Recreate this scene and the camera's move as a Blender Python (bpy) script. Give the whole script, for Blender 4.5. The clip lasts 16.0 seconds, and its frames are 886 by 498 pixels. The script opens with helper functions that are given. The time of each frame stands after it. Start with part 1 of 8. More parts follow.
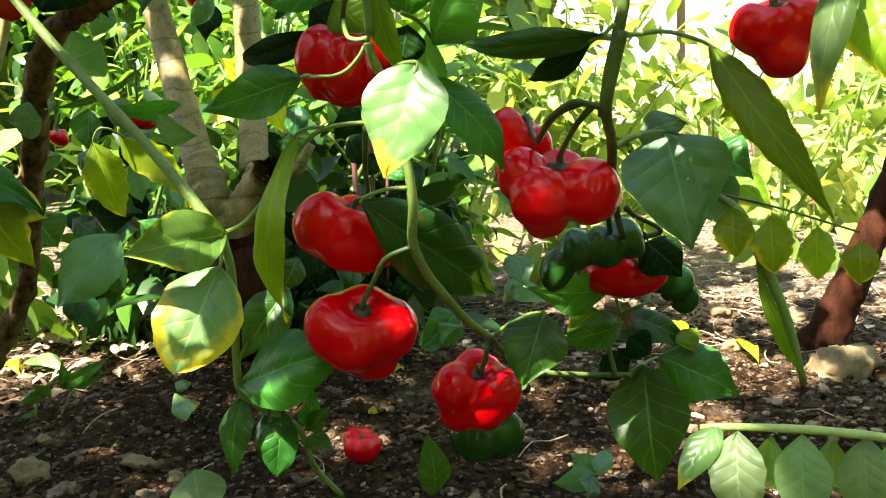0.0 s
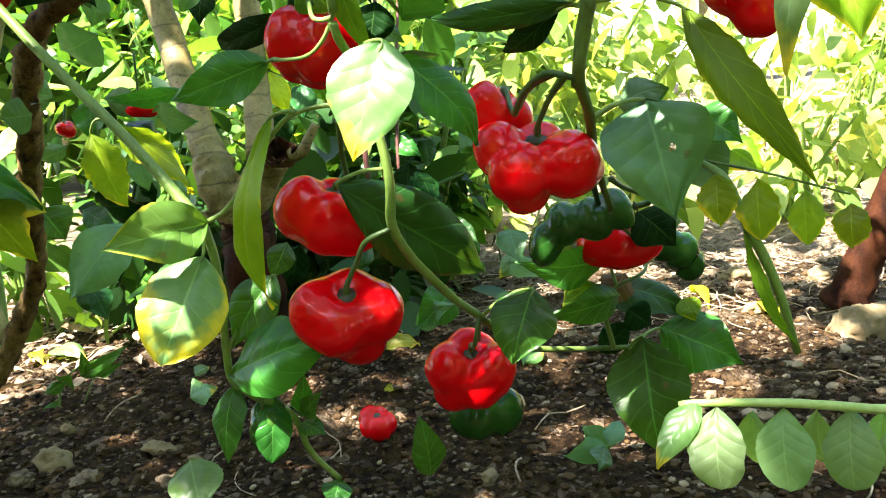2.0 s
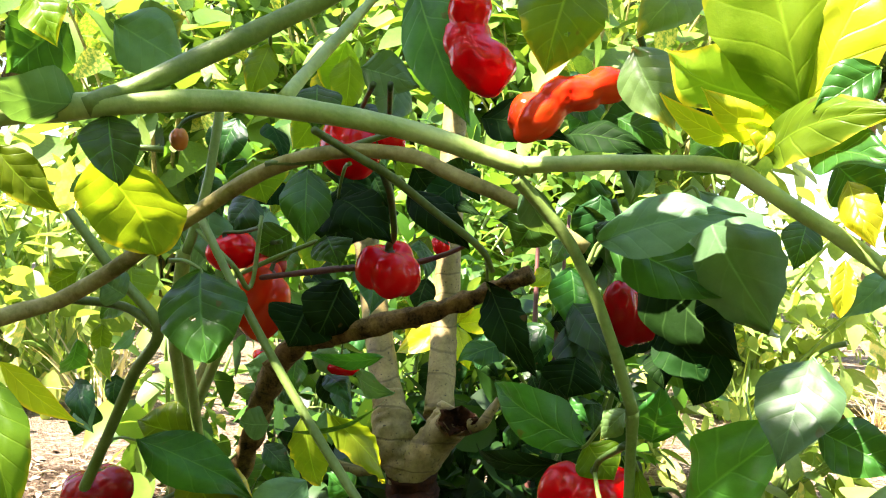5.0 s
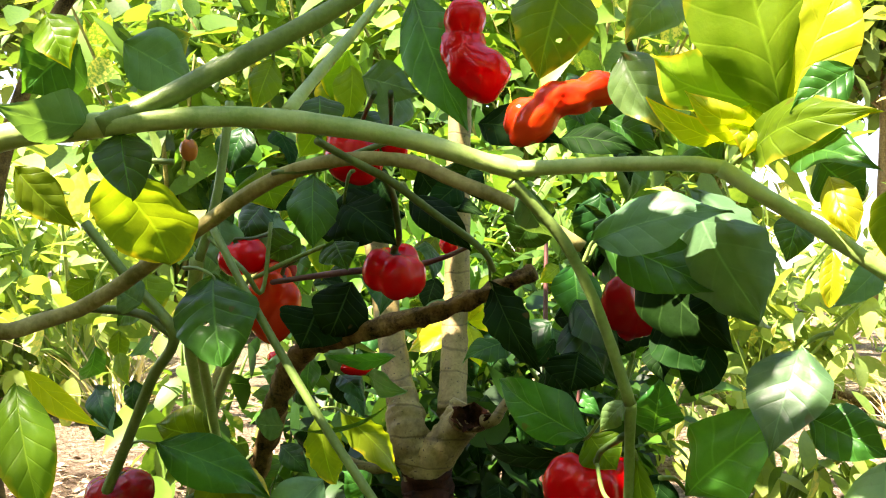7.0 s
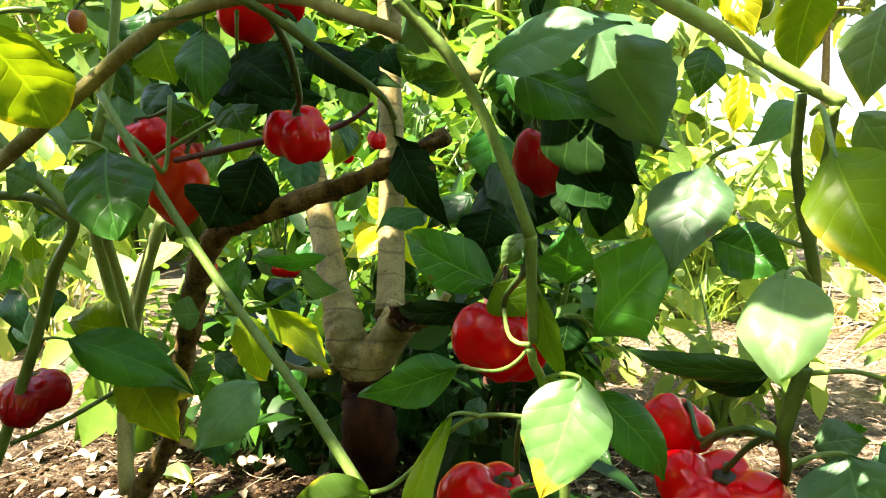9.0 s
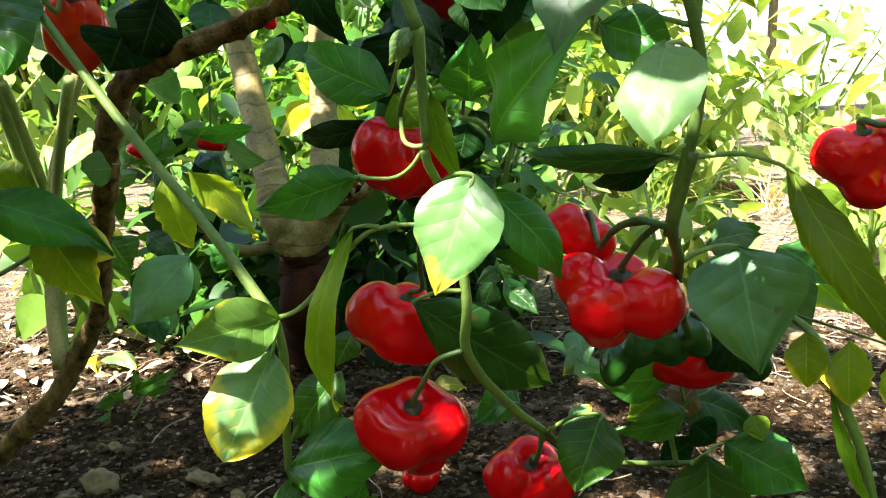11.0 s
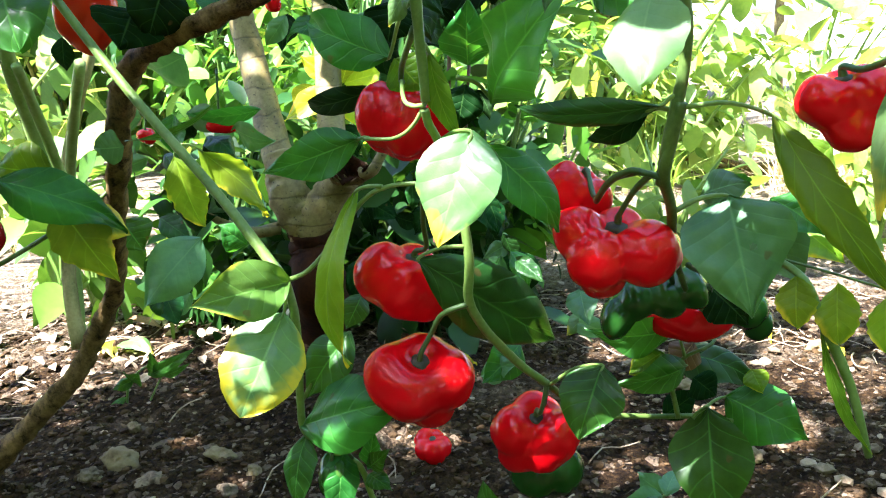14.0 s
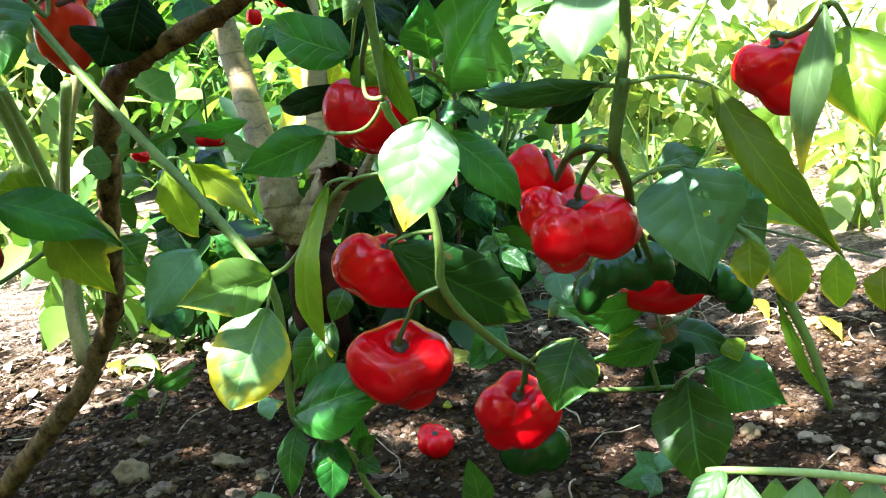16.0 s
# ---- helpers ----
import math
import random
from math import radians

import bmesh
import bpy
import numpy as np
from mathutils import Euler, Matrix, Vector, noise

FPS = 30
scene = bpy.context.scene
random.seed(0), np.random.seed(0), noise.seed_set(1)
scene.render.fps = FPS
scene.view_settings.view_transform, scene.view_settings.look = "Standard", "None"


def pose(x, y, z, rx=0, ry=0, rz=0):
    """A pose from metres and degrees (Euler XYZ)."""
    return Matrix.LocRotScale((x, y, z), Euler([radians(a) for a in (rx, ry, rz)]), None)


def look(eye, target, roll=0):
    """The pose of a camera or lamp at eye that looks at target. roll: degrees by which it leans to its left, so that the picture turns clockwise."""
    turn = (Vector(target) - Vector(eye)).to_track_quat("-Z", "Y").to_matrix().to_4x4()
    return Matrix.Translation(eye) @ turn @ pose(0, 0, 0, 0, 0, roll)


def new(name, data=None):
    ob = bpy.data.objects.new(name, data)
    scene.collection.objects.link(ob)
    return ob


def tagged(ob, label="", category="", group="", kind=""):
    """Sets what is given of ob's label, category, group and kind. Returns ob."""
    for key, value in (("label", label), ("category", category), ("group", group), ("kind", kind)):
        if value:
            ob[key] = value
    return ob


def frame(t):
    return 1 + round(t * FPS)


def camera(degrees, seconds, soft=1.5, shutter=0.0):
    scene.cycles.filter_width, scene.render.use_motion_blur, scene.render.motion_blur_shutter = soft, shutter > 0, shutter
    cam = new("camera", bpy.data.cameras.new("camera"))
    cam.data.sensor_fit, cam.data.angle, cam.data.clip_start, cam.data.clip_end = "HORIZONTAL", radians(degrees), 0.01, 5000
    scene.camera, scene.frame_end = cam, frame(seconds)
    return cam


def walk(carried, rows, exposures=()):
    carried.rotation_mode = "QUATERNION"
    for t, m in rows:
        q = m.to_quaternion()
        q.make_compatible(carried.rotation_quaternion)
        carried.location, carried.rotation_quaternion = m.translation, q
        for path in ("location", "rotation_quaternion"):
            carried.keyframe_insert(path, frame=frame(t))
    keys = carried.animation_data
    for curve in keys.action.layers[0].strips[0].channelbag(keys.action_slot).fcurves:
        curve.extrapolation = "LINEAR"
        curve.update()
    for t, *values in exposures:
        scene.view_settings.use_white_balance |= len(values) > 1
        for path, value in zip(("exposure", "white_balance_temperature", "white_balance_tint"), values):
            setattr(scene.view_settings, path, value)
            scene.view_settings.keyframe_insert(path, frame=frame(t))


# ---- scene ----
cam = camera(55.0, 16.0, soft=1.15)
PATH = [
    (0, (0.089, 0.067, 0.359), (-0.004, 2.043, 0.063), -2.9),
    (0.5, (0.098, 0.068, 0.36), (-0.043, 2.028, -0.016), -4.0),
    (1, (0.106, 0.07, 0.36), (-0.077, 2.034, 0.031), -5.5),
    (1.5, (0.107, 0.072, 0.363), (-0.047, 2.043, 0.06), -5.3),
    (2, (0.111, 0.076, 0.36), (-0.052, 2.038, 0.004), -5.7),
    (2.5, (0.108, 0.085, 0.364), (-0.083, 2.046, 0.024), -5.3),
    (3, (0.075, 0.107, 0.391), (-0.175, 2.081, 0.192), -1.9),
    (3.5, (0.06, 0.101, 0.407), (-0.257, 2.07, 0.247), 0.1),
    (4, (0.057, 0.09, 0.433), (-0.336, 2.051, 0.378), 1.5),
    (4.5, (0.043, 0.083, 0.474), (-0.389, 2.036, 0.455), 3.2),
    (5, (0.045, 0.073, 0.496), (-0.407, 2.021, 0.542), 3.1),
    (7.3, (0.057, 0.06, 0.498), (-0.419, 2.002, 0.532), 1.3),
    (7.5, (0.065, 0.061, 0.495), (-0.403, 2.006, 0.507), 0.9),
    (8, (0.067, 0.076, 0.492), (-0.381, 2.025, 0.53), 0.1),
    (8.5, (0.069, 0.083, 0.474), (-0.36, 2.036, 0.456), -0.5),
    (9, (0.074, 0.086, 0.458), (-0.298, 2.047, 0.336), -0.4),
    (9.5, (0.077, 0.09, 0.443), (-0.278, 2.048, 0.242), -0.5),
    (10, (0.085, 0.092, 0.429), (-0.232, 2.048, 0.154), -1.4),
    (10.2, (0.09, 0.093, 0.424), (-0.202, 2.047, 0.114), -1.3),
    (12.3, (0.103, 0.081, 0.41), (-0.147, 2.032, 0.046), -2.2),
    (12.5, (0.104, 0.08, 0.409), (-0.142, 2.029, 0.033), -2.3),
    (13, (0.099, 0.076, 0.401), (-0.169, 2.018, 0.001), -2.4),
    (13.5, (0.105, 0.076, 0.396), (-0.165, 2.016, -0.006), -2.9),
    (14, (0.104, 0.073, 0.402), (-0.189, 2.018, 0.035), -3.2),
    (14.5, (0.095, 0.063, 0.418), (-0.207, 2.016, 0.113), -2.4),
    (15, (0.119, 0.062, 0.414), (-0.155, 2.014, 0.071), -3.6),
    (15.5, (0.125, 0.06, 0.396), (-0.151, 2.012, 0.06), -6.0),
    (16, (0.124, 0.057, 0.393), (-0.186, 2.002, 0.044), -6.7),
]
EXPOSURES = [(0.0, 2.63, 6850, 26), (0.5, 3.05, 6500, 26), (1.5, 3.08, 6500, 26), (2.5, 3.13, 6500, 25), (3.5, 2.61, 6600, 24), (4.0, 2.61, 6700, 21), (5.2, 2.87, 6800, 36), (7.5, 2.65, 7300, 31), (8.5, 2.67, 7350, 26), (9.5, 2.69, 6950, 24), (10.2, 2.6, 6700, 24), (12.3, 2.62, 6000, 29), (14.0, 3.12, 5700, 28), (15.0, 2.96, 5700, 28), (16.0, 3.05, 5650, 30)]
walk(cam, [(t, look(eye, target, roll)) for t, eye, target, roll in PATH], EXPOSURES)

# ---- light ----
SUN_DIR = Vector((-0.36, -0.42, 0.83)).normalized()
world = bpy.data.worlds.new("world")
scene.world = world
world.use_nodes = True
wn = world.node_tree.nodes
sky = wn.new("ShaderNodeTexSky")
sky.sky_type = "NISHITA"
sky.sun_disc = False
sky.sun_elevation = math.asin(SUN_DIR.z)
sky.sun_rotation = math.atan2(SUN_DIR.x, SUN_DIR.y)
world.node_tree.links.new(sky.outputs["Color"], wn["Background"].inputs["Color"])
wn["Background"].inputs["Strength"].default_value = 0.10
sun_data = bpy.data.lights.new("sun", "SUN")
sun_data.energy = 5.0
sun_data.angle = radians(0.5)
sun_data.color = (1.0, 0.95, 0.86)
sun = new("sun", sun_data)
sun.matrix_basis = look(SUN_DIR * 30, (0, 0, 0))


# ---- materials ----
class Nodes:
    """Short notation for node trees."""

    def __init__(self, name):
        self.m = bpy.data.materials.new(name)
        self.m.use_nodes = True
        self.t = self.m.node_tree
        self.bsdf = self.t.nodes["Principled BSDF"]
        self.out = self.t.nodes["Material Output"]

    def add(self, kind, values=(), **props):
        n = self.t.nodes.new(kind)
        if "operation" in props:
            n.operation = props["operation"]
        if "data_type" in props:
            n.data_type, n.blend_type = props["data_type"], props["blend_type"]
        if "bands_direction" in props:
            n.bands_direction = props["bands_direction"]
        for k, v in values:
            if isinstance(v, bpy.types.NodeSocket):
                self.t.links.new(v, n.inputs[k])
            else:
                n.inputs[k].default_value = v
        return n

    def math(self, op, a, b=0.0, c=0.0):
        return self.add("ShaderNodeMath", [(0, a), (1, b), (2, c)], operation=op).outputs[0]

    def noise(self, scale, detail=4.0, rough=0.55, vec=None, out="Fac"):
        v = [("Scale", scale), ("Detail", detail), ("Roughness", rough)]
        if vec is not None:
            v.append(("Vector", vec))
        return self.add("ShaderNodeTexNoise", v).outputs[out]

    def ramp(self, fac, stops):
        n = self.add("ShaderNodeValToRGB", [("Fac", fac)])
        el = n.color_ramp.elements
        while len(el) < len(stops):
            el.new(0.5)
        for e, (p, c) in zip(el, stops):
            e.position = p
            e.color = (*c, 1) if len(c) == 3 else c
        return n.outputs["Color"]

    def mix(self, fac, a, b, mode="MIX"):
        n = self.add("ShaderNodeMix", [], data_type="RGBA", blend_type=mode)
        for i, v in ((0, fac), (6, a), (7, b)):
            if isinstance(v, bpy.types.NodeSocket):
                self.t.links.new(v, n.inputs[i])
            else:
                n.inputs[i].default_value = (*v, 1) if isinstance(v, tuple) and len(v) == 3 else v
        return n.outputs[2]

    def set(self, **kw):
        for k, v in kw.items():
            s = self.bsdf.inputs[k.replace("_", " ")]
            if isinstance(v, bpy.types.NodeSocket):
                self.t.links.new(v, s)
            else:
                s.default_value = (*v, 1) if isinstance(v, tuple) and s.type == "RGBA" else v
        return self

    def bump(self, height, strength=0.3, distance=0.002):
        b = self.add("ShaderNodeBump", [("Strength", strength), ("Distance", distance), ("Height", height)])
        self.t.links.new(b.outputs["Normal"], self.bsdf.inputs["Normal"])
        return b.outputs["Normal"]

    def coord(self, which="Object"):
        return self.add("ShaderNodeTexCoord").outputs[which]


def leaf_material(name, deep, light, yellow, sick=0.0, gloss=0.30, thin=0.42, veins=1.0, spec=0.5, rim=0.45):
    """Leaf blade: veins, mottling, yellowing from the margin, light shining through."""
    n = Nodes(name)
    uv = n.add("ShaderNodeSeparateXYZ", [(0, n.coord("UV"))])
    u = n.math("ABSOLUTE", n.math("SUBTRACT", n.math("MULTIPLY", uv.outputs[0], 2.0), 1.0))
    v = uv.outputs[1]
    rnd = n.add("ShaderNodeObjectInfo").outputs["Random"]
    obj = n.coord("Object")
    # side veins run forward from the midrib, left and right by turns
    side_of = n.math("GREATER_THAN", uv.outputs[0], 0.5)
    sway = n.math("MULTIPLY", n.math("SUBTRACT", n.noise(30.0, 2.0, 0.5, obj), 0.5), 0.10)
    phase = n.math("MULTIPLY", n.math("SUBTRACT", n.math("ADD", v, sway), n.math("MULTIPLY", n.math("POWER", u, 0.8), 0.22)), 6.0)
    phase = n.math("ADD", phase, n.math("MULTIPLY", side_of, 0.45))
    away = n.math("ABSOLUTE", n.math("SUBTRACT", n.math("FRACT", phase), 0.5))
    side = n.math("MINIMUM", n.math("MULTIPLY", away, 14.0), 1.0)
    mid = n.math("MINIMUM", n.math("MULTIPLY", u, 22.0), 1.0)
    vein = n.math("MINIMUM", side, mid)
    quilt = n.math("MULTIPLY", away, n.math("SUBTRACT", 1.0, away))
    cells = n.noise(160.0, 5.0, 0.65, obj)
    patches = n.noise(24.0, 3.0, 0.5, obj)
    tone = n.math("ADD", n.math("MULTIPLY", patches, 0.85), n.math("MULTIPLY", cells, 0.25))
    col = n.ramp(tone, [(0.38, deep), (0.70, light)])
    shade = n.add("ShaderNodeHueSaturation", [("Hue", n.math("ADD", 0.48, n.math("MULTIPLY", rnd, 0.035))),
                                              ("Saturation", 1.0),
                                              ("Value", n.math("ADD", 0.72, n.math("MULTIPLY", rnd, 0.58))),
                                              ("Color", col)]).outputs[0]
    veincol = tuple(1.5 * a + b for a, b in zip(light, (0.025, 0.040, 0.012)))
    col = n.mix(n.math("MULTIPLY", n.math("SUBTRACT", 1.0, vein), 0.34 * veins), shade, veincol)
    col = n.mix(n.math("MULTIPLY", n.math("SUBTRACT", 1.0, mid), 0.26 + 0.36 * veins), col, veincol)
    if sick > 0:
        edge = n.math("ADD", n.math("MULTIPLY", n.math("POWER", u, 2.0), rim), n.math("MULTIPLY", v, 1.0 - rim))
        edge = n.math("ADD", edge, n.math("MULTIPLY", n.math("SUBTRACT", n.noise(38.0, 3.0, 0.6, obj), 0.5), 1.3))
        amount = n.add("ShaderNodeMapRange", [("Value", edge), ("From Min", 0.98 - sick), ("From Max", 1.18 - sick)]).outputs[0]
        amount = n.math("MULTIPLY", amount, n.math("ADD", 0.65, n.math("MULTIPLY", vein, 0.35)))
        col = n.mix(amount, col, yellow)
    spots = n.noise(90.0, 2.0, 0.4, obj)
    spot = n.add("ShaderNodeMapRange", [("Value", spots), ("From Min", 0.74), ("From Max", 0.78)]).outputs[0]
    col = n.mix(n.math("MULTIPLY", spot, 0.6), col, (0.10, 0.065, 0.02))
    height = n.math("ADD", n.math("ADD", n.math("MULTIPLY", vein, 0.22 * veins), n.math("MULTIPLY", quilt, 0.9)), n.math("ADD", n.math("MULTIPLY", cells, 0.35), n.math("MULTIPLY", patches, 1.2)))
    nor = n.bump(height, 0.58, 0.0011)
    n.set(Base_Color=col, Roughness=n.math("ADD", gloss, n.math("MULTIPLY", cells, 0.18)), Specular_IOR_Level=spec)
    glow = n.add("ShaderNodeBsdfTranslucent", [("Color", n.mix(0.10, n.mix(1.0, col, (2.1, 1.95, 0.6), "MULTIPLY"), (0.40, 0.46, 0.02)))])
    n.t.links.new(nor, glow.inputs["Normal"])
    mixed = n.add("ShaderNodeMixShader", [(0, thin), (1, n.bsdf.outputs[0]), (2, glow.outputs[0])])
    n.t.links.new(mixed.outputs[0], n.out.inputs[0])
    return n.m


GREEN = leaf_material("leaf_green", (0.009, 0.062, 0.007), (0.040, 0.185, 0.022), (0.45, 0.42, 0.04), gloss=0.28, thin=0.36, spec=0.36)
# near-black leaf colour: puts deep shade into the gaps between stems and leaves
DARK_SHADE = leaf_material("leaf_dark_shade", (0.002, 0.013, 0.002), (0.007, 0.040, 0.005), (0.4, 0.4, 0.04), thin=0.04, gloss=0.55, spec=0.05)
# a deep green; on the inner leaves it also puts shade into the colour
DEEP_AND_SHADE = leaf_material("leaf_deep_and_shade", (0.004, 0.036, 0.006), (0.018, 0.105, 0.014), (0.4, 0.4, 0.04), thin=0.14, gloss=0.32, spec=0.30)
BLUISH = leaf_material("leaf_bluish", (0.045, 0.148, 0.054), (0.105, 0.258, 0.102), (0.4, 0.4, 0.04), gloss=0.36, thin=0.26, spec=0.46, veins=0.3)
TURNING = leaf_material("leaf_turning", (0.065, 0.20, 0.050), (0.18, 0.35, 0.120), (0.55, 0.50, 0.02), sick=0.50, veins=0.6, gloss=0.22, thin=0.34)
FRESH = leaf_material("leaf_fresh", (0.018, 0.110, 0.012), (0.058, 0.235, 0.028), (0.45, 0.42, 0.04), gloss=0.26, thin=0.34, spec=0.45)
BRIGHT = leaf_material("leaf_bright", (0.050, 0.185, 0.022), (0.115, 0.300, 0.050), (0.55, 0.52, 0.03), sick=0.22, gloss=0.30, thin=0.34, spec=0.36, veins=0.4)
OLIVE = leaf_material("leaf_olive", (0.050, 0.125, 0.006), (0.115, 0.210, 0.010), (0.40, 0.36, 0.02), sick=0.26, thin=0.5, spec=0.22)
LIME = leaf_material("leaf_lime", (0.085, 0.21, 0.006), (0.19, 0.33, 0.014), (0.60, 0.50, 0.02), sick=0.30, thin=0.52, veins=0.4, spec=0.28)
YELLOWING = leaf_material("leaf_yellowing", (0.13, 0.22, 0.008), (0.27, 0.36, 0.014), (0.62, 0.52, 0.03), sick=0.32, thin=0.46, veins=0.3, spec=0.25)
YELLOW = leaf_material("leaf_yellow", (0.30, 0.38, 0.008), (0.44, 0.48, 0.014), (0.70, 0.56, 0.03), sick=0.35, thin=0.5)
PALE = leaf_material("leaf_pale", (0.065, 0.18, 0.042), (0.15, 0.30, 0.085), (0.60, 0.50, 0.03), sick=0.22, veins=0.2, thin=0.3, rim=0.12)

# pale green of the frond; on one broad leaf it paints in sun glare
LEAFLET_AND_GLARE = leaf_material("leaflet_and_glare", (0.105, 0.21, 0.070), (0.19, 0.32, 0.125), (0.4, 0.4, 0.05), gloss=0.4, veins=0.05)
DRY_LEAF = leaf_material("leaf_dry", (0.10, 0.055, 0.02), (0.22, 0.14, 0.06), (0.45, 0.38, 0.10), sick=0.2, gloss=0.6, thin=0.2)


def foliage_material(name, deep, light, yellow, dry=0.06, thin=0.4):
    """Leaves joined into one mesh: each leaf its own tone."""
    n = Nodes(name)
    rnd = n.add("ShaderNodeNewGeometry").outputs["Random Per Island"]
    obj = n.coord("Object")
    fine = n.noise(55.0, 3.0, 0.6, obj)
    tone = n.math("ADD", n.math("MULTIPLY", rnd, 0.75), n.math("MULTIPLY", fine, 0.35))
    col = n.ramp(tone, [(0.12, deep), (0.75, light), (0.99 - dry, light), (1.03 - dry, yellow)])
    n.set(Base_Color=col, Roughness=n.math("ADD", 0.36, n.math("MULTIPLY", fine, 0.2)), Specular_IOR_Level=0.32)
    n.bump(fine, 0.3, 0.002)
    glow = n.add("ShaderNodeBsdfTranslucent", [("Color", n.mix(0.08, n.mix(1.0, col, (2.1, 2.0, 0.7), "MULTIPLY"), (0.40, 0.46, 0.05)))])
    mixed = n.add("ShaderNodeMixShader", [(0, thin), (1, n.bsdf.outputs[0]), (2, glow.outputs[0])])
    n.t.links.new(mixed.outputs[0], n.out.inputs[0])
    return n.m


FOLIAGE = foliage_material("foliage", (0.007, 0.052, 0.005), (0.068, 0.21, 0.018), (0.48, 0.44, 0.03))
# darkened copy of the foliage: shade is put into the leaf colour
FOLIAGE_SHADE = foliage_material("foliage_shade", (0.002, 0.015, 0.002), (0.016, 0.070, 0.008), (0.20, 0.24, 0.02), dry=0.03, thin=0.25)
# lighter copies of the foliage: sunlight and glare are put into the leaf colour
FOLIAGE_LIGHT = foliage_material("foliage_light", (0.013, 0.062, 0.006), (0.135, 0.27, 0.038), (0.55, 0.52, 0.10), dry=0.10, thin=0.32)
FOLIAGE_GLARE = foliage_material("foliage_glare", (0.05, 0.14, 0.016), (0.27, 0.38, 0.085), (0.56, 0.52, 0.14), dry=0.12, thin=0.32)
STRAW_BLADE = foliage_material("straw_blade", (0.30, 0.25, 0.12), (0.58, 0.52, 0.32), (0.66, 0.60, 0.36), thin=0.2)
FOLIAGE_FAR = foliage_material("foliage_far", (0.04, 0.10, 0.02), (0.15, 0.25, 0.06), (0.35, 0.36, 0.08))


def fruit_material(name, main, second, blotch=0.0, gloss=0.095):
    """Waxy pepper skin with slight mottling."""
    n = Nodes(name)
    obj = n.coord("Object")
    rnd = n.add("ShaderNodeObjectInfo").outputs["Random"]
    big = n.noise(45.0, 2.0, 0.5, obj)
    fine = n.noise(420.0, 3.0, 0.6, obj)
    amount = n.add("ShaderNodeMapRange", [("Value", big), ("From Min", 0.62 - blotch), ("From Max", 0.82 - blotch)]).outputs[0]
    col = n.mix(amount, main, second)
    col = n.add("ShaderNodeHueSaturation", [("Value", n.math("ADD", 0.88, n.math("MULTIPLY", rnd, 0.22))), ("Color", col)]).outputs[0]
    n.set(Base_Color=col, Roughness=n.math("ADD", gloss, n.math("MULTIPLY", fine, 0.06)), Coat_Weight=0.0, Specular_IOR_Level=0.33,
          Subsurface_Weight=0.12, Subsurface_Radius=(0.006, 0.001, 0.0006), Subsurface_Scale=1.0)
    n.bump(n.math("ADD", n.math("MULTIPLY", big, 1.0), n.math("MULTIPLY", fine, 0.05)), 0.15, 0.002)
    return n.m


RED = fruit_material("pepper_red", (0.74, 0.003, 0.004), (0.78, 0.005, 0.004))
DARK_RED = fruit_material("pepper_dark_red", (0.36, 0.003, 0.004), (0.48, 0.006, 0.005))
ORANGE = fruit_material("pepper_orange", (0.84, 0.055, 0.006), (0.80, 0.016, 0.005), 0.1)
GREEN_FRUIT = fruit_material("pepper_green", (0.014, 0.078, 0.009), (0.042, 0.145, 0.018), 0.05)
YOUNG_FRUIT = fruit_material("pepper_young", (0.030, 0.105, 0.014), (0.075, 0.19, 0.025), 0.05)
UNRIPE = fruit_material("pepper_unripe", (0.16, 0.27, 0.03), (0.24, 0.34, 0.05), 0.05)
RIPENING = fruit_material("pepper_ripening", (0.55, 0.20, 0.03), (0.35, 0.10, 0.02), 0.12)


def stem_material(name, deep, light, rough=0.5, scale=60.0, streak=0.2, grain=0.4, rings=0.0, specks=0.0):
    n = Nodes(name)
    obj = n.coord("Object")
    stretched = n.add("ShaderNodeMapping", [("Vector", obj), ("Scale", (1.0, 1.0, streak))]).outputs[0]
    a = n.noise(scale, 4.0, 0.6, stretched)
    b = n.noise(scale * 7.0, 4.0, 0.6, obj)
    tone = n.math("ADD", n.math("MULTIPLY", a, 0.7), n.math("MULTIPLY", b, 0.3))
    col = n.ramp(tone, [(0.36, deep), (0.64, light)])
    if rings:
        wave = n.add("ShaderNodeTexWave", [("Vector", obj), ("Scale", rings), ("Distortion", 4.0), ("Detail", 2.0), ("Detail Scale", 1.5)], bands_direction="Z").outputs["Fac"]
        scar = n.add("ShaderNodeMapRange", [("Value", wave), ("From Min", 0.03), ("From Max", 0.0)]).outputs[0]
        col = n.mix(n.math("MULTIPLY", scar, 0.5), col, tuple(0.35 * c for c in deep))
        tone = n.math("SUBTRACT", tone, n.math("MULTIPLY", scar, 0.6))
    if specks:
        dots = n.add("ShaderNodeMapRange", [("Value", n.noise(260.0, 2.0, 0.5, obj)), ("From Min", 0.64), ("From Max", 0.70)]).outputs[0]
        col = n.mix(n.math("MULTIPLY", dots, specks), col, tuple(0.12 * c for c in deep))
    n.set(Base_Color=col, Roughness=rough, Specular_IOR_Level=0.12 if rough > 0.6 else 0.4)
    n.bump(tone, grain, 0.002)
    return n.m


STEM = stem_material("stem_green", (0.09, 0.18, 0.025), (0.20, 0.32, 0.07), 0.42)
STEM_DARK = stem_material("stem_dark_green", (0.045, 0.095, 0.015), (0.13, 0.21, 0.04), 0.45)
CALYX = stem_material("calyx", (0.012, 0.012, 0.005), (0.040, 0.040, 0.014), 0.5)
STALK = stem_material("stalk", (0.018, 0.052, 0.010), (0.055, 0.125, 0.024), 0.45)
STEM_PALE = stem_material("stem_pale", (0.20, 0.35, 0.065), (0.39, 0.54, 0.155), 0.42)
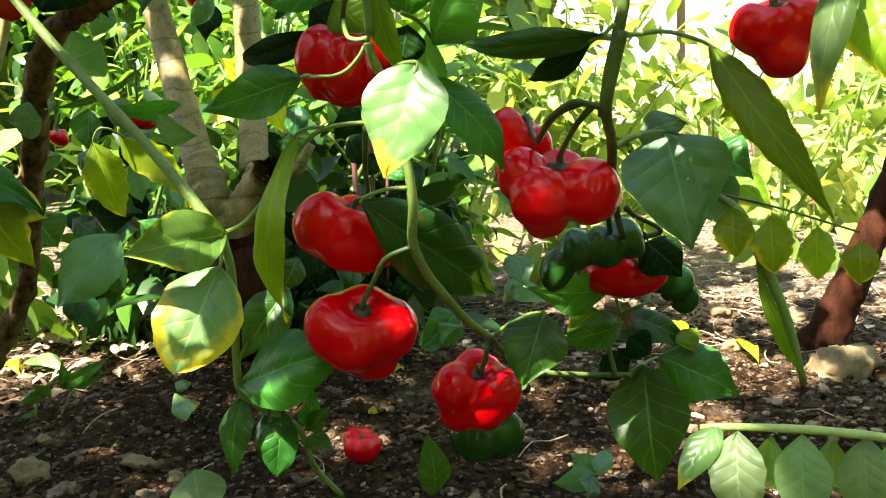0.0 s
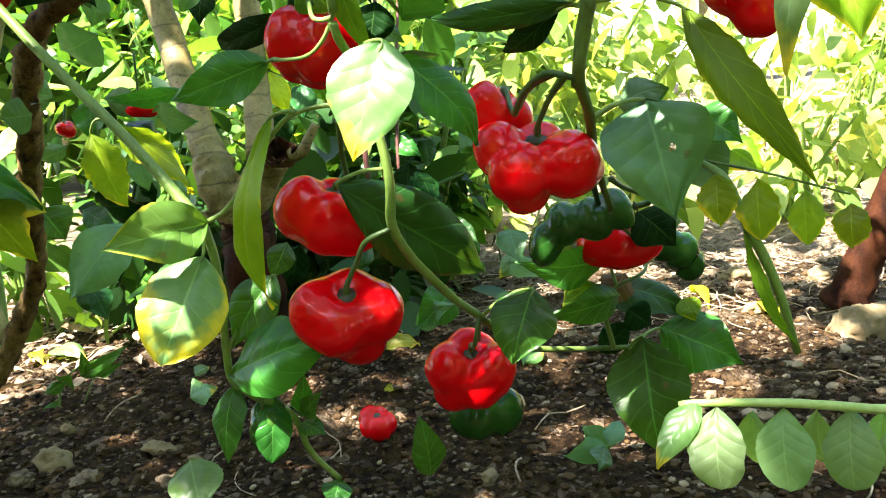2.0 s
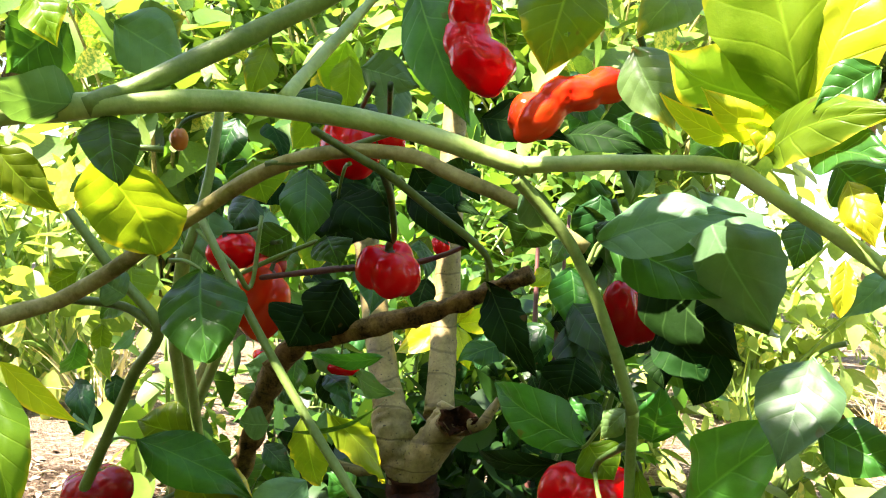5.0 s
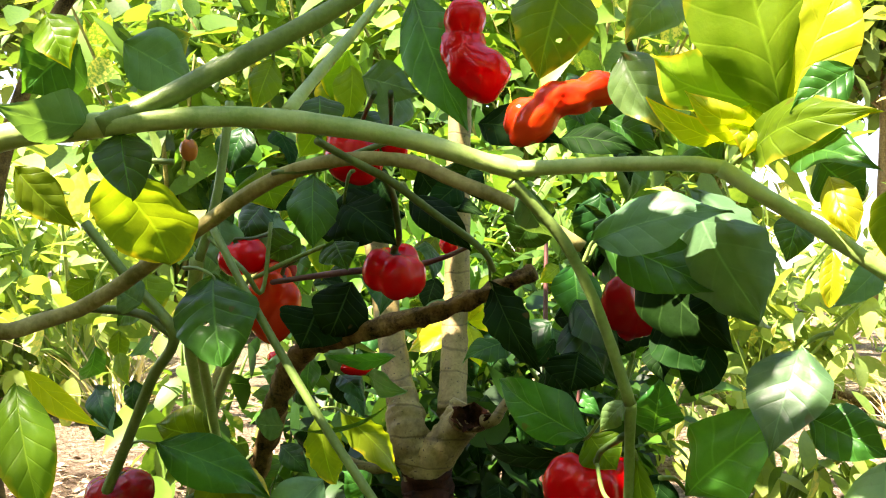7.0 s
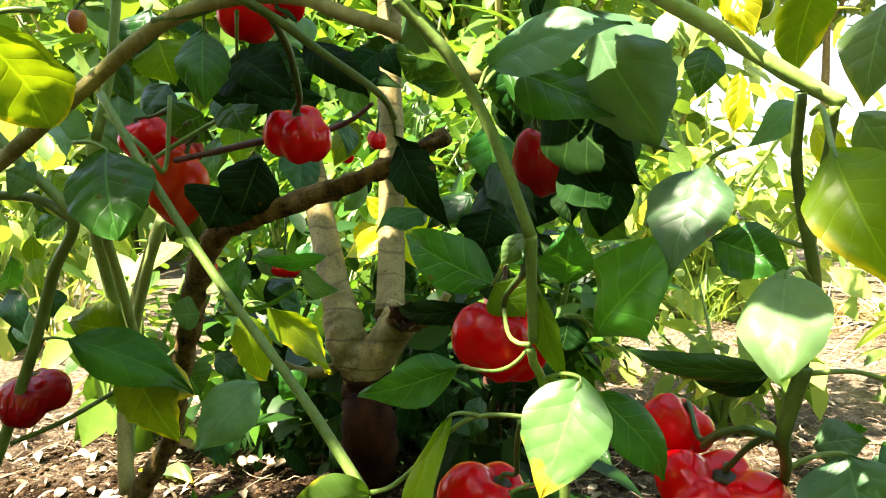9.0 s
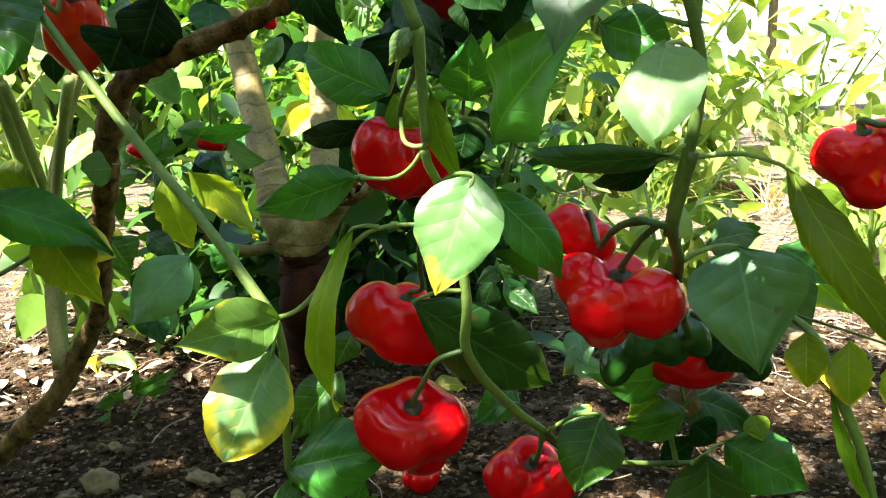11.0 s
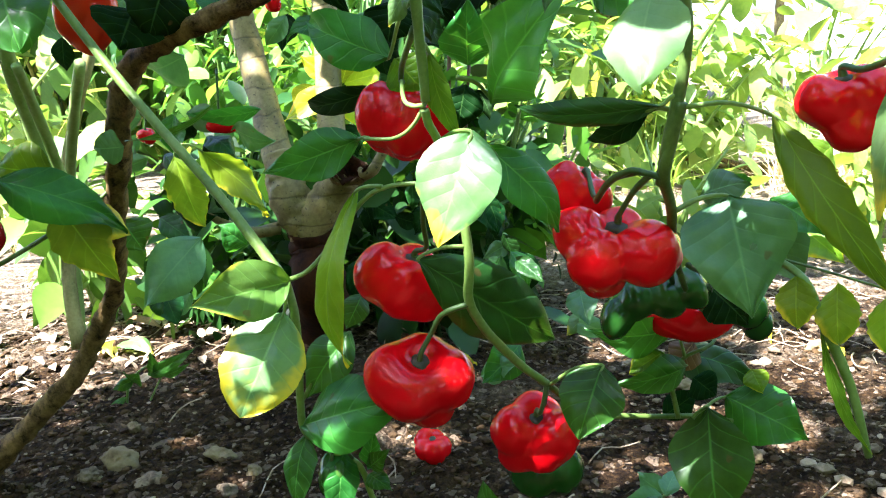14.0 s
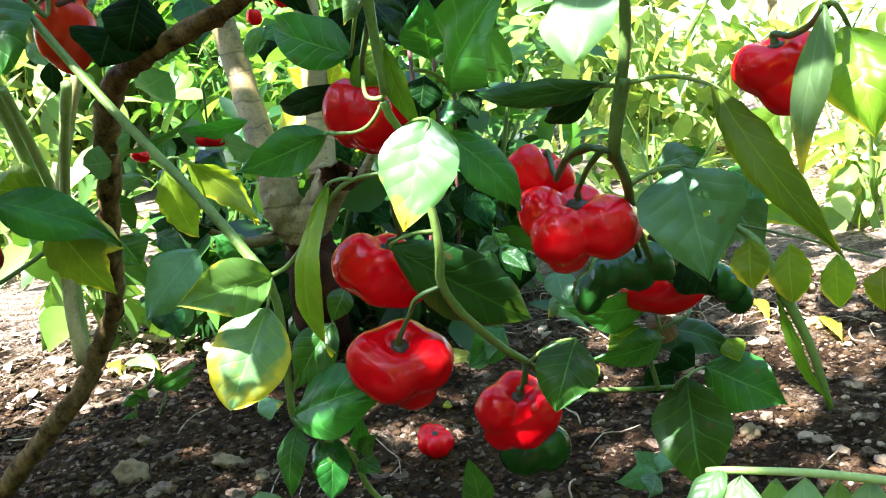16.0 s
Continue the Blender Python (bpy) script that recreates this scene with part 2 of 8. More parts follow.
BARK_BROWN = stem_material("bark_brown", (0.018, 0.012, 0.004), (0.28, 0.19, 0.060), 0.75, 90.0, 0.7, 1.0)
BARK_OLIVE = stem_material("bark_olive", (0.15, 0.145, 0.035), (0.42, 0.39, 0.14), 0.65, 50.0, 0.3, 0.6)
BARK_GREY = stem_material("bark_grey", (0.12, 0.095, 0.024), (0.305, 0.250, 0.082), 0.6, 34.0, 0.6, 0.35, 9.0, 0.8)
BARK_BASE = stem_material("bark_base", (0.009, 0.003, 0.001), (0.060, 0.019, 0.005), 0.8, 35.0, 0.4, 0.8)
TWIG_RED = stem_material("twig_red", (0.07, 0.025, 0.02), (0.17, 0.07, 0.045), 0.55)
DRY = stem_material("dry_litter", (0.20, 0.14, 0.07), (0.50, 0.42, 0.27), 0.8, 80.0, 1.0, 0.5)


def soil_material():
    n = Nodes("soil")
    obj = n.coord("Object")
    a = n.noise(7.0, 5.0, 0.6, obj)
    b = n.noise(70.0, 6.0, 0.7, obj)
    c = n.noise(380.0, 4.0, 0.7, obj)
    tone = n.math("ADD", n.math("ADD", n.math("MULTIPLY", a, 0.4), n.math("MULTIPLY", b, 0.42)), n.math("MULTIPLY", c, 0.22))
    near = n.ramp(tone, [(0.38, (0.006, 0.0036, 0.0013)), (0.56, (0.050, 0.031, 0.0115)), (0.70, (0.23, 0.158, 0.074))])
    crumbs = n.add("ShaderNodeTexVoronoi", [("Vector", obj), ("Scale", 95.0), ("Randomness", 1.0)])
    small = n.add("ShaderNodeTexVoronoi", [("Vector", obj), ("Scale", 230.0), ("Randomness", 1.0)])
    pick = n.add("ShaderNodeSeparateXYZ", [(0, crumbs.outputs["Color"])]).outputs[0]
    pick2 = n.add("ShaderNodeSeparateXYZ", [(0, small.outputs["Color"])]).outputs[0]
    light = n.math("MAXIMUM", n.math("GREATER_THAN", pick, 0.93), n.math("GREATER_THAN", pick2, 0.92))
    near = n.mix(1.0, near, n.ramp(n.math("ADD", n.math("MULTIPLY", pick, 0.5), n.math("MULTIPLY", pick2, 0.5)), [(0.15, (0.40, 0.37, 0.35)), (0.85, (1.6, 1.55, 1.5))]), "MULTIPLY")
    near = n.mix(n.math("MULTIPLY", light, 0.65), near, (0.24, 0.185, 0.115))
    # straw and dry crumbs lie thicker away from the dug bed
    pos = n.add("ShaderNodeSeparateXYZ", [(0, obj)])
    far = n.math("ADD", n.math("MULTIPLY", pos.outputs[1], 0.6), n.math("MULTIPLY", n.math("SUBTRACT", a, 0.5), 1.6))
    amount = n.add("ShaderNodeMapRange", [("Value", far), ("From Min", 0.72), ("From Max", 1.30)]).outputs[0]
    straw = n.ramp(b, [(0.34, (0.13, 0.09, 0.05)), (0.5, (0.32, 0.26, 0.16)), (0.68, (0.52, 0.46, 0.33))])
    n.set(Base_Color=n.mix(n.math("MULTIPLY", amount, 0.8), near, straw), Roughness=0.92, Specular_IOR_Level=0.08)
    lumps = n.math("SUBTRACT", n.math("ADD", n.math("MULTIPLY", b, 0.9), n.math("MULTIPLY", c, 0.3)), n.math("ADD", n.math("MULTIPLY", crumbs.outputs["Distance"], 0.5), n.math("MULTIPLY", small.outputs["Distance"], 0.3)))
    n.bump(lumps, 1.0, 0.020)
    return n.m


SOIL = soil_material()


def stone_material(name, deep, light):
    n = Nodes(name)
    obj = n.coord("Object")
    rnd = n.add("ShaderNodeNewGeometry").outputs["Random Per Island"]
    a = n.noise(55.0, 5.0, 0.65, obj)
    b = n.noise(400.0, 3.0, 0.6, obj)
    tone = n.math("ADD", n.math("MULTIPLY", a, 0.65), n.math("ADD", n.math("MULTIPLY", b, 0.2), n.math("MULTIPLY", rnd, 0.3)))
    n.set(Base_Color=n.ramp(tone, [(0.35, deep), (0.85, light)]), Roughness=0.85, Specular_IOR_Level=0.12)
    n.bump(n.math("ADD", a, n.math("MULTIPLY", b, 0.3)), 0.6, 0.003)
    return n.m


STONE = stone_material("stone_buff", (0.13, 0.098, 0.045), (0.37, 0.30, 0.155))
PEBBLE = stone_material("pebble", (0.035, 0.025, 0.012), (0.40, 0.32, 0.19))
CLOD = stone_material("clod", (0.008, 0.005, 0.002), (0.10, 0.062, 0.024))


# ---- shape helpers ----
def mesh_object(name, verts, faces, material, parent=None, label="", uvs=None, smooth=True):
    me = bpy.data.meshes.new(name)
    me.from_pydata([tuple(v) for v in verts], [], faces)
    if smooth:
        me.shade_smooth()
    if uvs is not None:
        layer = me.uv_layers.new(name="UVMap")
        idx = np.empty(len(me.loops), dtype=np.int32)
        me.loops.foreach_get("vertex_index", idx)
        layer.data.foreach_set("uv", np.asarray(uvs, dtype=np.float32)[idx].ravel())
    me.materials.append(material)
    ob = new(name, me)
    if parent is not None:
        ob.parent = parent
    if label:
        tagged(ob, label)
    return ob


def thing(name, at, label, category, group="", kind=""):
    ob = new(name)
    ob.empty_display_size = 0.02
    ob.matrix_basis = Matrix.Translation(at)
    return tagged(ob, label, category, group, kind)


def spline(points, n):
    """Catmull-Rom through the points; n steps a span."""
    p = [np.array(q, dtype=float) for q in points]
    p = [2 * p[0] - p[1]] + p + [2 * p[-1] - p[-2]]
    out = []
    for i in range(1, len(p) - 2):
        for k in range(n):
            t = k / n
            out.append(0.5 * ((2 * p[i]) + (p[i + 1] - p[i - 1]) * t + (2 * p[i - 1] - 5 * p[i] + 4 * p[i + 1] - p[i + 2]) * t * t
                              + (3 * p[i] - p[i - 1] - 3 * p[i + 1] + p[i + 2]) * t ** 3))
    out.append(p[-2])
    return out


def tube_data(path, radii, sides=10, lump=0.0, seed=0.0, rings=0):
    """Verts and faces of a closed, uneven tube along a path."""
    verts, faces = [], []
    m = len(path)
    across = None
    for i, q in enumerate(path):
        d = path[min(i + 1, m - 1)] - path[max(i - 1, 0)]
        d = d / (np.linalg.norm(d) + 1e-9)
        if across is None:
            across = np.cross(d, (0.3, 0.5, 0.8))
        across = across - d * np.dot(across, d)
        across = across / (np.linalg.norm(across) + 1e-9)
        other = np.cross(d, across)
        f = i / (m - 1) * (len(radii) - 1)
        a = min(int(f), len(radii) - 2) if len(radii) > 1 else 0
        r = radii[0] if len(radii) == 1 else radii[a] * (1 - f + a) + radii[a + 1] * (f - a)
        if rings:
            r *= 1 + 0.04 * max(0.0, math.cos(2 * math.pi * i / rings)) ** 10
        for k in range(sides):
            w = 2 * math.pi * k / sides
            n = noise.noise(Vector((i * 0.35 + seed, math.cos(w) * 1.2, math.sin(w) * 1.2 + seed))) * lump
            n += noise.noise(Vector((i * 1.1 + seed, math.cos(w) * 2.6, math.sin(w) * 2.6 - seed))) * lump * 0.55
            verts.append(q + (across * math.cos(w) + other * math.sin(w)) * r * (1 + n))
    for i in range(m - 1):
        for k in range(sides):
            a, b = i * sides + k, i * sides + (k + 1) % sides
            faces.append((a, b, b + sides, a + sides))
    faces.append(tuple(reversed(range(sides))))
    faces.append(tuple((m - 1) * sides + k for k in range(sides)))
    return verts, faces


def stem(parent, points, radii, material, name="stem", label="", sides=10, n=6, lump=0.12, seed=0.0, rings=0):
    """A stem or branch as a part of its plant, through world points."""
    o = np.array(parent.matrix_basis.translation) if parent is not None else np.zeros(3)
    path = [q - o for q in spline(points, n)]
    verts, faces = tube_data(path, radii, sides, lump, seed, rings)
    return mesh_object(name, verts, faces, material, parent, label)


leaf_count = [0]


def leaf(plant, base, tip, width, face, material, bend=0.09, fold=0.34, wave=0.09, twist=0.0, peak=0.39, point=1.12, teeth=0.0, from_=None,
         label="", nv=32, nu=14, hole=None, quilt=0.007):
    """One leaf blade from base to tip, its upper side towards face, as a part of the plant; from_: where its stalk leaves the stem."""
    leaf_count[0] += 1
    if hole:
        nv, nu = 72, 44
    s = leaf_count[0] * 7.31
    o = plant.matrix_basis.translation
    base, tip = Vector(base) - o, Vector(tip) - o
    ay = tip - base
    length = ay.length
    ay.normalize()
    az = Vector(face)
    az = (az - ay * az.dot(ay)).normalized()
    ax = ay.cross(az)
    cup = 0.35 * math.sin(s * 3.7)
    ruffle = min(width, 0.6 * length)
    verts, uvs, faces = [], [], []
    for j in range(nv + 1):
        v = j / nv
        h = math.sin(math.pi / 2 * v / peak) ** 0.80 if v < peak else max(math.cos(math.pi / 2 * (v - peak) / (1 - peak)), 0.0) ** point
        h = max(h, 0.012) * width / 2
        turn = twist * (v - 0.3)
        for i in range(nu + 1):
            u = 2 * i / nu - 1
            edge = 1 + teeth * math.sin(v * 40 + s) * abs(u) ** 4 + 0.07 * noise.noise(Vector((v * 5.5, s, 1 if u > 0 else 5))) + 0.035 * noise.noise(Vector((v * 14, s, 3 if u > 0 else 8)))
            x = u * h * edge
            z = abs(x) * fold * (0.75 - 0.95 * abs(u)) + bend * length * 4 * v * (1 - v)
            z += 2.2 * wave * ruffle * noise.noise(Vector((u * 0.9, v * 2.1, s))) * (0.35 + abs(u))
            z -= 0.30 * length * max(v - 0.68, 0) ** 1.3
            z -= quilt * width * math.cos(2 * math.pi * (6 * (v - 0.22 * abs(u) ** 0.8) + (0.95 if u > 0 else 0.5))) * abs(u) ** 0.7 * (1.15 - abs(u))
            z += 0.045 * width * noise.noise(Vector((u * 2.6, v * 5.0, s * 2))) * min(1.0, 3 * abs(u) + 0.2)
            z += 0.045 * ruffle * math.sin(v * 8.5 + s * 1.3 + (0 if u > 0 else 2.1)) * abs(u) ** 3
            z += 0.014 * ruffle * math.sin(v * 19 + s * 2.3 + (0 if u > 0 else 1.1)) * abs(u) ** 4
            z += cup * x * x / width
            y = v * length + 0.04 * length * noise.noise(Vector((u, v * 2, s + 9))) * abs(u)
            c, q = math.cos(turn), math.sin(turn)
            verts.append((x * c - z * q * 0.5, y, z + x * q))
            uvs.append((0.5 + u / 2, v))
    for j in range(nv):
        for i in range(nu):
            a = j * (nu + 1) + i
            if hole and math.hypot((2 * (i + 0.5) / nu - 1 - hole[0]) * width / 2, ((j + 0.5) / nv - hole[1]) * length) < hole[2]:
                continue
            faces.append((a, a + 1, a + nu + 2, a + nu + 1))
    ob = mesh_object("leaf", verts, faces, material, plant, label, uvs)
    m = Matrix((ax, ay, az)).transposed().to_4x4()
    m.translation = base
    ob.matrix_basis = m
    if from_ is not None:
        a = Vector(from_) - o
        inv = m.inverted()
        pts = [inv @ a, inv @ (a.lerp(base, 0.5) + Vector((0, 0, 0.10)) * (base - a).length), Vector((0, 0, 0)), Vector((0, length * 0.12, 0.0))]
        r = max(0.0009, width * 0.022)
        verts, faces = tube_data([np.array(q) for q in spline(pts, 4)], [r * 1.3, r, r * 0.8], 7)
        mesh_object("petiole", verts, faces, STEM, ob)
    return ob


def pepper(at, axis, width, height, material, lobes=4, spread=0.40, taper=0.10, dimple=0.12, seed=0.0, turn=0.0, stalk=(), ground=None,
           label="glossy red bonnet pepper hanging from its stalk", squash=1.0, group="peppers on the plants", stalk_r=0.0013, rough=0.0, bow=0.0, chain=(), crease=14.0):
    """A bonnet-shaped pepper: ribbed body, green calyx and stalk. axis points from its blossom end to its stalk."""
    root = thing("pepper", at, label, "pepper", group)
    az = Vector(axis).normalized()
    ax = Vector((1, 0, 0.01))
    ax = (ax - az * ax.dot(az)).normalized()
    ay = az.cross(ax)
    m = Matrix((ax, ay, az)).transposed() @ Matrix.Rotation(turn, 3, "Z")
    nt, nf = 44, 72
    if not chain:
        jit = random.Random(int(seed * 100))
        chain = []
        for i in range(lobes):
            a = 2 * math.pi * (i + jit.uniform(-0.12, 0.12)) / lobes
            k = jit.uniform(0.85, 1.12)
            chain.append((spread * math.cos(a), spread * math.sin(a), jit.uniform(-0.14, 0.14) - (taper if i == 0 else 0.0), (1 - spread * 0.8) * k))
        chain.append((0.0, 0.0, -taper * 0.8, 0.62))
    balls = [(Vector(c[:3]), c[3]) for c in chain]
    raw_points = []
    for j in range(nt + 1):
        th = math.pi * j / nt
        for k in range(nf):
            ph = 2 * math.pi * k / nf
            d = Vector((math.sin(th) * math.cos(ph), math.sin(th) * math.sin(ph), math.cos(th)))
            total = 0.0
            for c, q in balls:
                dc = d.dot(c)
                disc = dc * dc - c.length_squared + q * q
                if disc > 0:
                    total += math.exp(crease * (dc + math.sqrt(disc)))
            r = math.log(max(total, 1.0 + 1e-6)) / crease
            r *= 1 + (0.05 + rough) * noise.noise(d * 1.6 + Vector((seed, 0, 0))) + (0.018 + 0.5 * rough) * noise.noise(d * 4.0 + Vector((0, seed, 0)))
            raw_points.append((d * r, th))
    w0 = max(max(abs(q.x), abs(q.y)) for q, _ in raw_points)
    z0, z1 = min(q.z for q, _ in raw_points), max(q.z for q, _ in raw_points)
    verts, faces = [], []
    for q, th in raw_points:
        z = (q.z - (z0 + z1) / 2) / (z1 - z0) * height
        z -= height * dimple * math.exp(-(th / 0.40) ** 2)
        verts.append(m @ Vector((q.x / w0 * width / 2 + bow * height * (2 * z / height) ** 2, q.y / w0 * width / 2 * squash, z)))
    for j in range(nt):
        for k in range(nf):
            a, b = j * nf + k, j * nf + (k + 1) % nf
            faces.append((a, a + nf, b + nf, b))
    body = mesh_object("fruit_body", verts, faces, material, root)
    top = m.inverted() @ verts[0]
    # calyx: a small scalloped cap
    rc = width * 0.10
    cv, cf = [m @ (top + Vector((0, 0, rc * 0.45)))], []
    for ring, (rr, zz) in enumerate(((0.35, 0.42), (0.75, 0.28), (1.0, 0.05), (0.98, -0.12))):
        for k in range(20):
            w = 2 * math.pi * k / 20
            s = 1 + (0.18 * math.cos(5 * w) if ring > 1 else 0)
            cv.append(m @ (top + Vector((rc * rr * s * math.cos(w), rc * rr * s * math.sin(w), rc * zz + height * 0.02 * rr))))
    for k in range(20):
        cf.append((0, 1 + k, 1 + (k + 1) % 20))
    for ring in range(3):
        for k in range(20):
            a, b = 1 + ring * 20 + k, 1 + ring * 20 + (k + 1) % 20
            cf.append((a, a + 20, b + 20, b))
    mesh_object("calyx", cv, cf, CALYX, root, "dark green calyx")
    if stalk:
        o = Vector(at)
        pts = [m @ (top + Vector((0, 0, -0.0005))), m @ (top + Vector((0, 0, height * 0.16)))] + [Vector(q) - o for q in stalk]
        verts, faces = tube_data([np.array(q) for q in spline(pts, 6)], [stalk_r * 1.5, stalk_r, stalk_r, stalk_r * 1.25], 9, 0.1, seed)
        mesh_object("stalk", verts, faces, STALK, root, "curved green stalk")
    return root


def leaf_cloud(name, places, axes, normals, lengths, widths, material, parent=None, label="", kind="stuff", droop=0.12, fine=False):
    """Many simple folded leaves joined into one mesh."""
    p, a, nrm = np.asarray(places), np.asarray(axes), np.asarray(normals)
    a = a / np.linalg.norm(a, axis=1, keepdims=True)
    nrm = nrm - a * np.sum(a * nrm, axis=1, keepdims=True)
    nrm = nrm / (np.linalg.norm(nrm, axis=1, keepdims=True) + 1e-9)
    s = np.cross(a, nrm)
    L, W = np.asarray(lengths)[:, None], np.asarray(widths)[:, None]
    hang = droop * (0.3 + 1.6 * np.random.default_rng(len(p)).random((len(p), 1)))
    if fine:
        steps = [(0.10, 0.52), (0.26, 0.90), (0.44, 1.0), (0.62, 0.84), (0.78, 0.52), (0.90, 0.22)]
    else:
        steps = [(0.22, 0.88), (0.50, 0.96), (0.80, 0.50)]
    rows = [(0.0, 0.0, 0.0)]
    for v, h in steps:
        rows += [(-0.5 * h, v, 0.11 * h), (0.0, v, 0.0), (0.5 * h, v, 0.11 * h)]
    rows.append((0.0, 1.0, 0.0))
    verts = np.stack([p + s * W * x + a * L * y + nrm * (W * z - L * hang * y * y) for x, y, z in rows], axis=1).reshape(-1, 3)
    last = len(rows) - 1
    quads = [(0, 2, 1), (0, 3, 2), (last - 3, last - 2, last), (last - 2, last - 1, last)]
    for i in range(len(steps) - 1):
        k = 1 + 3 * i
        quads += [(k, k + 1, k + 4, k + 3), (k + 1, k + 2, k + 5, k + 4)]
    faces = [tuple(c + i * len(rows) for c in q) for i in range(len(p)) for q in quads]
    ob = mesh_object(name, verts, faces, material, parent, label)
    if kind:
        tagged(ob, kind=kind)
    return ob

# ---- ground ----
def ground_height(x, y):
    """Dug, lumpy bed near the plants; gently uneven further off."""
    near = math.exp(-((x / 2.2) ** 2 + ((y - 0.9) / 2.2) ** 2))
    h = 0.020 * noise.noise(Vector((x * 2.3, y * 2.3, 0.0)))
    h += near * (0.011 * noise.noise(Vector((x * 11, y * 11, 3.0))) + 0.009 * noise.noise(Vector((x * 34, y * 34, 7.0))) + 0.006 * noise.noise(Vector((x * 80, y * 80, 9.0))))
    h += 0.05 * math.exp(-(((x + 0.23) / 0.28) ** 2 + ((y - 1.22) / 0.25) ** 2))
    return h - 0.008


def graded(lo, hi, step, far):
    """Coordinates, close together from lo to hi, widening out to far."""
    mid = list(np.arange(lo, hi, step))
    grow, a, b, s = 1.22, [], [], step
    x, y = lo, mid[-1]
    while x > -far:
        s *= grow
        x -= s
        y += s
        a.append(x)
        b.append(y)
    return a[::-1] + mid + b


gx, gy = graded(-1.1, 1.2, 0.011, 400.0), graded(0.25, 2.2, 0.011, 400.0)
verts = [(x, y, ground_height(x, y)) for y in gy for x in gx]
w = len(gx)
faces = [(j * w + i, j * w + i + 1, (j + 1) * w + i + 1, (j + 1) * w + i) for j in range(len(gy) - 1) for i in range(w - 1)]
ground = mesh_object("ground", verts, faces, SOIL)
tagged(ground, "bare brown dug garden soil with pebbles and crumbs", "ground", kind="structure")


def stone_mesh(name, at, size, material, seed, flat=0.6, sub=4, parent=None):
    bm = bmesh.new()
    bmesh.ops.create_icosphere(bm, subdivisions=sub, radius=0.5)
    for v in bm.verts:
        d = v.co.copy()
        k = 1 + 0.45 * noise.noise(d * 1.9 + Vector((seed, 0, 0))) + 0.22 * noise.noise(d * 5 + Vector((0, seed, 0))) + 0.10 * noise.noise(d * 13 + Vector((0, 0, seed)))
        v.co = Vector((d.x * size[0], d.y * size[1], max(d.z, -0.42) * size[2])) * k
    me = bpy.data.meshes.new(name)
    bm.to_mesh(me)
    bm.free()
    me.shade_smooth()
    me.materials.append(material)
    ob = new(name, me)
    ob.matrix_basis = Matrix.Translation(at) @ Matrix.Rotation(seed * 2.1, 4, "Z")
    return ob


def scatter(name, count, area, size, material, label, category, seed, flat=0.55, keep=None, lift=0.12):
    """Small stones or crumbs on the soil, joined."""
    rng = random.Random(seed)
    bm = bmesh.new()
    bmesh.ops.create_icosphere(bm, subdivisions=1, radius=0.5)
    tv = [v.co.copy() for v in bm.verts]
    tf = [tuple(v.index for v in f.verts) for f in bm.faces]
    bm.free()
    verts, faces = [], []
    for i in range(count):
        x, y = rng.uniform(area[0], area[1]), rng.uniform(area[2], area[3])
        if keep is not None and noise.noise(Vector((x * 3, y * 3, seed))) < keep:
            continue
        s = size[0] + (size[1] - size[0]) * rng.random() ** 3
        m = Matrix.Rotation(rng.uniform(0, 6.28), 3, "Z") @ Matrix.Rotation(rng.uniform(-0.4, 0.4), 3, "X")
        sc = Vector((s * rng.uniform(0.8, 1.4), s * rng.uniform(0.7, 1.1), s * flat * rng.uniform(0.7, 1.3)))
        o = Vector((x, y, ground_height(x, y) + s * lift))
        n0 = len(verts)
        for c in tv:
            k = 1 + 0.4 * noise.noise(c * 2.5 + Vector((i * 1.7, 0, 0)))
            verts.append(o + m @ Vector((c.x * sc.x * k, c.y * sc.y * k, c.z * sc.z * k)))
        faces += [tuple(n0 + a for a in f) for f in tf]
    return tagged(mesh_object(name, verts, faces, material, smooth=False), label, category, kind="stuff")


scatter("soil_clods", 20000, (-0.95, 1.05, 0.5, 1.75), (0.003, 0.013), CLOD, "dark crumbly clods of garden soil", "soil", 3)
scatter("pebbles", 6000, (-1.2, 1.4, 0.6, 2.2), (0.0015, 0.010), PEBBLE, "small grey and buff pebbles scattered on soil", "pebbles", 5)
scatter("gravel", 4000, (0.15, 1.6, 0.8, 2.8), (0.005, 0.020), PEBBLE, "loose pale gravel over bare earth", "gravel", 8, keep=-0.15)


def litter(name, count, area, label, seed, length=(0.02, 0.11)):
    """Dry straws and twigs lying on the soil, joined."""
    rng = random.Random(seed)
    verts, faces = [], []
    for i in range(count):
        x, y = rng.uniform(area[0], area[1]), rng.uniform(area[2], area[3])
        a, l = rng.uniform(0, 6.28), rng.uniform(*length)
        pts = []
        for k in range(4):
            f = k / 3
            px, py = x + math.cos(a + 0.5 * f) * l * f, y + math.sin(a + 0.5 * f) * l * f
            pts.append((px, py, ground_height(px, py) + 0.003 + 0.008 * rng.random()))
        v, f = tube_data(spline(pts, 2), [rng.uniform(0.0005, 0.0013)], 5)
        n0 = len(verts)
        verts += v
        faces += [tuple(n0 + c for c in q) for q in f]
    return tagged(mesh_object(name, verts, faces, DRY), label, "litter", kind="stuff")


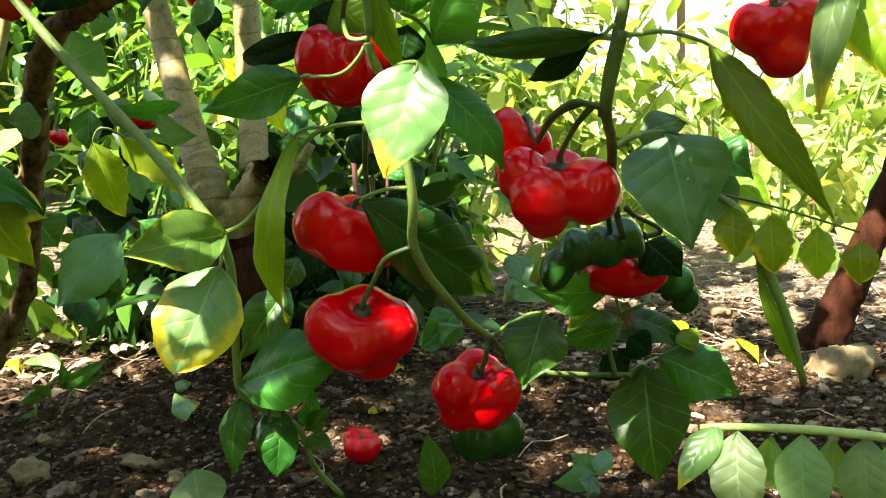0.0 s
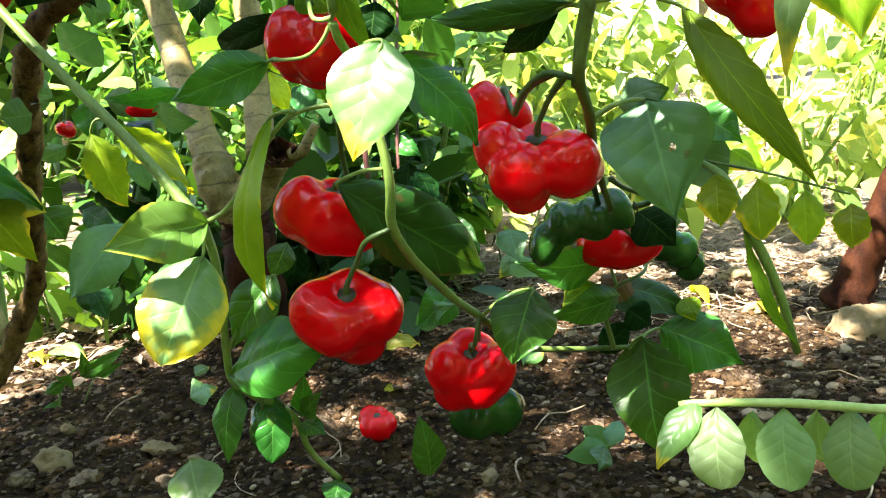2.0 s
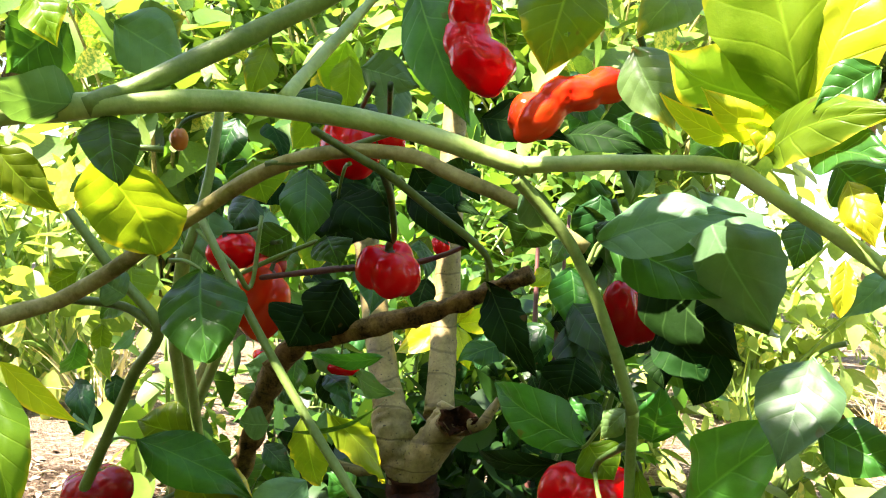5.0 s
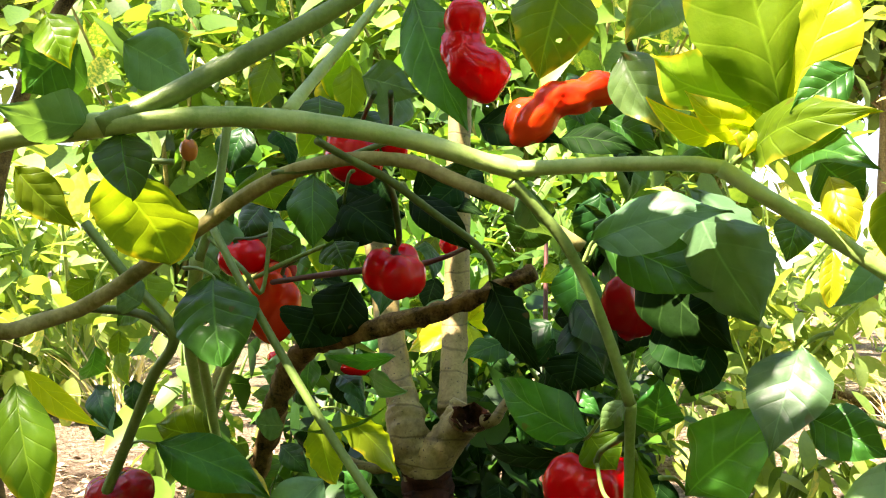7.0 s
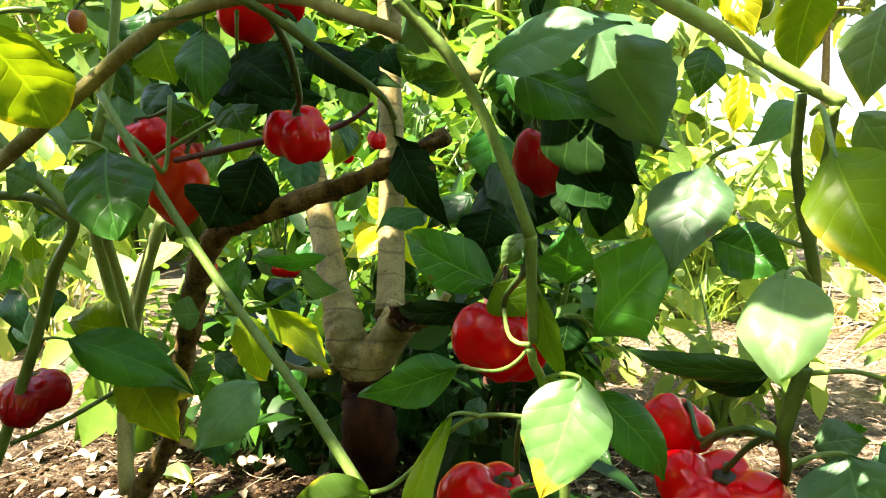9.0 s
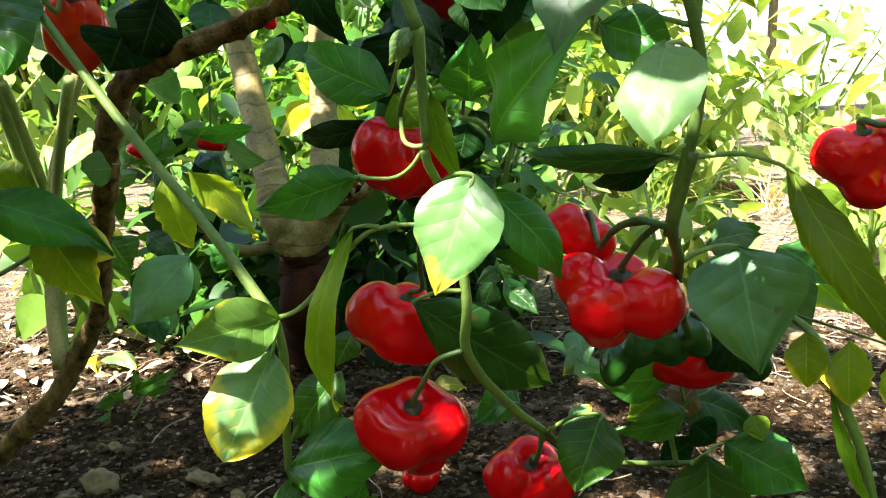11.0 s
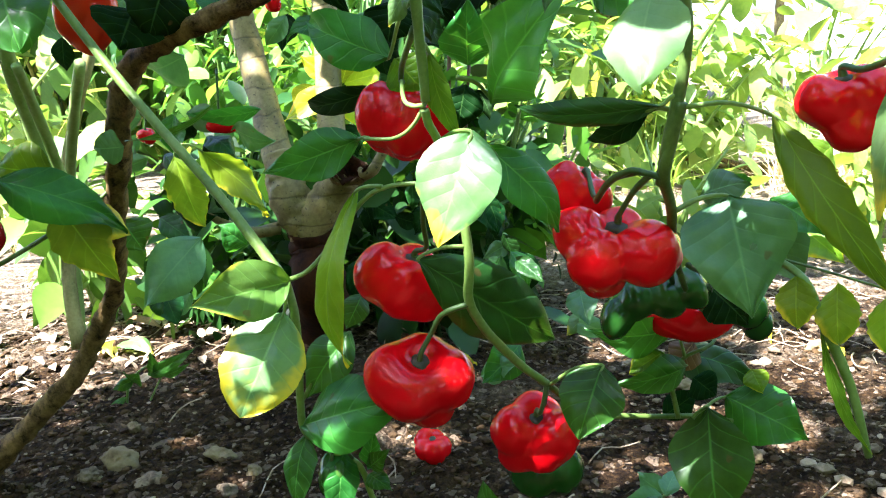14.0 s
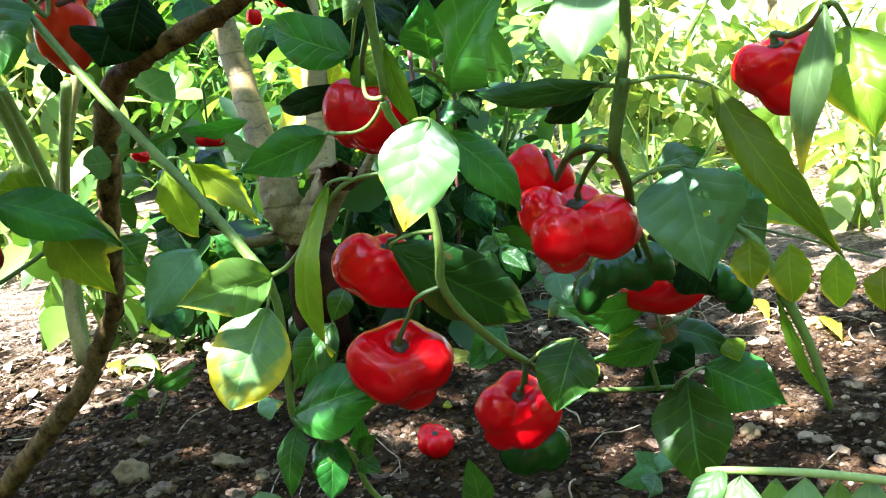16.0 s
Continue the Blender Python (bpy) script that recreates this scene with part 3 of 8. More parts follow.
litter("straw_litter", 2600, (-1.4, 1.9, 1.3, 3.2), "dry pale straw and twigs lying on soil", 11)
litter("root_litter", 36, (-0.8, 0.7, 0.55, 1.1), "thin dry rootlets lying on dark soil", 12, (0.03, 0.09))
rng = np.random.default_rng(21)
k = 600
px, py = rng.uniform(-1.8, 2.2, k), rng.uniform(1.35, 4.5, k)
places = [(x, y, ground_height(x, y) + 0.006) for x, y in zip(px, py)]
ang = rng.uniform(0, 6.28, k)
fallen = leaf_cloud("fallen_leaves", places, np.stack([np.cos(ang), np.sin(ang), rng.uniform(-0.1, 0.25, k)], 1), np.stack([rng.normal(0, 0.35, k), rng.normal(0, 0.35, k), np.ones(k)], 1),
                    rng.uniform(0.02, 0.055, k), rng.uniform(0.010, 0.024, k), DRY)
k = 520
px, py = rng.uniform(-1.35, -0.45, k), rng.uniform(1.10, 1.95, k)
ang = rng.uniform(0, 6.28, k)
dry_heap = leaf_cloud("dry_leaf_litter", [(x, y, ground_height(x, y) + 0.008) for x, y in zip(px, py)], np.stack([np.cos(ang), np.sin(ang), rng.uniform(-0.15, 0.35, k)], 1),
                      np.stack([rng.normal(0, 0.45, k), rng.normal(0, 0.45, k), np.ones(k)], 1), rng.uniform(0.012, 0.046, k), rng.uniform(0.005, 0.017, k), DRY, droop=0.5, fine=True)
tagged(dry_heap, "pale dry leaf litter heaped on sunny soil", "leaf litter")
tagged(fallen, "curled dry fallen leaves scattered on the ground", "leaf litter")

# ---- the pepper plant in front ----
plant = thing("pepper_plant", (-0.36, 0.30, 0.0), "bushy green pepper plant with branching stems and red fruit", "pepper plant", "pepper plants")
stem(plant, [(-0.360, 0.300, -0.020), (-0.350, 0.310, 0.220), (-0.243, 0.335, 0.515), (-0.202, 0.340, 0.541), (-0.160, 0.345, 0.548), (-0.120, 0.362, 0.554), (-0.092, 0.377, 0.555), (-0.050, 0.390, 0.550), (-0.018, 0.400, 0.542), (-0.000, 0.404, 0.537)], [0.0075, 0.0060, 0.0046, 0.0042, 0.0038], STEM_PALE, "branch", "pale green smooth main branch")
stem(plant, [(-0.002, 0.404, 0.538), (0.015, 0.403, 0.539), (0.039, 0.402, 0.540), (0.063, 0.400, 0.540), (0.079, 0.398, 0.538)], [0.0036, 0.0032, 0.0030, 0.0032], STEM_PALE, "branch")
stem(plant, [(0.077, 0.398, 0.538), (0.097, 0.398, 0.525), (0.116, 0.398, 0.513), (0.135, 0.398, 0.500), (0.154, 0.400, 0.489)], [0.0034, 0.0032, 0.0028], STEM_PALE, "branch")
stem(plant, [(-0.155, 0.345, 0.548), (-0.137, 0.355, 0.559), (-0.114, 0.370, 0.577), (-0.084, 0.385, 0.598), (-0.052, 0.400, 0.622), (-0.015, 0.420, 0.645)], [0.0042, 0.0044, 0.0040, 0.003], STEM, "branch")
stem(plant, [(-0.092, 0.377, 0.558), (-0.089, 0.400, 0.578), (-0.081, 0.430, 0.608), (-0.075, 0.450, 0.630)], [0.0028, 0.0026, 0.002], STEM_PALE, "branch")
stem(plant, [(-0.004, 0.404, 0.533), (0.004, 0.408, 0.525), (0.016, 0.413, 0.511), (0.026, 0.418, 0.493), (0.036, 0.422, 0.469), (0.045, 0.426, 0.442)], [0.0030, 0.0026, 0.0024, 0.0026], STEM)
stem(plant, [(0.045, 0.426, 0.443), (0.045, 0.432, 0.423), (0.045, 0.440, 0.398)], [0.0027, 0.0023, 0.0023], STEM)
stem(plant, [(0.044, 0.440, 0.394), (0.045, 0.443, 0.388), (0.048, 0.452, 0.378), (0.052, 0.462, 0.358), (0.056, 0.465, 0.337), (0.057, 0.465, 0.320), (0.056, 0.465, 0.303), (0.061, 0.475, 0.287), (0.070, 0.490, 0.270), (0.079, 0.505, 0.255), (0.090, 0.515, 0.243)], [0.0020, 0.0020, 0.0023, 0.0024, 0.0024, 0.0022], STEM)
stem(plant, [(0.140, 0.398, 0.493), (0.141, 0.408, 0.471), (0.145, 0.416, 0.451), (0.149, 0.420, 0.438), (0.152, 0.425, 0.421), (0.150, 0.428, 0.399), (0.145, 0.432, 0.376), (0.143, 0.440, 0.358)], [0.0021, 0.0021, 0.0025, 0.0026, 0.0023], STEM_DARK)
stem(plant, [(0.151, 0.398, 0.488), (0.152, 0.410, 0.473), (0.150, 0.418, 0.451), (0.149, 0.420, 0.438)], [0.0018, 0.0018, 0.002], STEM)
stem(plant, [(0.150, 0.427, 0.392), (0.147, 0.431, 0.378), (0.144, 0.436, 0.362), (0.149, 0.455, 0.346), (0.152, 0.475, 0.329), (0.158, 0.500, 0.307)], [0.0024, 0.0026, 0.0024, 0.0018], STEM_DARK)
stem(plant, [(-0.350, 0.310, 0.200), (-0.363, 0.470, 0.424), (-0.317, 0.500, 0.453), (-0.284, 0.520, 0.469), (-0.201, 0.500, 0.515), (-0.144, 0.475, 0.541), (-0.100, 0.462, 0.550), (-0.063, 0.455, 0.548), (-0.040, 0.450, 0.539), (-0.008, 0.445, 0.526), (0.022, 0.450, 0.508)], [0.0060, 0.0052, 0.0046, 0.0036, 0.0036, 0.0030], BARK_OLIVE, "branch", "brownish woody branch")
stem(plant, [(-0.088, 0.400, 0.550), (-0.082, 0.430, 0.545), (-0.071, 0.454, 0.538), (-0.052, 0.470, 0.523), (-0.031, 0.480, 0.507), (-0.026, 0.490, 0.496)], [0.0016, 0.0022, 0.002, 0.0014], STEM_DARK)
stem(plant, [(-0.141, 0.470, 0.544), (-0.112, 0.465, 0.546), (-0.088, 0.460, 0.554), (-0.072, 0.455, 0.558)], [0.0016, 0.0018, 0.0014], STEM_DARK)
stem(plant, [(-0.227, 0.560, 0.522), (-0.188, 0.545, 0.472), (-0.136, 0.530, 0.408), (-0.087, 0.512, 0.357), (-0.046, 0.497, 0.308)], [0.0027, 0.0027, 0.0028, 0.0030], STEM, "stem", "long straight pale green stem")
stem(plant, [(-0.046, 0.497, 0.309), (-0.042, 0.497, 0.291), (-0.042, 0.498, 0.264), (-0.044, 0.500, 0.237), (-0.043, 0.500, 0.222), (-0.032, 0.500, 0.212), (-0.015, 0.505, 0.199), (-0.009, 0.510, 0.175), (0.003, 0.520, 0.153)], [0.0026, 0.0022, 0.002, 0.0016], STEM)
stem(plant, [(-0.045, 0.497, 0.307), (-0.030, 0.490, 0.314), (-0.013, 0.480, 0.330), (0.007, 0.468, 0.352), (0.021, 0.463, 0.359), (0.038, 0.460, 0.360), (0.052, 0.462, 0.357)], [0.0014, 0.0012, 0.0011, 0.0012], STEM)
stem(plant, [(0.090, 0.515, 0.243), (0.098, 0.525, 0.232), (0.110, 0.540, 0.216), (0.143, 0.560, 0.206), (0.179, 0.580, 0.198), (0.201, 0.590, 0.191)], [0.0020, 0.0018, 0.0014], STEM_DARK)
stem(plant, [(0.166, 0.570, 0.201), (0.162, 0.570, 0.227), (0.170, 0.570, 0.239), (0.187, 0.580, 0.244), (0.193, 0.600, 0.249)], [0.0016, 0.0012, 0.001], STEM_DARK)
stem(plant, [(0.143, 0.436, 0.361), (0.137, 0.437, 0.363), (0.130, 0.440, 0.364), (0.122, 0.452, 0.358), (0.117, 0.468, 0.348)], [0.0014, 0.0015, 0.0016], STALK, "fruit_stalk")
stem(plant, [(0.158, 0.500, 0.307), (0.165, 0.520, 0.290), (0.177, 0.550, 0.273), (0.199, 0.600, 0.252)], [0.0018, 0.0014, 0.001], STEM_DARK)
stem(plant, [(0.045, 0.440, 0.398), (0.038, 0.446, 0.388), (0.028, 0.452, 0.382), (0.013, 0.456, 0.382)], [0.0010, 0.0009, 0.0008], STEM, "twig")
stem(plant, [(0.044, 0.440, 0.396), (0.038, 0.444, 0.396), (0.033, 0.452, 0.399), (0.029, 0.470, 0.409)], [0.0011, 0.001, 0.001], STEM, "twig")

# leaves of the plant in front
leaf(plant, (0.065, 0.432, 0.384), (0.0495, 0.418, 0.338), 0.036, (0.10, -0.94, 0.32), PALE, from_=(0.049, 0.447, 0.380), bend=0.05, wave=0.05, peak=0.34, point=0.95, label="pale green leaf with yellow tip in sunlight")
leaf(plant, (0.071, 0.440, 0.377), (0.101, 0.452, 0.337), 0.025, (0.60, -0.77, 0.23), GREEN, from_=(0.051, 0.448, 0.379))
leaf(plant, (-0.045, 0.490, 0.292), (-0.063, 0.461, 0.245), 0.043, (0.30, -0.85, 0.44), TURNING, from_=(-0.044, 0.497, 0.304), peak=0.46, point=0.62, bend=0.04, wave=0.04, label="round leaf mottled yellow along its edge")
leaf(plant, (-0.043, 0.495, 0.307), (-0.078, 0.455, 0.305), 0.032, (0.70, -0.64, 0.32), BRIGHT, from_=(-0.043, 0.497, 0.308), peak=0.42, bend=0.06)
leaf(plant, (0.0035, 0.468, 0.3561), (-0.0148, 0.485, 0.2627), 0.027, (-0.72, -0.69, -0.06), LIME, from_=(0.018, 0.463, 0.359), bend=0.13, twist=0.5, wave=0.08, fold=0.6, label="long curled yellowing leaf")
leaf(plant, (0.033, 0.462, 0.324), (0.098, 0.525, 0.262), 0.039, (0.53, -0.81, -0.26), DEEP_AND_SHADE, from_=(0.056, 0.465, 0.329), bend=0.05, peak=0.45, wave=0.08)
leaf(plant, (0.174, 0.462, 0.349), (0.182, 0.443, 0.298), 0.049, (-0.08, -0.91, 0.40), BLUISH, from_=(0.150, 0.458, 0.343), peak=0.28, bend=0.05, wave=0.05, hole=(-0.25, 0.45, 0.0015), label="broad bluish-green leaf with a small hole")
leaf(plant, (0.187, 0.430, 0.384), (0.2275, 0.403, 0.312), 0.0175, (-0.41, -0.91, 0.10), OLIVE, from_=(0.151, 0.427, 0.390), bend=0.16, teeth=0.06, peak=0.36, wave=0.14, twist=0.3, label="long drooping leaf with ragged edge")
leaf(plant, (0.208, 0.350, 0.408), (0.196, 0.345, 0.356), 0.013, (-0.68, -0.70, 0.23), PALE, bend=0.04)
leaf(plant, (0.221, 0.370, 0.401), (0.222, 0.350, 0.365), 0.028, (-0.22, -0.86, 0.47), LIME, from_=(0.208, 0.350, 0.409), peak=0.42, label="rounded yellow-green leaf lit from behind")
leaf(plant, (0.184, 0.575, 0.206), (0.186, 0.550, 0.139), 0.050, (-0.31, -0.89, 0.32), GREEN, from_=(0.175, 0.575, 0.199), peak=0.4, bend=0.05)
leaf(plant, (0.199, 0.600, 0.203), (0.244, 0.580, 0.183), 0.041, (-0.14, -0.84, 0.52), GREEN, from_=(0.179, 0.580, 0.198))
leaf(plant, (0.119, 0.495, 0.260), (0.106, 0.474, 0.229), 0.033, (0.02, -0.83, 0.55), GREEN, from_=(0.092, 0.513, 0.243), peak=0.42, point=0.9)
leaf(plant, (0.165, 0.575, 0.256), (0.114, 0.550, 0.260), 0.028, (0.38, -0.85, -0.35), GREEN, from_=(0.170, 0.570, 0.239))
leaf(plant, (0.167, 0.610, 0.230), (0.221, 0.610, 0.210), 0.030, (0.25, -0.65, 0.71), DEEP_AND_SHADE, from_=(0.163, 0.570, 0.230))
leaf(plant, (0.171, 0.570, 0.234), (0.128, 0.540, 0.232), 0.022, (0.57, -0.82, -0.02), GREEN, from_=(0.163, 0.570, 0.228))
leaf(plant, (0.157, 0.570, 0.242), (0.137, 0.560, 0.232), 0.021, (0.13, -0.81, 0.57), OLIVE, from_=(0.163, 0.570, 0.230))
leaf(plant, (0.214, 0.600, 0.213), (0.224, 0.600, 0.209), 0.015, (0.02, -1.00, 0.05), OLIVE)
leaf(plant, (-0.020, 0.560, 0.284), (-0.029, 0.550, 0.265), 0.017, (0.32, -0.89, 0.32), GREEN)
leaf(plant, (-0.016, 0.510, 0.275), (-0.041, 0.500, 0.240), 0.027, (-0.01, -0.96, 0.28), GREEN, from_=(-0.044, 0.500, 0.237))
leaf(plant, (-0.042, 0.500, 0.225), (0.019, 0.470, 0.251), 0.039, (-0.51, -0.82, 0.26), GREEN, from_=(-0.044, 0.500, 0.223), peak=0.5)
leaf(plant, (-0.042, 0.500, 0.219), (-0.048, 0.485, 0.182), 0.019, (-0.19, -0.90, 0.39), GREEN, from_=(-0.043, 0.500, 0.221))
leaf(plant, (-0.023, 0.503, 0.211), (-0.025, 0.490, 0.178), 0.021, (0.29, -0.89, 0.34), GREEN, from_=(-0.027, 0.502, 0.207), peak=0.5, point=0.7)
leaf(plant, (-0.011, 0.506, 0.198), (-0.004, 0.500, 0.222), 0.012, (0.27, -0.91, -0.32), GREEN)
leaf(plant, (-0.010, 0.507, 0.197), (0.006, 0.490, 0.215), 0.012, (-0.49, -0.82, -0.31), GREEN)
leaf(plant, (-0.010, 0.507, 0.193), (0.005, 0.490, 0.193), 0.012, (-0.54, -0.45, 0.71), GREEN)
leaf(plant, (0.003, 0.520, 0.153), (0.001, 0.500, 0.144), 0.017, (0.35, -0.41, 0.84), GREEN)
leaf(plant, (0.057, 0.500, 0.161), (0.058, 0.480, 0.200), 0.018, (0.37, -0.82, -0.43), GREEN, peak=0.5)
leaf(plant, (-0.073, 0.500, 0.179), (-0.062, 0.480, 0.156), 0.030, (0.10, -0.72, 0.69), PALE)
leaf(plant, (0.072, 0.475, 0.395), (0.110, 0.432, 0.445), 0.038, (-0.62, -0.76, -0.19), FRESH, from_=(0.058, 0.450, 0.407), bend=0.14, peak=0.45, fold=0.6, wave=0.16)
leaf(plant, (0.111, 0.425, 0.469), (0.097, 0.404, 0.430), 0.032, (-0.11, -0.86, 0.50), BLUISH, from_=(0.122, 0.420, 0.476), peak=0.38)
# this leaf takes the paler leaflet colour in place of sun glare
leaf(plant, (0.136, 0.395, 0.431), (0.128, 0.365, 0.401), 0.031, (-0.36, -0.59, 0.72), LEAFLET_AND_GLARE, from_=(0.151, 0.425, 0.425), peak=0.42, point=0.7, bend=0.06, label="rounded glossy leaf in sunlight, glare put into its pale colour")
leaf(plant, (0.115, 0.430, 0.441), (0.143, 0.420, 0.429), 0.023, (-0.17, -0.92, 0.36), GREEN, from_=(0.149, 0.420, 0.438))
leaf(plant, (0.134, 0.330, 0.470), (0.146, 0.310, 0.434), 0.025, (-0.54, -0.80, 0.26), LIME, from_=(0.142, 0.390, 0.485))
leaf(plant, (0.142, 0.428, 0.391), (0.080, 0.455, 0.392), 0.014, (-0.35, -0.84, -0.41), DEEP_AND_SHADE, from_=(0.149, 0.428, 0.395), bend=0.10, label="dark narrow leaf seen from its edge")
leaf(plant, (0.137, 0.430, 0.389), (0.112, 0.470, 0.374), 0.012, (-0.47, -0.59, -0.66), DARK_SHADE, from_=(0.147, 0.430, 0.389))
leaf(plant, (-0.035, 0.530, 0.489), (-0.004, 0.510, 0.442), 0.024, (-0.25, -0.94, 0.24), DARK_SHADE, from_=(-0.031, 0.500, 0.500), teeth=0.06)
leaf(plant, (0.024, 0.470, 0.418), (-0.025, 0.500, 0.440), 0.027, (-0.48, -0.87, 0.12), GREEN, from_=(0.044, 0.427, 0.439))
leaf(plant, (0.015, 0.490, 0.405), (-0.042, 0.540, 0.397), 0.015, (-0.55, -0.71, -0.44), DARK_SHADE)
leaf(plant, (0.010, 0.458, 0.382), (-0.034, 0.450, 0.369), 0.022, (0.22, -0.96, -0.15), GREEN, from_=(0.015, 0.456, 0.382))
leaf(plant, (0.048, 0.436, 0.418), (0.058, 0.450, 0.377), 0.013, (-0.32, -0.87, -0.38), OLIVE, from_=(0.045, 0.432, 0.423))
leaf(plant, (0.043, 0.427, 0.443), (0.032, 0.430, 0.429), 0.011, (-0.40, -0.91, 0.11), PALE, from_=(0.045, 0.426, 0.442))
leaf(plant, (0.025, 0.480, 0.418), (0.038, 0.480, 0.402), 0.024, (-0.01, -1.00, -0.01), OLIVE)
leaf(plant, (0.059, 0.470, 0.404), (0.054, 0.470, 0.383), 0.020, (0.00, -1.00, -0.00), DARK_SHADE)
leaf(plant, (0.013, 0.550, 0.451), (0.010, 0.540, 0.430), 0.034, (0.20, -0.90, 0.39), DARK_SHADE, peak=0.5)
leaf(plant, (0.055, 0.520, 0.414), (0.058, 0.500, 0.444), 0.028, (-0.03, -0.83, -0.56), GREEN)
leaf(plant, (0.081, 0.470, 0.470), (0.072, 0.480, 0.439), 0.024, (-0.42, -0.89, -0.16), DARK_SHADE)
leaf(plant, (0.055, 0.500, 0.463), (0.059, 0.490, 0.445), 0.016, (-0.04, -0.87, 0.49), DARK_SHADE)
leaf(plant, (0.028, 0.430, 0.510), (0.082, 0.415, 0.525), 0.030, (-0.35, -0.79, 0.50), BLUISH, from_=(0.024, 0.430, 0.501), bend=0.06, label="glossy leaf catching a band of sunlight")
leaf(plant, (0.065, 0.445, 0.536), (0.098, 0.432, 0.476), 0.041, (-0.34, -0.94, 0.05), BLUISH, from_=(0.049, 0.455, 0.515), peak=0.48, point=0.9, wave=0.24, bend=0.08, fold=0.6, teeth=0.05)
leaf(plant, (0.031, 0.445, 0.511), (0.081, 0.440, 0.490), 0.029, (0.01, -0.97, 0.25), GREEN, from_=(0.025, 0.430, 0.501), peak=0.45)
leaf(plant, (0.047, 0.490, 0.505), (0.089, 0.460, 0.463), 0.039, (-0.45, -0.88, 0.17), DARK_SHADE)
leaf(plant, (0.056, 0.490, 0.479), (0.081, 0.470, 0.449), 0.029, (-0.42, -0.88, 0.24), DARK_SHADE)
leaf(plant, (0.085, 0.450, 0.483), (0.071, 0.460, 0.496), 0.025, (-0.24, -0.88, 0.41), DARK_SHADE)
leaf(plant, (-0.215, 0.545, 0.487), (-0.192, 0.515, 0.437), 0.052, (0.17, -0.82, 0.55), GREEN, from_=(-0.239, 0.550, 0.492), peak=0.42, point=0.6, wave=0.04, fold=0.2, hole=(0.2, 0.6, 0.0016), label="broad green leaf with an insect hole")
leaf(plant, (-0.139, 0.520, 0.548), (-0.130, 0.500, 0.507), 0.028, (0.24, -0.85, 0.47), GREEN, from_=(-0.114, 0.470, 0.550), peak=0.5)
leaf(plant, (-0.120, 0.520, 0.532), (-0.083, 0.500, 0.511), 0.029, (-0.08, -0.79, 0.60), DARK_SHADE, from_=(-0.093, 0.460, 0.544))
leaf(plant, (-0.072, 0.490, 0.534), (-0.036, 0.480, 0.507), 0.021, (0.11, -0.88, 0.47), DARK_SHADE, from_=(-0.068, 0.455, 0.537))
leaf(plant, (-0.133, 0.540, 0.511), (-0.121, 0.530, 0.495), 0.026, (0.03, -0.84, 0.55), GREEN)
leaf(plant, (-0.133, 0.530, 0.530), (-0.102, 0.520, 0.517), 0.029, (-0.23, -0.95, 0.19), DARK_SHADE)
leaf(plant, (-0.223, 0.447, 0.541), (-0.208, 0.487, 0.498), 0.062, (-0.05, 0.72, 0.69), LIME, from_=(-0.190, 0.455, 0.548), peak=0.5, point=0.5, bend=0.05, wave=0.02, fold=0.12, label="yellow leaf with light shining through")
leaf(plant, (-0.158, 0.345, 0.549), (-0.170, 0.310, 0.548), 0.024, (0.77, -0.27, -0.57), BLUISH, from_=(-0.155, 0.345, 0.548))
leaf(plant, (-0.149, 0.350, 0.546), (-0.137, 0.340, 0.521), 0.021, (0.33, -0.81, 0.49), GREEN, from_=(-0.148, 0.348, 0.549), peak=0.48, point=0.8)
leaf(plant, (-0.180, 0.330, 0.531), (-0.159, 0.340, 0.508), 0.017, (0.28, -0.95, -0.17), LIME)
leaf(plant, (0.0972, 0.385, 0.5534), (0.0755, 0.370, 0.6275), 0.046, (0.10, -0.93, -0.32), LIME, from_=(0.083, 0.398, 0.540), peak=0.58, point=0.9, bend=0.05, wave=0.10, label="large yellow-green leaf glowing against the sky")
leaf(plant, (0.098, 0.388, 0.552), (0.117, 0.372, 0.606), 0.030, (-0.50, -0.80, -0.32), YELLOW, from_=(0.083, 0.398, 0.540), peak=0.5)
leaf(plant, (0.087, 0.392, 0.560), (0.0845, 0.385, 0.541), 0.017, (0.10, -0.95, 0.10), YELLOW, peak=0.45)
leaf(plant, (0.094, 0.390, 0.560), (0.049, 0.400, 0.581), 0.032, (-0.45, -0.50, -0.74), LIME)
leaf(plant, (0.079, 0.400, 0.548), (0.049, 0.390, 0.563), 0.012, (-0.10, -0.72, -0.68), YELLOW, from_=(0.079, 0.398, 0.540))
leaf(plant, (0.090, 0.395, 0.549), (0.063, 0.380, 0.563), 0.015, (0.08, -0.75, -0.66), YELLOW, from_=(0.081, 0.398, 0.540))
leaf(plant, (0.077, 0.398, 0.540), (0.060, 0.410, 0.556), 0.024, (-0.55, -0.83, 0.04), GREEN)
leaf(plant, (0.086, 0.395, 0.543), (0.115, 0.340, 0.550), 0.025, (-0.87, -0.44, 0.23), OLIVE, from_=(0.081, 0.398, 0.539))
leaf(plant, (0.097, 0.370, 0.541), (0.118, 0.340, 0.532), 0.018, (-0.61, -0.59, 0.53), GREEN)
leaf(plant, (-0.074, 0.490, 0.641), (-0.040, 0.470, 0.567), 0.035, (-0.22, -0.96, 0.16), GREEN, peak=0.42, bend=0.04)
leaf(plant, (0.010, 0.460, 0.637), (-0.002, 0.462, 0.588), 0.042, (-0.01, -1.00, -0.04), OLIVE, hole=(-0.35, 0.62, 0.0013), label="olive leaf with a small hole")
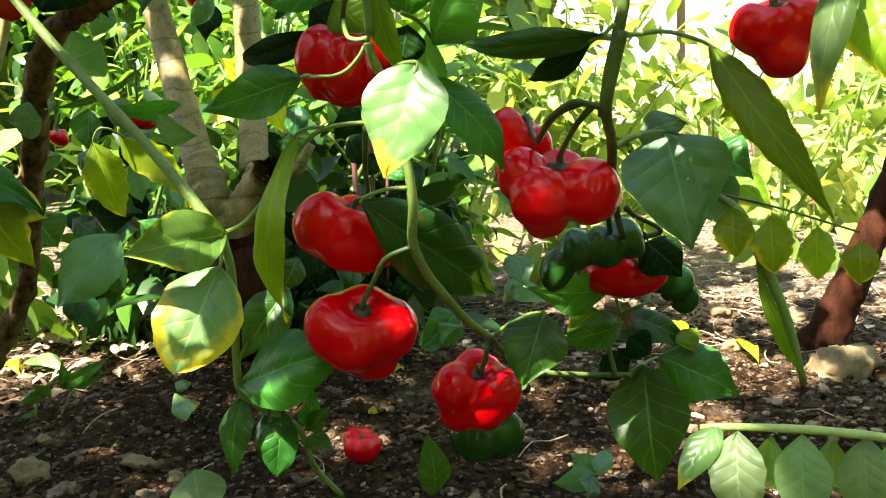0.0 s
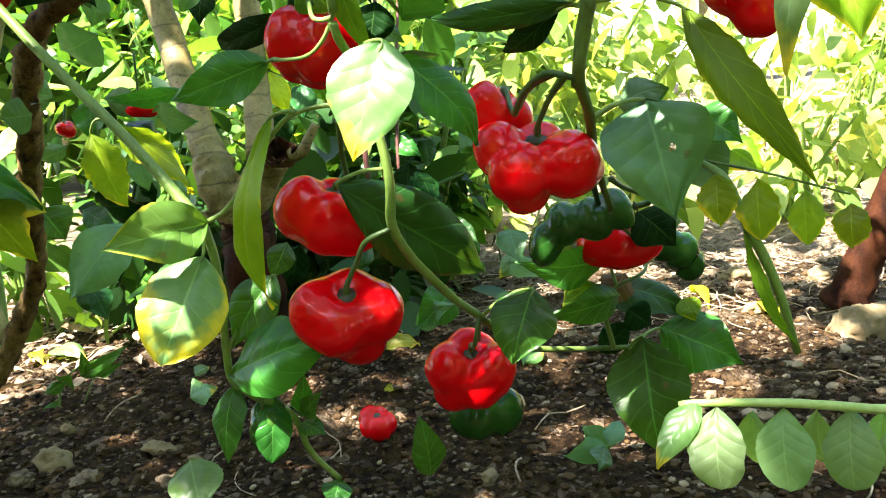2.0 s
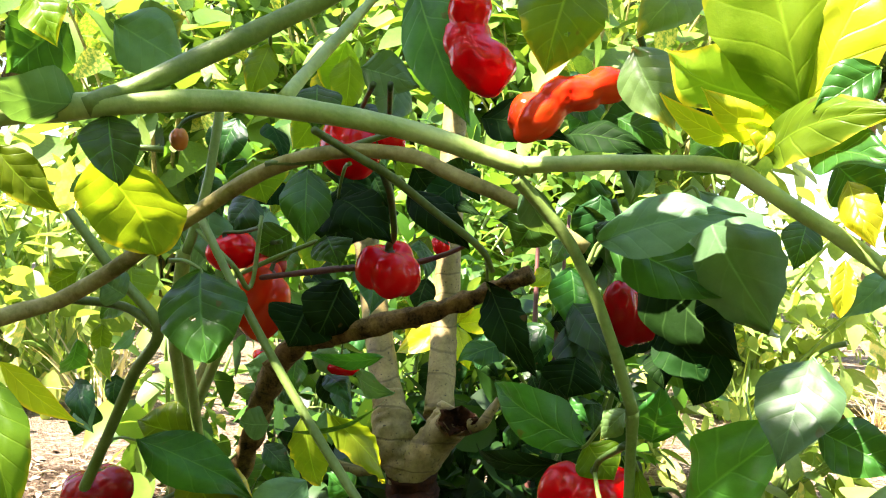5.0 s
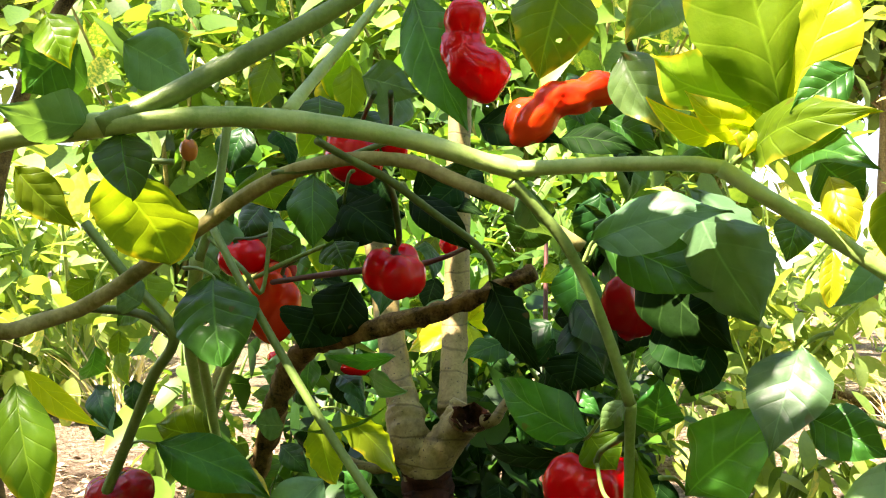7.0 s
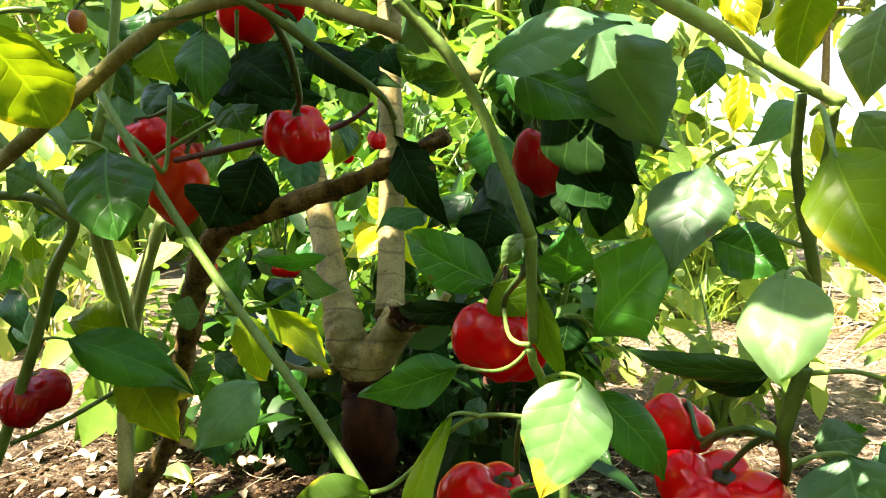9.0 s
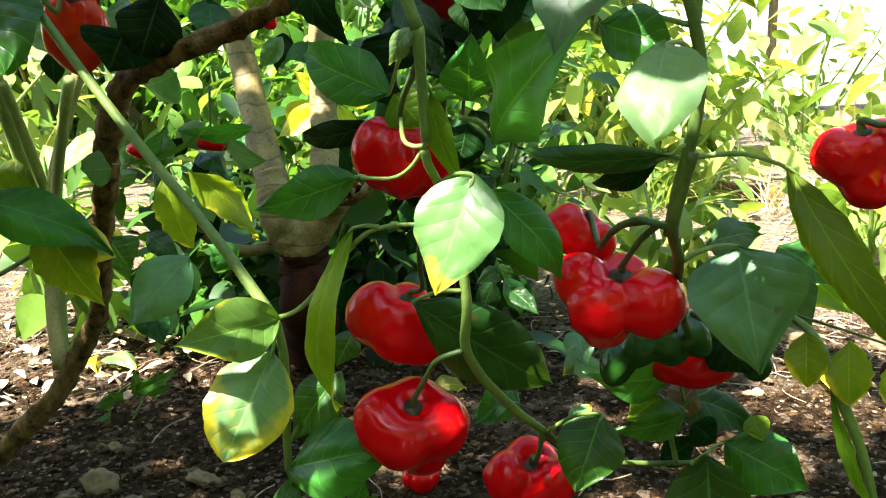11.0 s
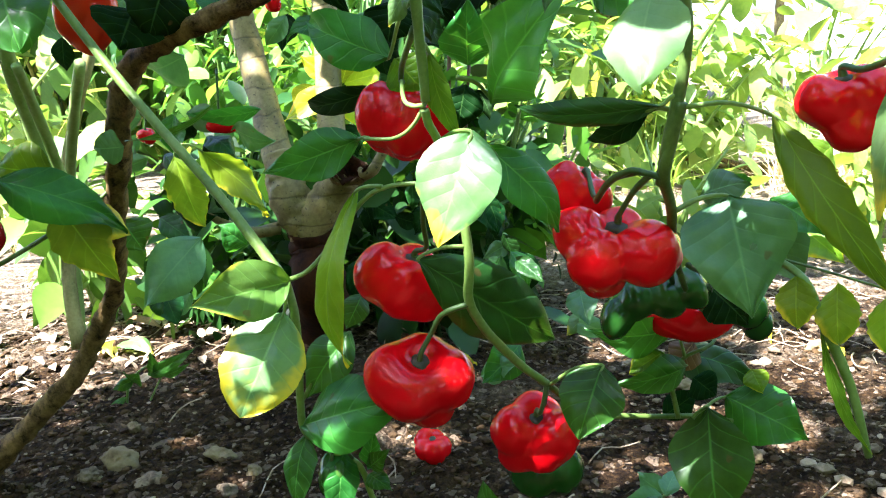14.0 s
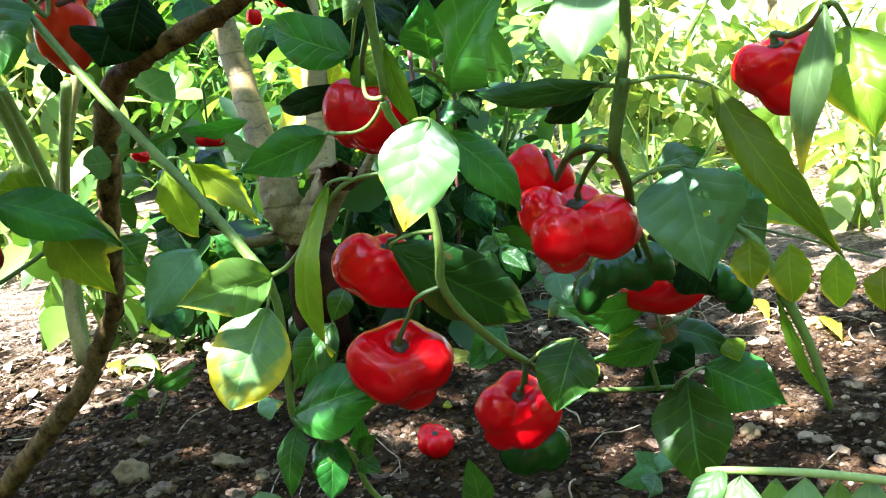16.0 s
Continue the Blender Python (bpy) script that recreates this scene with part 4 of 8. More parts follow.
leaf(plant, (-0.112, 0.460, 0.582), (-0.107, 0.450, 0.558), 0.024, (0.31, -0.85, 0.43), GREEN)
leaf(plant, (-0.104, 0.500, 0.600), (-0.072, 0.500, 0.591), 0.024, (0.01, -1.00, 0.03), BLUISH)
leaf(plant, (-0.119, 0.420, 0.591), (-0.123, 0.410, 0.564), 0.015, (0.39, -0.88, 0.26), LIME, from_=(-0.100, 0.375, 0.585))
leaf(plant, (-0.184, 0.400, 0.596), (-0.159, 0.420, 0.581), 0.031, (0.60, -0.80, -0.07), BLUISH)
leaf(plant, (-0.223, 0.420, 0.602), (-0.255, 0.420, 0.578), 0.035, (0.26, -0.90, -0.34), GREEN)
leaf(plant, (-0.193, 0.360, 0.598), (-0.181, 0.360, 0.575), 0.020, (0.30, -0.94, 0.16), LIME)
leaf(plant, (-0.197, 0.440, 0.602), (-0.173, 0.440, 0.610), 0.027, (0.14, -0.90, -0.41), PALE)
leaf(plant, (0.062, 0.440, 0.624), (0.040, 0.430, 0.597), 0.026, (0.20, -0.96, 0.19), PALE)
leaf(plant, (0.038, 0.440, 0.593), (0.055, 0.430, 0.558), 0.026, (-0.36, -0.93, 0.09), PALE)
leaf(plant, (0.032, 0.450, 0.566), (0.054, 0.440, 0.552), 0.017, (-0.30, -0.93, 0.21), GREEN)
leaf(plant, (-0.032, 0.470, 0.568), (0.012, 0.460, 0.557), 0.024, (-0.10, -0.90, 0.42), DARK_SHADE)
leaf(plant, (0.010, 0.450, 0.558), (0.047, 0.440, 0.551), 0.017, (-0.17, -0.90, 0.40), DARK_SHADE)
leaf(plant, (0.004, 0.430, 0.523), (-0.008, 0.440, 0.506), 0.022, (-0.13, -0.89, -0.43), GREEN)
leaf(plant, (-0.001, 0.410, 0.531), (0.012, 0.430, 0.509), 0.016, (-0.08, -0.70, -0.71), BLUISH)
leaf(plant, (0.115, 0.360, 0.566), (0.096, 0.360, 0.552), 0.016, (-0.08, -0.99, 0.10), GREEN)
leaf(plant, (0.116, 0.400, 0.535), (0.123, 0.390, 0.511), 0.014, (-0.50, -0.84, 0.19), YELLOW)
leaf(plant, (0.114, 0.410, 0.542), (0.130, 0.410, 0.528), 0.023, (-0.26, -0.92, -0.30), GREEN)
leaf(plant, (-0.231, 0.400, 0.444), (-0.201, 0.420, 0.414), 0.013, (0.40, -0.89, -0.21), YELLOW)
leaf(plant, (-0.184, 0.340, 0.448), (-0.164, 0.330, 0.404), 0.022, (0.38, -0.83, 0.40), OLIVE, peak=0.5, point=0.7, label="yellowing leaf with brown spots")
leaf(plant, (0.155, 0.440, 0.539), (0.149, 0.455, 0.505), 0.028, (-0.32, 0.75, 0.55), LIME)
leaf(plant, (0.129, 0.460, 0.509), (0.127, 0.455, 0.485), 0.010, (-0.11, -0.97, 0.22), YELLOW, peak=0.5, point=0.6)
leaf(plant, (0.156, 0.360, 0.515), (0.148, 0.355, 0.484), 0.022, (-0.44, -0.86, 0.25), PALE)
leaf(plant, (0.124, 0.520, 0.529), (0.117, 0.510, 0.505), 0.020, (0.02, -0.93, 0.37), GREEN)
leaf(plant, (0.169, 0.550, 0.506), (0.146, 0.540, 0.482), 0.018, (0.38, -0.92, 0.03), BLUISH)
leaf(plant, (0.181, 0.560, 0.494), (0.197, 0.550, 0.467), 0.018, (-0.55, -0.84, -0.01), YELLOW)
leaf(plant, (0.200, 0.550, 0.499), (0.216, 0.540, 0.470), 0.026, (-0.57, -0.82, -0.03), PALE)

# fruit on the plant in front
pepper((0.025, 0.485, 0.254), (0.20, -0.47, 0.86), 0.0575, 0.0450, RED, stalk=[(0.036, 0.472, 0.285), (0.043, 0.466, 0.296), (0.056, 0.465, 0.301)], seed=1.0, chain=((-0.44, -0.06, 0.14, 0.56), (0.44, 0.0, 0.16, 0.56), (-0.12, -0.34, 0.08, 0.54), (0.24, -0.12, -0.46, 0.46), (0.0, 0.3, 0.12, 0.55)), crease=10.0, dimple=0.13, label="glossy red bonnet pepper with a heart-shaped outline")
pepper((0.021, 0.500, 0.306), (0.30, -0.28, 0.91), 0.0590, 0.0372, RED, stalk=[(0.033, 0.488, 0.325), (0.034, 0.478, 0.339), (0.038, 0.460, 0.359)], seed=2.3, chain=((-0.54, -0.08, 0.06, 0.54), (-0.08, -0.30, 0.0, 0.55), (0.38, -0.22, -0.04, 0.50), (0.60, 0.02, 0.0, 0.44), (0.0, 0.25, 0.05, 0.5)), crease=14.0, dimple=0.12)
pepper((0.125, 0.470, 0.323), (0.10, -0.22, 0.97), 0.0630, 0.0420, RED, stalk=[(0.126, 0.460, 0.341), (0.132, 0.447, 0.354), (0.139, 0.437, 0.363)], seed=3.1, chain=((-0.58, 0.06, 0.20, 0.46), (-0.30, -0.30, -0.06, 0.50), (0.45, -0.22, 0.06, 0.54), (0.66, 0.05, -0.04, 0.44), (-0.16, -0.16, -0.40, 0.38), (0.05, 0.3, 0.08, 0.5)), crease=20.0, dimple=0.10, rough=0.01, label="wide three-lobed glossy red pepper")
pepper((0.110, 0.500, 0.350), (0.35, -0.21, 0.87), 0.0390, 0.0255, RED, stalk=[(0.117, 0.480, 0.348), (0.124, 0.455, 0.359), (0.134, 0.438, 0.364)], seed=5.2, chain=((-0.42, -0.10, 0.05, 0.58), (0.50, 0.0, -0.05, 0.48), (0.02, -0.28, -0.06, 0.48), (0.0, 0.25, 0.0, 0.5)), crease=16.0, rough=0.02)
pepper((0.172, 0.565, 0.266), (-0.06, -0.19, 0.98), 0.0513, 0.0297, RED, stalk=[(0.160, 0.530, 0.289), (0.153, 0.500, 0.311)], lobes=3, seed=6.0, chain=((-0.44, 0, 0.05, 0.58), (0.1, -0.12, -0.05, 0.62), (0.50, 0, 0.0, 0.56), (0, 0.25, 0, 0.5)), crease=9.0)
pepper((0.147, 0.525, 0.288), (0.95, 0.03, 0.32), 0.0287, 0.0624, GREEN_FRUIT, stalk=[(0.167, 0.500, 0.307), (0.161, 0.490, 0.312)], lobes=3, seed=7.7, chain=((0, 0, 1.2, 0.6), (0.1, 0, 0.4, 0.62), (-0.1, 0, -0.5, 0.6), (0.1, 0.05, -1.2, 0.55)), crease=9.0, dimple=0.04, bow=0.10, label="glossy unripe dark green pepper")
pepper((0.235, 0.720, 0.225), (-0.77, -0.19, 0.61), 0.0349, 0.0515, GREEN_FRUIT, stalk=[(0.207, 0.700, 0.240), (0.186, 0.600, 0.268)], lobes=3, seed=8.7, chain=((0, 0, 0.7, 0.6), (0.1, 0, 0.0, 0.66), (-0.1, 0, -0.7, 0.55)), crease=9.0, dimple=0.04, label="glossy unripe dark green pepper")
pepper((0.081, 0.530, 0.207), (0.16, -0.35, 0.92), 0.0520, 0.0430, RED, stalk=[(0.086, 0.515, 0.226), (0.089, 0.513, 0.237), (0.090, 0.515, 0.243)], seed=9.2, chain=((-0.44, -0.14, 0.14, 0.50), (0.44, -0.12, 0.12, 0.54), (-0.26, -0.16, -0.40, 0.42), (0.18, -0.26, -0.18, 0.48), (0.0, 0.32, 0.16, 0.54)), crease=12.0, rough=0.015, dimple=0.15, label="glossy red pepper with a crinkled crown above a green one")
pepper((0.085, 0.565, 0.170), (-0.07, -0.10, 0.99), 0.0494, 0.0358, GREEN_FRUIT, stalk=[(0.087, 0.535, 0.219), (0.090, 0.515, 0.243)], lobes=3, seed=10.1, taper=0.18, label="glossy unripe dark green pepper")
pepper((-0.0293, 0.5, 0.1955), (0.10, -0.20, 0.97), 0.0205, 0.0270, YOUNG_FRUIT, stalk=[(-0.0273, 0.500, 0.2175), (-0.018, 0.503, 0.204)], lobes=3, seed=33.5, spread=0.34, taper=0.16, crease=16.0, stalk_r=0.0010, label="small unripe green pepper hanging low")
pepper((0.025, 0.490, 0.388), (0.13, -0.18, 0.98), 0.0522, 0.0408, RED, stalk=[(0.029, 0.470, 0.407), (0.032, 0.460, 0.415), (0.043, 0.432, 0.428)], lobes=5, seed=11.4, taper=0.06, spread=0.50, crease=20.0, rough=0.02, squash=0.85)
pepper((0.212, 0.425, 0.386), (-0.19, -0.21, 0.96), 0.0378, 0.0335, RED, stalk=[(0.213, 0.412, 0.401), (0.215, 0.390, 0.404), (0.210, 0.355, 0.408)], lobes=3, seed=12.5, chain=((-0.4, 0, 0.2, 0.62), (0.4, 0, 0.2, 0.6), (0.0, -0.1, -0.5, 0.56), (0, 0.3, 0.1, 0.55)), crease=8.0)
pepper((0.131, 0.450, 0.536), (0.23, -0.21, 0.95), 0.0192, 0.0151, UNRIPE, stalk=[(0.128, 0.440, 0.543), (0.123, 0.425, 0.547)], lobes=4, seed=41.5, label="small shiny unripe yellow-green pepper")
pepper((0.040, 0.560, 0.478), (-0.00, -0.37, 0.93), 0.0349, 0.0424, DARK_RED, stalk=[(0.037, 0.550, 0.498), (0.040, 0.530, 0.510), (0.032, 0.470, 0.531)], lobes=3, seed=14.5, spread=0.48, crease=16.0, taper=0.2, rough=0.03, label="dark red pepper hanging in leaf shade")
pepper((-0.097, 0.548, 0.494), (0.05, -0.24, 0.97), 0.0385, 0.0308, RED, stalk=[(-0.091, 0.535, 0.514), (-0.087, 0.510, 0.534), (-0.080, 0.470, 0.543)], lobes=5, seed=15.5, taper=0.05, spread=0.5, crease=26.0, stalk_r=0.002, label="small ribbed red pepper on a straight stalk")
pepper((-0.037, 0.470, 0.605), (-0.26, -0.17, 0.95), 0.0346, 0.0555, RED, stalk=[(-0.053, 0.460, 0.639), (-0.057, 0.450, 0.656)], lobes=3, seed=16.5, rough=0.06, chain=((0.08, 0, 0.85, 0.56), (-0.16, 0.05, 0.15, 0.58), (0.14, -0.1, -0.7, 0.70), (-0.12, -0.2, -0.35, 0.60)), crease=14.0, dimple=0.03, label="long lumpy red pepper hanging from its stalk")
pepper((0.010, 0.455, 0.576), (0.90, 0.11, 0.42), 0.0264, 0.0588, ORANGE, stalk=[(0.045, 0.450, 0.588), (0.040, 0.440, 0.600)], lobes=3, seed=17.5, rough=0.07, chain=((0.04, 0, 1.15, 0.62), (0.12, -0.1, 0.50, 0.56), (-0.06, -0.12, -0.1, 0.60), (0.22, -0.05, -0.75, 0.70), (-0.2, 0, -1.0, 0.56)), crease=16.0, dimple=0.03, bow=0.06, label="orange-red lumpy pepper lit by the sun")
pepper((-0.122, 0.540, 0.564), (0.35, -0.29, 0.89), 0.0394, 0.0361, RED, stalk=[(-0.109, 0.520, 0.583), (-0.090, 0.480, 0.587)], lobes=4, seed=18.5)
pepper((-0.100, 0.545, 0.568), (0.03, -0.37, 0.93), 0.0197, 0.0230, RED, stalk=[(-0.093, 0.520, 0.580), (-0.081, 0.480, 0.587)], lobes=4, seed=19.5)

# ---- the woody pepper plant behind on the left ----
old_plant = thing("pepper_plant", (-0.62, 0.86, 0.0), "older pepper plant with brown woody stems and red fruit", "pepper plant", "pepper plants")
stem(old_plant, [(-0.576, 0.850, -0.020), (-0.540, 0.870, 0.014), (-0.481, 0.860, 0.065), (-0.408, 0.850, 0.129), (-0.375, 0.845, 0.172), (-0.331, 0.820, 0.230), (-0.294, 0.770, 0.288), (-0.257, 0.720, 0.352), (-0.226, 0.680, 0.403), (-0.194, 0.655, 0.435), (-0.154, 0.630, 0.447), (-0.099, 0.615, 0.463), (-0.058, 0.605, 0.478), (-0.020, 0.600, 0.496)], [0.0125, 0.0112, 0.0100, 0.0090, 0.0084, 0.0100, 0.0070, 0.0060, 0.0052], BARK_BROWN, "trunk", "knobbly brown woody stem", 16, 12, 0.42)
stem(old_plant, [(-0.393, 0.848, 0.163), (-0.403, 0.860, 0.213), (-0.407, 0.870, 0.253), (-0.403, 0.870, 0.308), (-0.392, 0.870, 0.354), (-0.373, 0.870, 0.410), (-0.357, 0.870, 0.448), (-0.336, 0.870, 0.506)], [0.0085, 0.0072, 0.0066, 0.0060, 0.0056], BARK_OLIVE, "branch", "pale olive cane")
stem(old_plant, [(-0.425, 0.680, 0.208), (-0.394, 0.670, 0.260), (-0.343, 0.645, 0.346), (-0.298, 0.610, 0.409), (-0.267, 0.587, 0.446), (-0.297, 0.580, 0.481), (-0.328, 0.570, 0.521)], [0.0050, 0.0045, 0.0042, 0.0038, 0.0034], STEM, "branch")
stem(old_plant, [(-0.267, 0.587, 0.445), (-0.293, 0.585, 0.459), (-0.340, 0.580, 0.462)], [0.0034, 0.0032, 0.003], STEM_DARK, "branch")
stem(old_plant, [(-0.259, 0.600, 0.500), (-0.284, 0.640, 0.439), (-0.300, 0.680, 0.394), (-0.304, 0.700, 0.351), (-0.313, 0.720, 0.301)], [0.0050, 0.0060, 0.0062, 0.006], STEM_PALE, "branch")
stem(old_plant, [(-0.272, 0.630, 0.435), (-0.282, 0.660, 0.405), (-0.291, 0.690, 0.367), (-0.292, 0.700, 0.347)], [0.0036, 0.0042, 0.004], STEM_PALE, "branch")
stem(old_plant, [(-0.289, 0.740, 0.440), (-0.338, 0.800, 0.392), (-0.402, 0.880, 0.314), (-0.439, 0.930, 0.230), (-0.456, 0.950, 0.133)], [0.0048, 0.0054, 0.0062, 0.007], STEM_PALE, "branch")
stem(old_plant, [(-0.203, 0.600, 0.525), (-0.208, 0.600, 0.477), (-0.218, 0.590, 0.492), (-0.252, 0.600, 0.515)], [0.0014, 0.0018, 0.0014], STEM, "twig")
stem(old_plant, [(-0.224, 0.610, 0.483), (-0.196, 0.600, 0.495), (-0.155, 0.580, 0.509)], [0.0016, 0.0018, 0.0014], STEM, "twig")
stem(old_plant, [(-0.218, 0.610, 0.481), (-0.173, 0.600, 0.488), (-0.135, 0.585, 0.493), (-0.097, 0.580, 0.497), (-0.073, 0.570, 0.503), (-0.051, 0.540, 0.509)], [0.0018, 0.0024, 0.0020, 0.0012], TWIG_RED, "twig", "thin reddish twig")
stem(old_plant, [(-0.376, 0.660, 0.270), (-0.331, 0.672, 0.290), (-0.285, 0.715, 0.322), (-0.265, 0.740, 0.345)], [0.0020, 0.0019, 0.0015], STEM_DARK, "twig")
stem(old_plant, [(-0.257, 0.600, 0.497), (-0.245, 0.600, 0.541), (-0.239, 0.600, 0.588), (-0.237, 0.600, 0.609)], [0.0034, 0.0032, 0.003], STEM, "branch")
# leaves of the older plant
leaf(old_plant, (-0.321, 0.655, 0.353), (-0.241, 0.700, 0.307), 0.044, (0.62, -0.64, 0.45), GREEN, from_=(-0.337, 0.645, 0.354), bend=0.14, fold=0.5, wave=0.12, label="green leaf shading yellow leaves below")
leaf(old_plant, (-0.296, 0.690, 0.333), (-0.256, 0.700, 0.263), 0.046, (0.40, -0.91, 0.08), LIME, wave=0.16, teeth=0.05, label="ragged yellow-green leaf hanging down")
leaf(old_plant, (-0.283, 0.700, 0.320), (-0.247, 0.710, 0.301), 0.032, (0.39, -0.89, 0.25), TURNING)
leaf(old_plant, (-0.285, 0.680, 0.355), (-0.337, 0.680, 0.363), 0.045, (0.01, -1.00, 0.08), OLIVE)
leaf(old_plant, (-0.290, 0.700, 0.338), (-0.322, 0.700, 0.328), 0.027, (-0.00, -1.00, 0.01), LIME)
leaf(old_plant, (-0.193, 0.620, 0.380), (-0.111, 0.600, 0.403), 0.007, (0.11, -0.50, -0.86), GREEN)
leaf(old_plant, (-0.216, 0.660, 0.374), (-0.240, 0.660, 0.374), 0.026, (0.00, -0.98, -0.21), BLUISH)
leaf(old_plant, (-0.175, 0.620, 0.466), (-0.178, 0.600, 0.440), 0.048, (0.55, -0.69, 0.47), DARK_SHADE, peak=0.5)
leaf(old_plant, (-0.150, 0.620, 0.485), (-0.163, 0.610, 0.444), 0.041, (0.43, -0.90, 0.09), DARK_SHADE, peak=0.5)
leaf(old_plant, (-0.140, 0.580, 0.531), (-0.140, 0.570, 0.506), 0.041, (0.44, -0.83, 0.34), DARK_SHADE, peak=0.5)
leaf(old_plant, (-0.126, 0.600, 0.544), (-0.152, 0.590, 0.519), 0.032, (0.43, -0.90, -0.09), DARK_SHADE)
leaf(old_plant, (-0.190, 0.620, 0.515), (-0.215, 0.620, 0.501), 0.030, (0.16, -0.95, -0.28), GREEN)
leaf(old_plant, (-0.264, 0.640, 0.531), (-0.257, 0.630, 0.491), 0.036, (0.49, -0.82, 0.29), BLUISH)
leaf(old_plant, (-0.221, 0.620, 0.565), (-0.210, 0.620, 0.535), 0.042, (0.23, -0.97, 0.09), OLIVE)
leaf(old_plant, (-0.261, 0.600, 0.500), (-0.275, 0.580, 0.514), 0.020, (0.84, -0.54, 0.09), BLUISH)
leaf(old_plant, (-0.282, 0.570, 0.467), (-0.294, 0.560, 0.477), 0.025, (0.62, -0.78, -0.04), BLUISH)
leaf(old_plant, (-0.219, 0.800, 0.360), (-0.175, 0.840, 0.294), 0.031, (0.70, -0.71, 0.04), LIME, from_=(-0.228, 0.780, 0.368), bend=0.18, wave=0.22, teeth=0.07, fold=0.6, twist=0.4, label="drooping yellow-edged leaf")
leaf(old_plant, (-0.245, 0.800, 0.357), (-0.233, 0.820, 0.286), 0.036, (0.33, -0.92, -0.20), LIME, from_=(-0.228, 0.780, 0.368), bend=0.14, wave=0.20, teeth=0.07, fold=0.5, twist=-0.3)
leaf(old_plant, (-0.296, 0.950, 0.258), (-0.359, 0.920, 0.186), 0.061, (0.24, -0.95, 0.19), BLUISH)
leaf(old_plant, (-0.283, 0.820, 0.392), (-0.305, 0.800, 0.398), 0.032, (0.66, -0.75, -0.05), BLUISH)
leaf(old_plant, (-0.232, 1.000, 0.392), (-0.313, 0.980, 0.389), 0.025, (0.22, -0.84, -0.50), GREEN)
leaf(old_plant, (-0.271, 0.900, 0.449), (-0.321, 0.920, 0.438), 0.056, (-0.18, -0.79, -0.59), BLUISH)
leaf(old_plant, (-0.244, 0.950, 0.247), (-0.265, 0.930, 0.272), 0.037, (0.62, -0.77, -0.10), GREEN)
leaf(old_plant, (-0.359, 0.900, 0.286), (-0.339, 0.900, 0.253), 0.049, (0.42, -0.87, 0.25), GREEN)
leaf(old_plant, (-0.348, 1.005, 0.228), (-0.328, 0.978, 0.191), 0.035, (-0.04, -0.81, 0.58), DARK_SHADE)
leaf(old_plant, (-0.390, 1.006, 0.186), (-0.373, 1.011, 0.147), 0.038, (0.86, -0.36, 0.35), DEEP_AND_SHADE)
# fruit of the older plant
pepper((-0.212, 0.625, 0.468), (0.37, -0.14, 0.92), 0.0432, 0.0579, ORANGE, stalk=[(-0.197, 0.610, 0.494), (-0.184, 0.600, 0.499)], lobes=3, seed=20.5, taper=0.27, label="orange-red pepper partly hidden by a leaf")
pepper((-0.239, 0.630, 0.500), (-0.28, -0.26, 0.92), 0.0391, 0.0274, RED, stalk=[(-0.227, 0.620, 0.514), (-0.203, 0.600, 0.517)], lobes=3, seed=21.5)
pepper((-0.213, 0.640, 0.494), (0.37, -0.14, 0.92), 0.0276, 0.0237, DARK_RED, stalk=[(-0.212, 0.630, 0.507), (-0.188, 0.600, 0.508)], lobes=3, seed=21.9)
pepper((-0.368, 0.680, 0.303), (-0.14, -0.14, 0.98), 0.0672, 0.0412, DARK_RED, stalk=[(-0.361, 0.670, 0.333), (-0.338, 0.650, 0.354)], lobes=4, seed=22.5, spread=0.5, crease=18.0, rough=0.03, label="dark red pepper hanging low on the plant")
pepper((-0.286, 1.010, 0.378), (0.04, -0.19, 0.98), 0.0468, 0.0221, RED, stalk=[(-0.282, 1.000, 0.399), (-0.280, 1.000, 0.439)], lobes=4, seed=23.5)
pepper((-0.211, 1.010, 0.506), (0.04, -0.19, 0.98), 0.0190, 0.0190, RED, stalk=[(-0.206, 1.000, 0.518), (-0.203, 1.000, 0.533)], lobes=4, seed=24.5)
pepper((-0.175, 1.010, 0.522), (0.04, -0.19, 0.98), 0.0227, 0.0214, RED, stalk=[(-0.172, 1.000, 0.535), (-0.170, 1.000, 0.551)], lobes=4, seed=25.5)
pepper((-0.450, 1.150, 0.363), (0.05, -0.11, 0.99), 0.0305, 0.0218, RED, stalk=[(-0.449, 1.150, 0.377), (-0.444, 1.150, 0.395)], lobes=4, seed=26.5)
pepper((-0.268, 0.600, 0.575), (0.04, -0.19, 0.98), 0.0150, 0.0160, RIPENING, stalk=[(-0.262, 0.600, 0.589), (-0.245, 0.600, 0.595)], lobes=4, seed=27.5, label="pepper ripening from green to orange")

# ---- pruned shrub with a thick collar ----
shrub_trunk = thing("pruned_shrub", (-0.245, 1.150, 0.0), "pruned shrub with ringed collar and two bare stems", "shrub")
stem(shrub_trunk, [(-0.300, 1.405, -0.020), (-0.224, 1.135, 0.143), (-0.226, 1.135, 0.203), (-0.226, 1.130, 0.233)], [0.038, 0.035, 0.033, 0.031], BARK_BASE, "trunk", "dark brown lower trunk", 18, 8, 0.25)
stem(shrub_trunk, [(-0.227, 1.128, 0.225), (-0.238, 1.128, 0.248), (-0.252, 1.130, 0.277), (-0.260, 1.140, 0.304), (-0.268, 1.150, 0.329)], [0.024, 0.027, 0.027, 0.0245, 0.022], BARK_GREY, "collar", "buff ringed collar", 18, 8, 0.18, 0.0, 11)
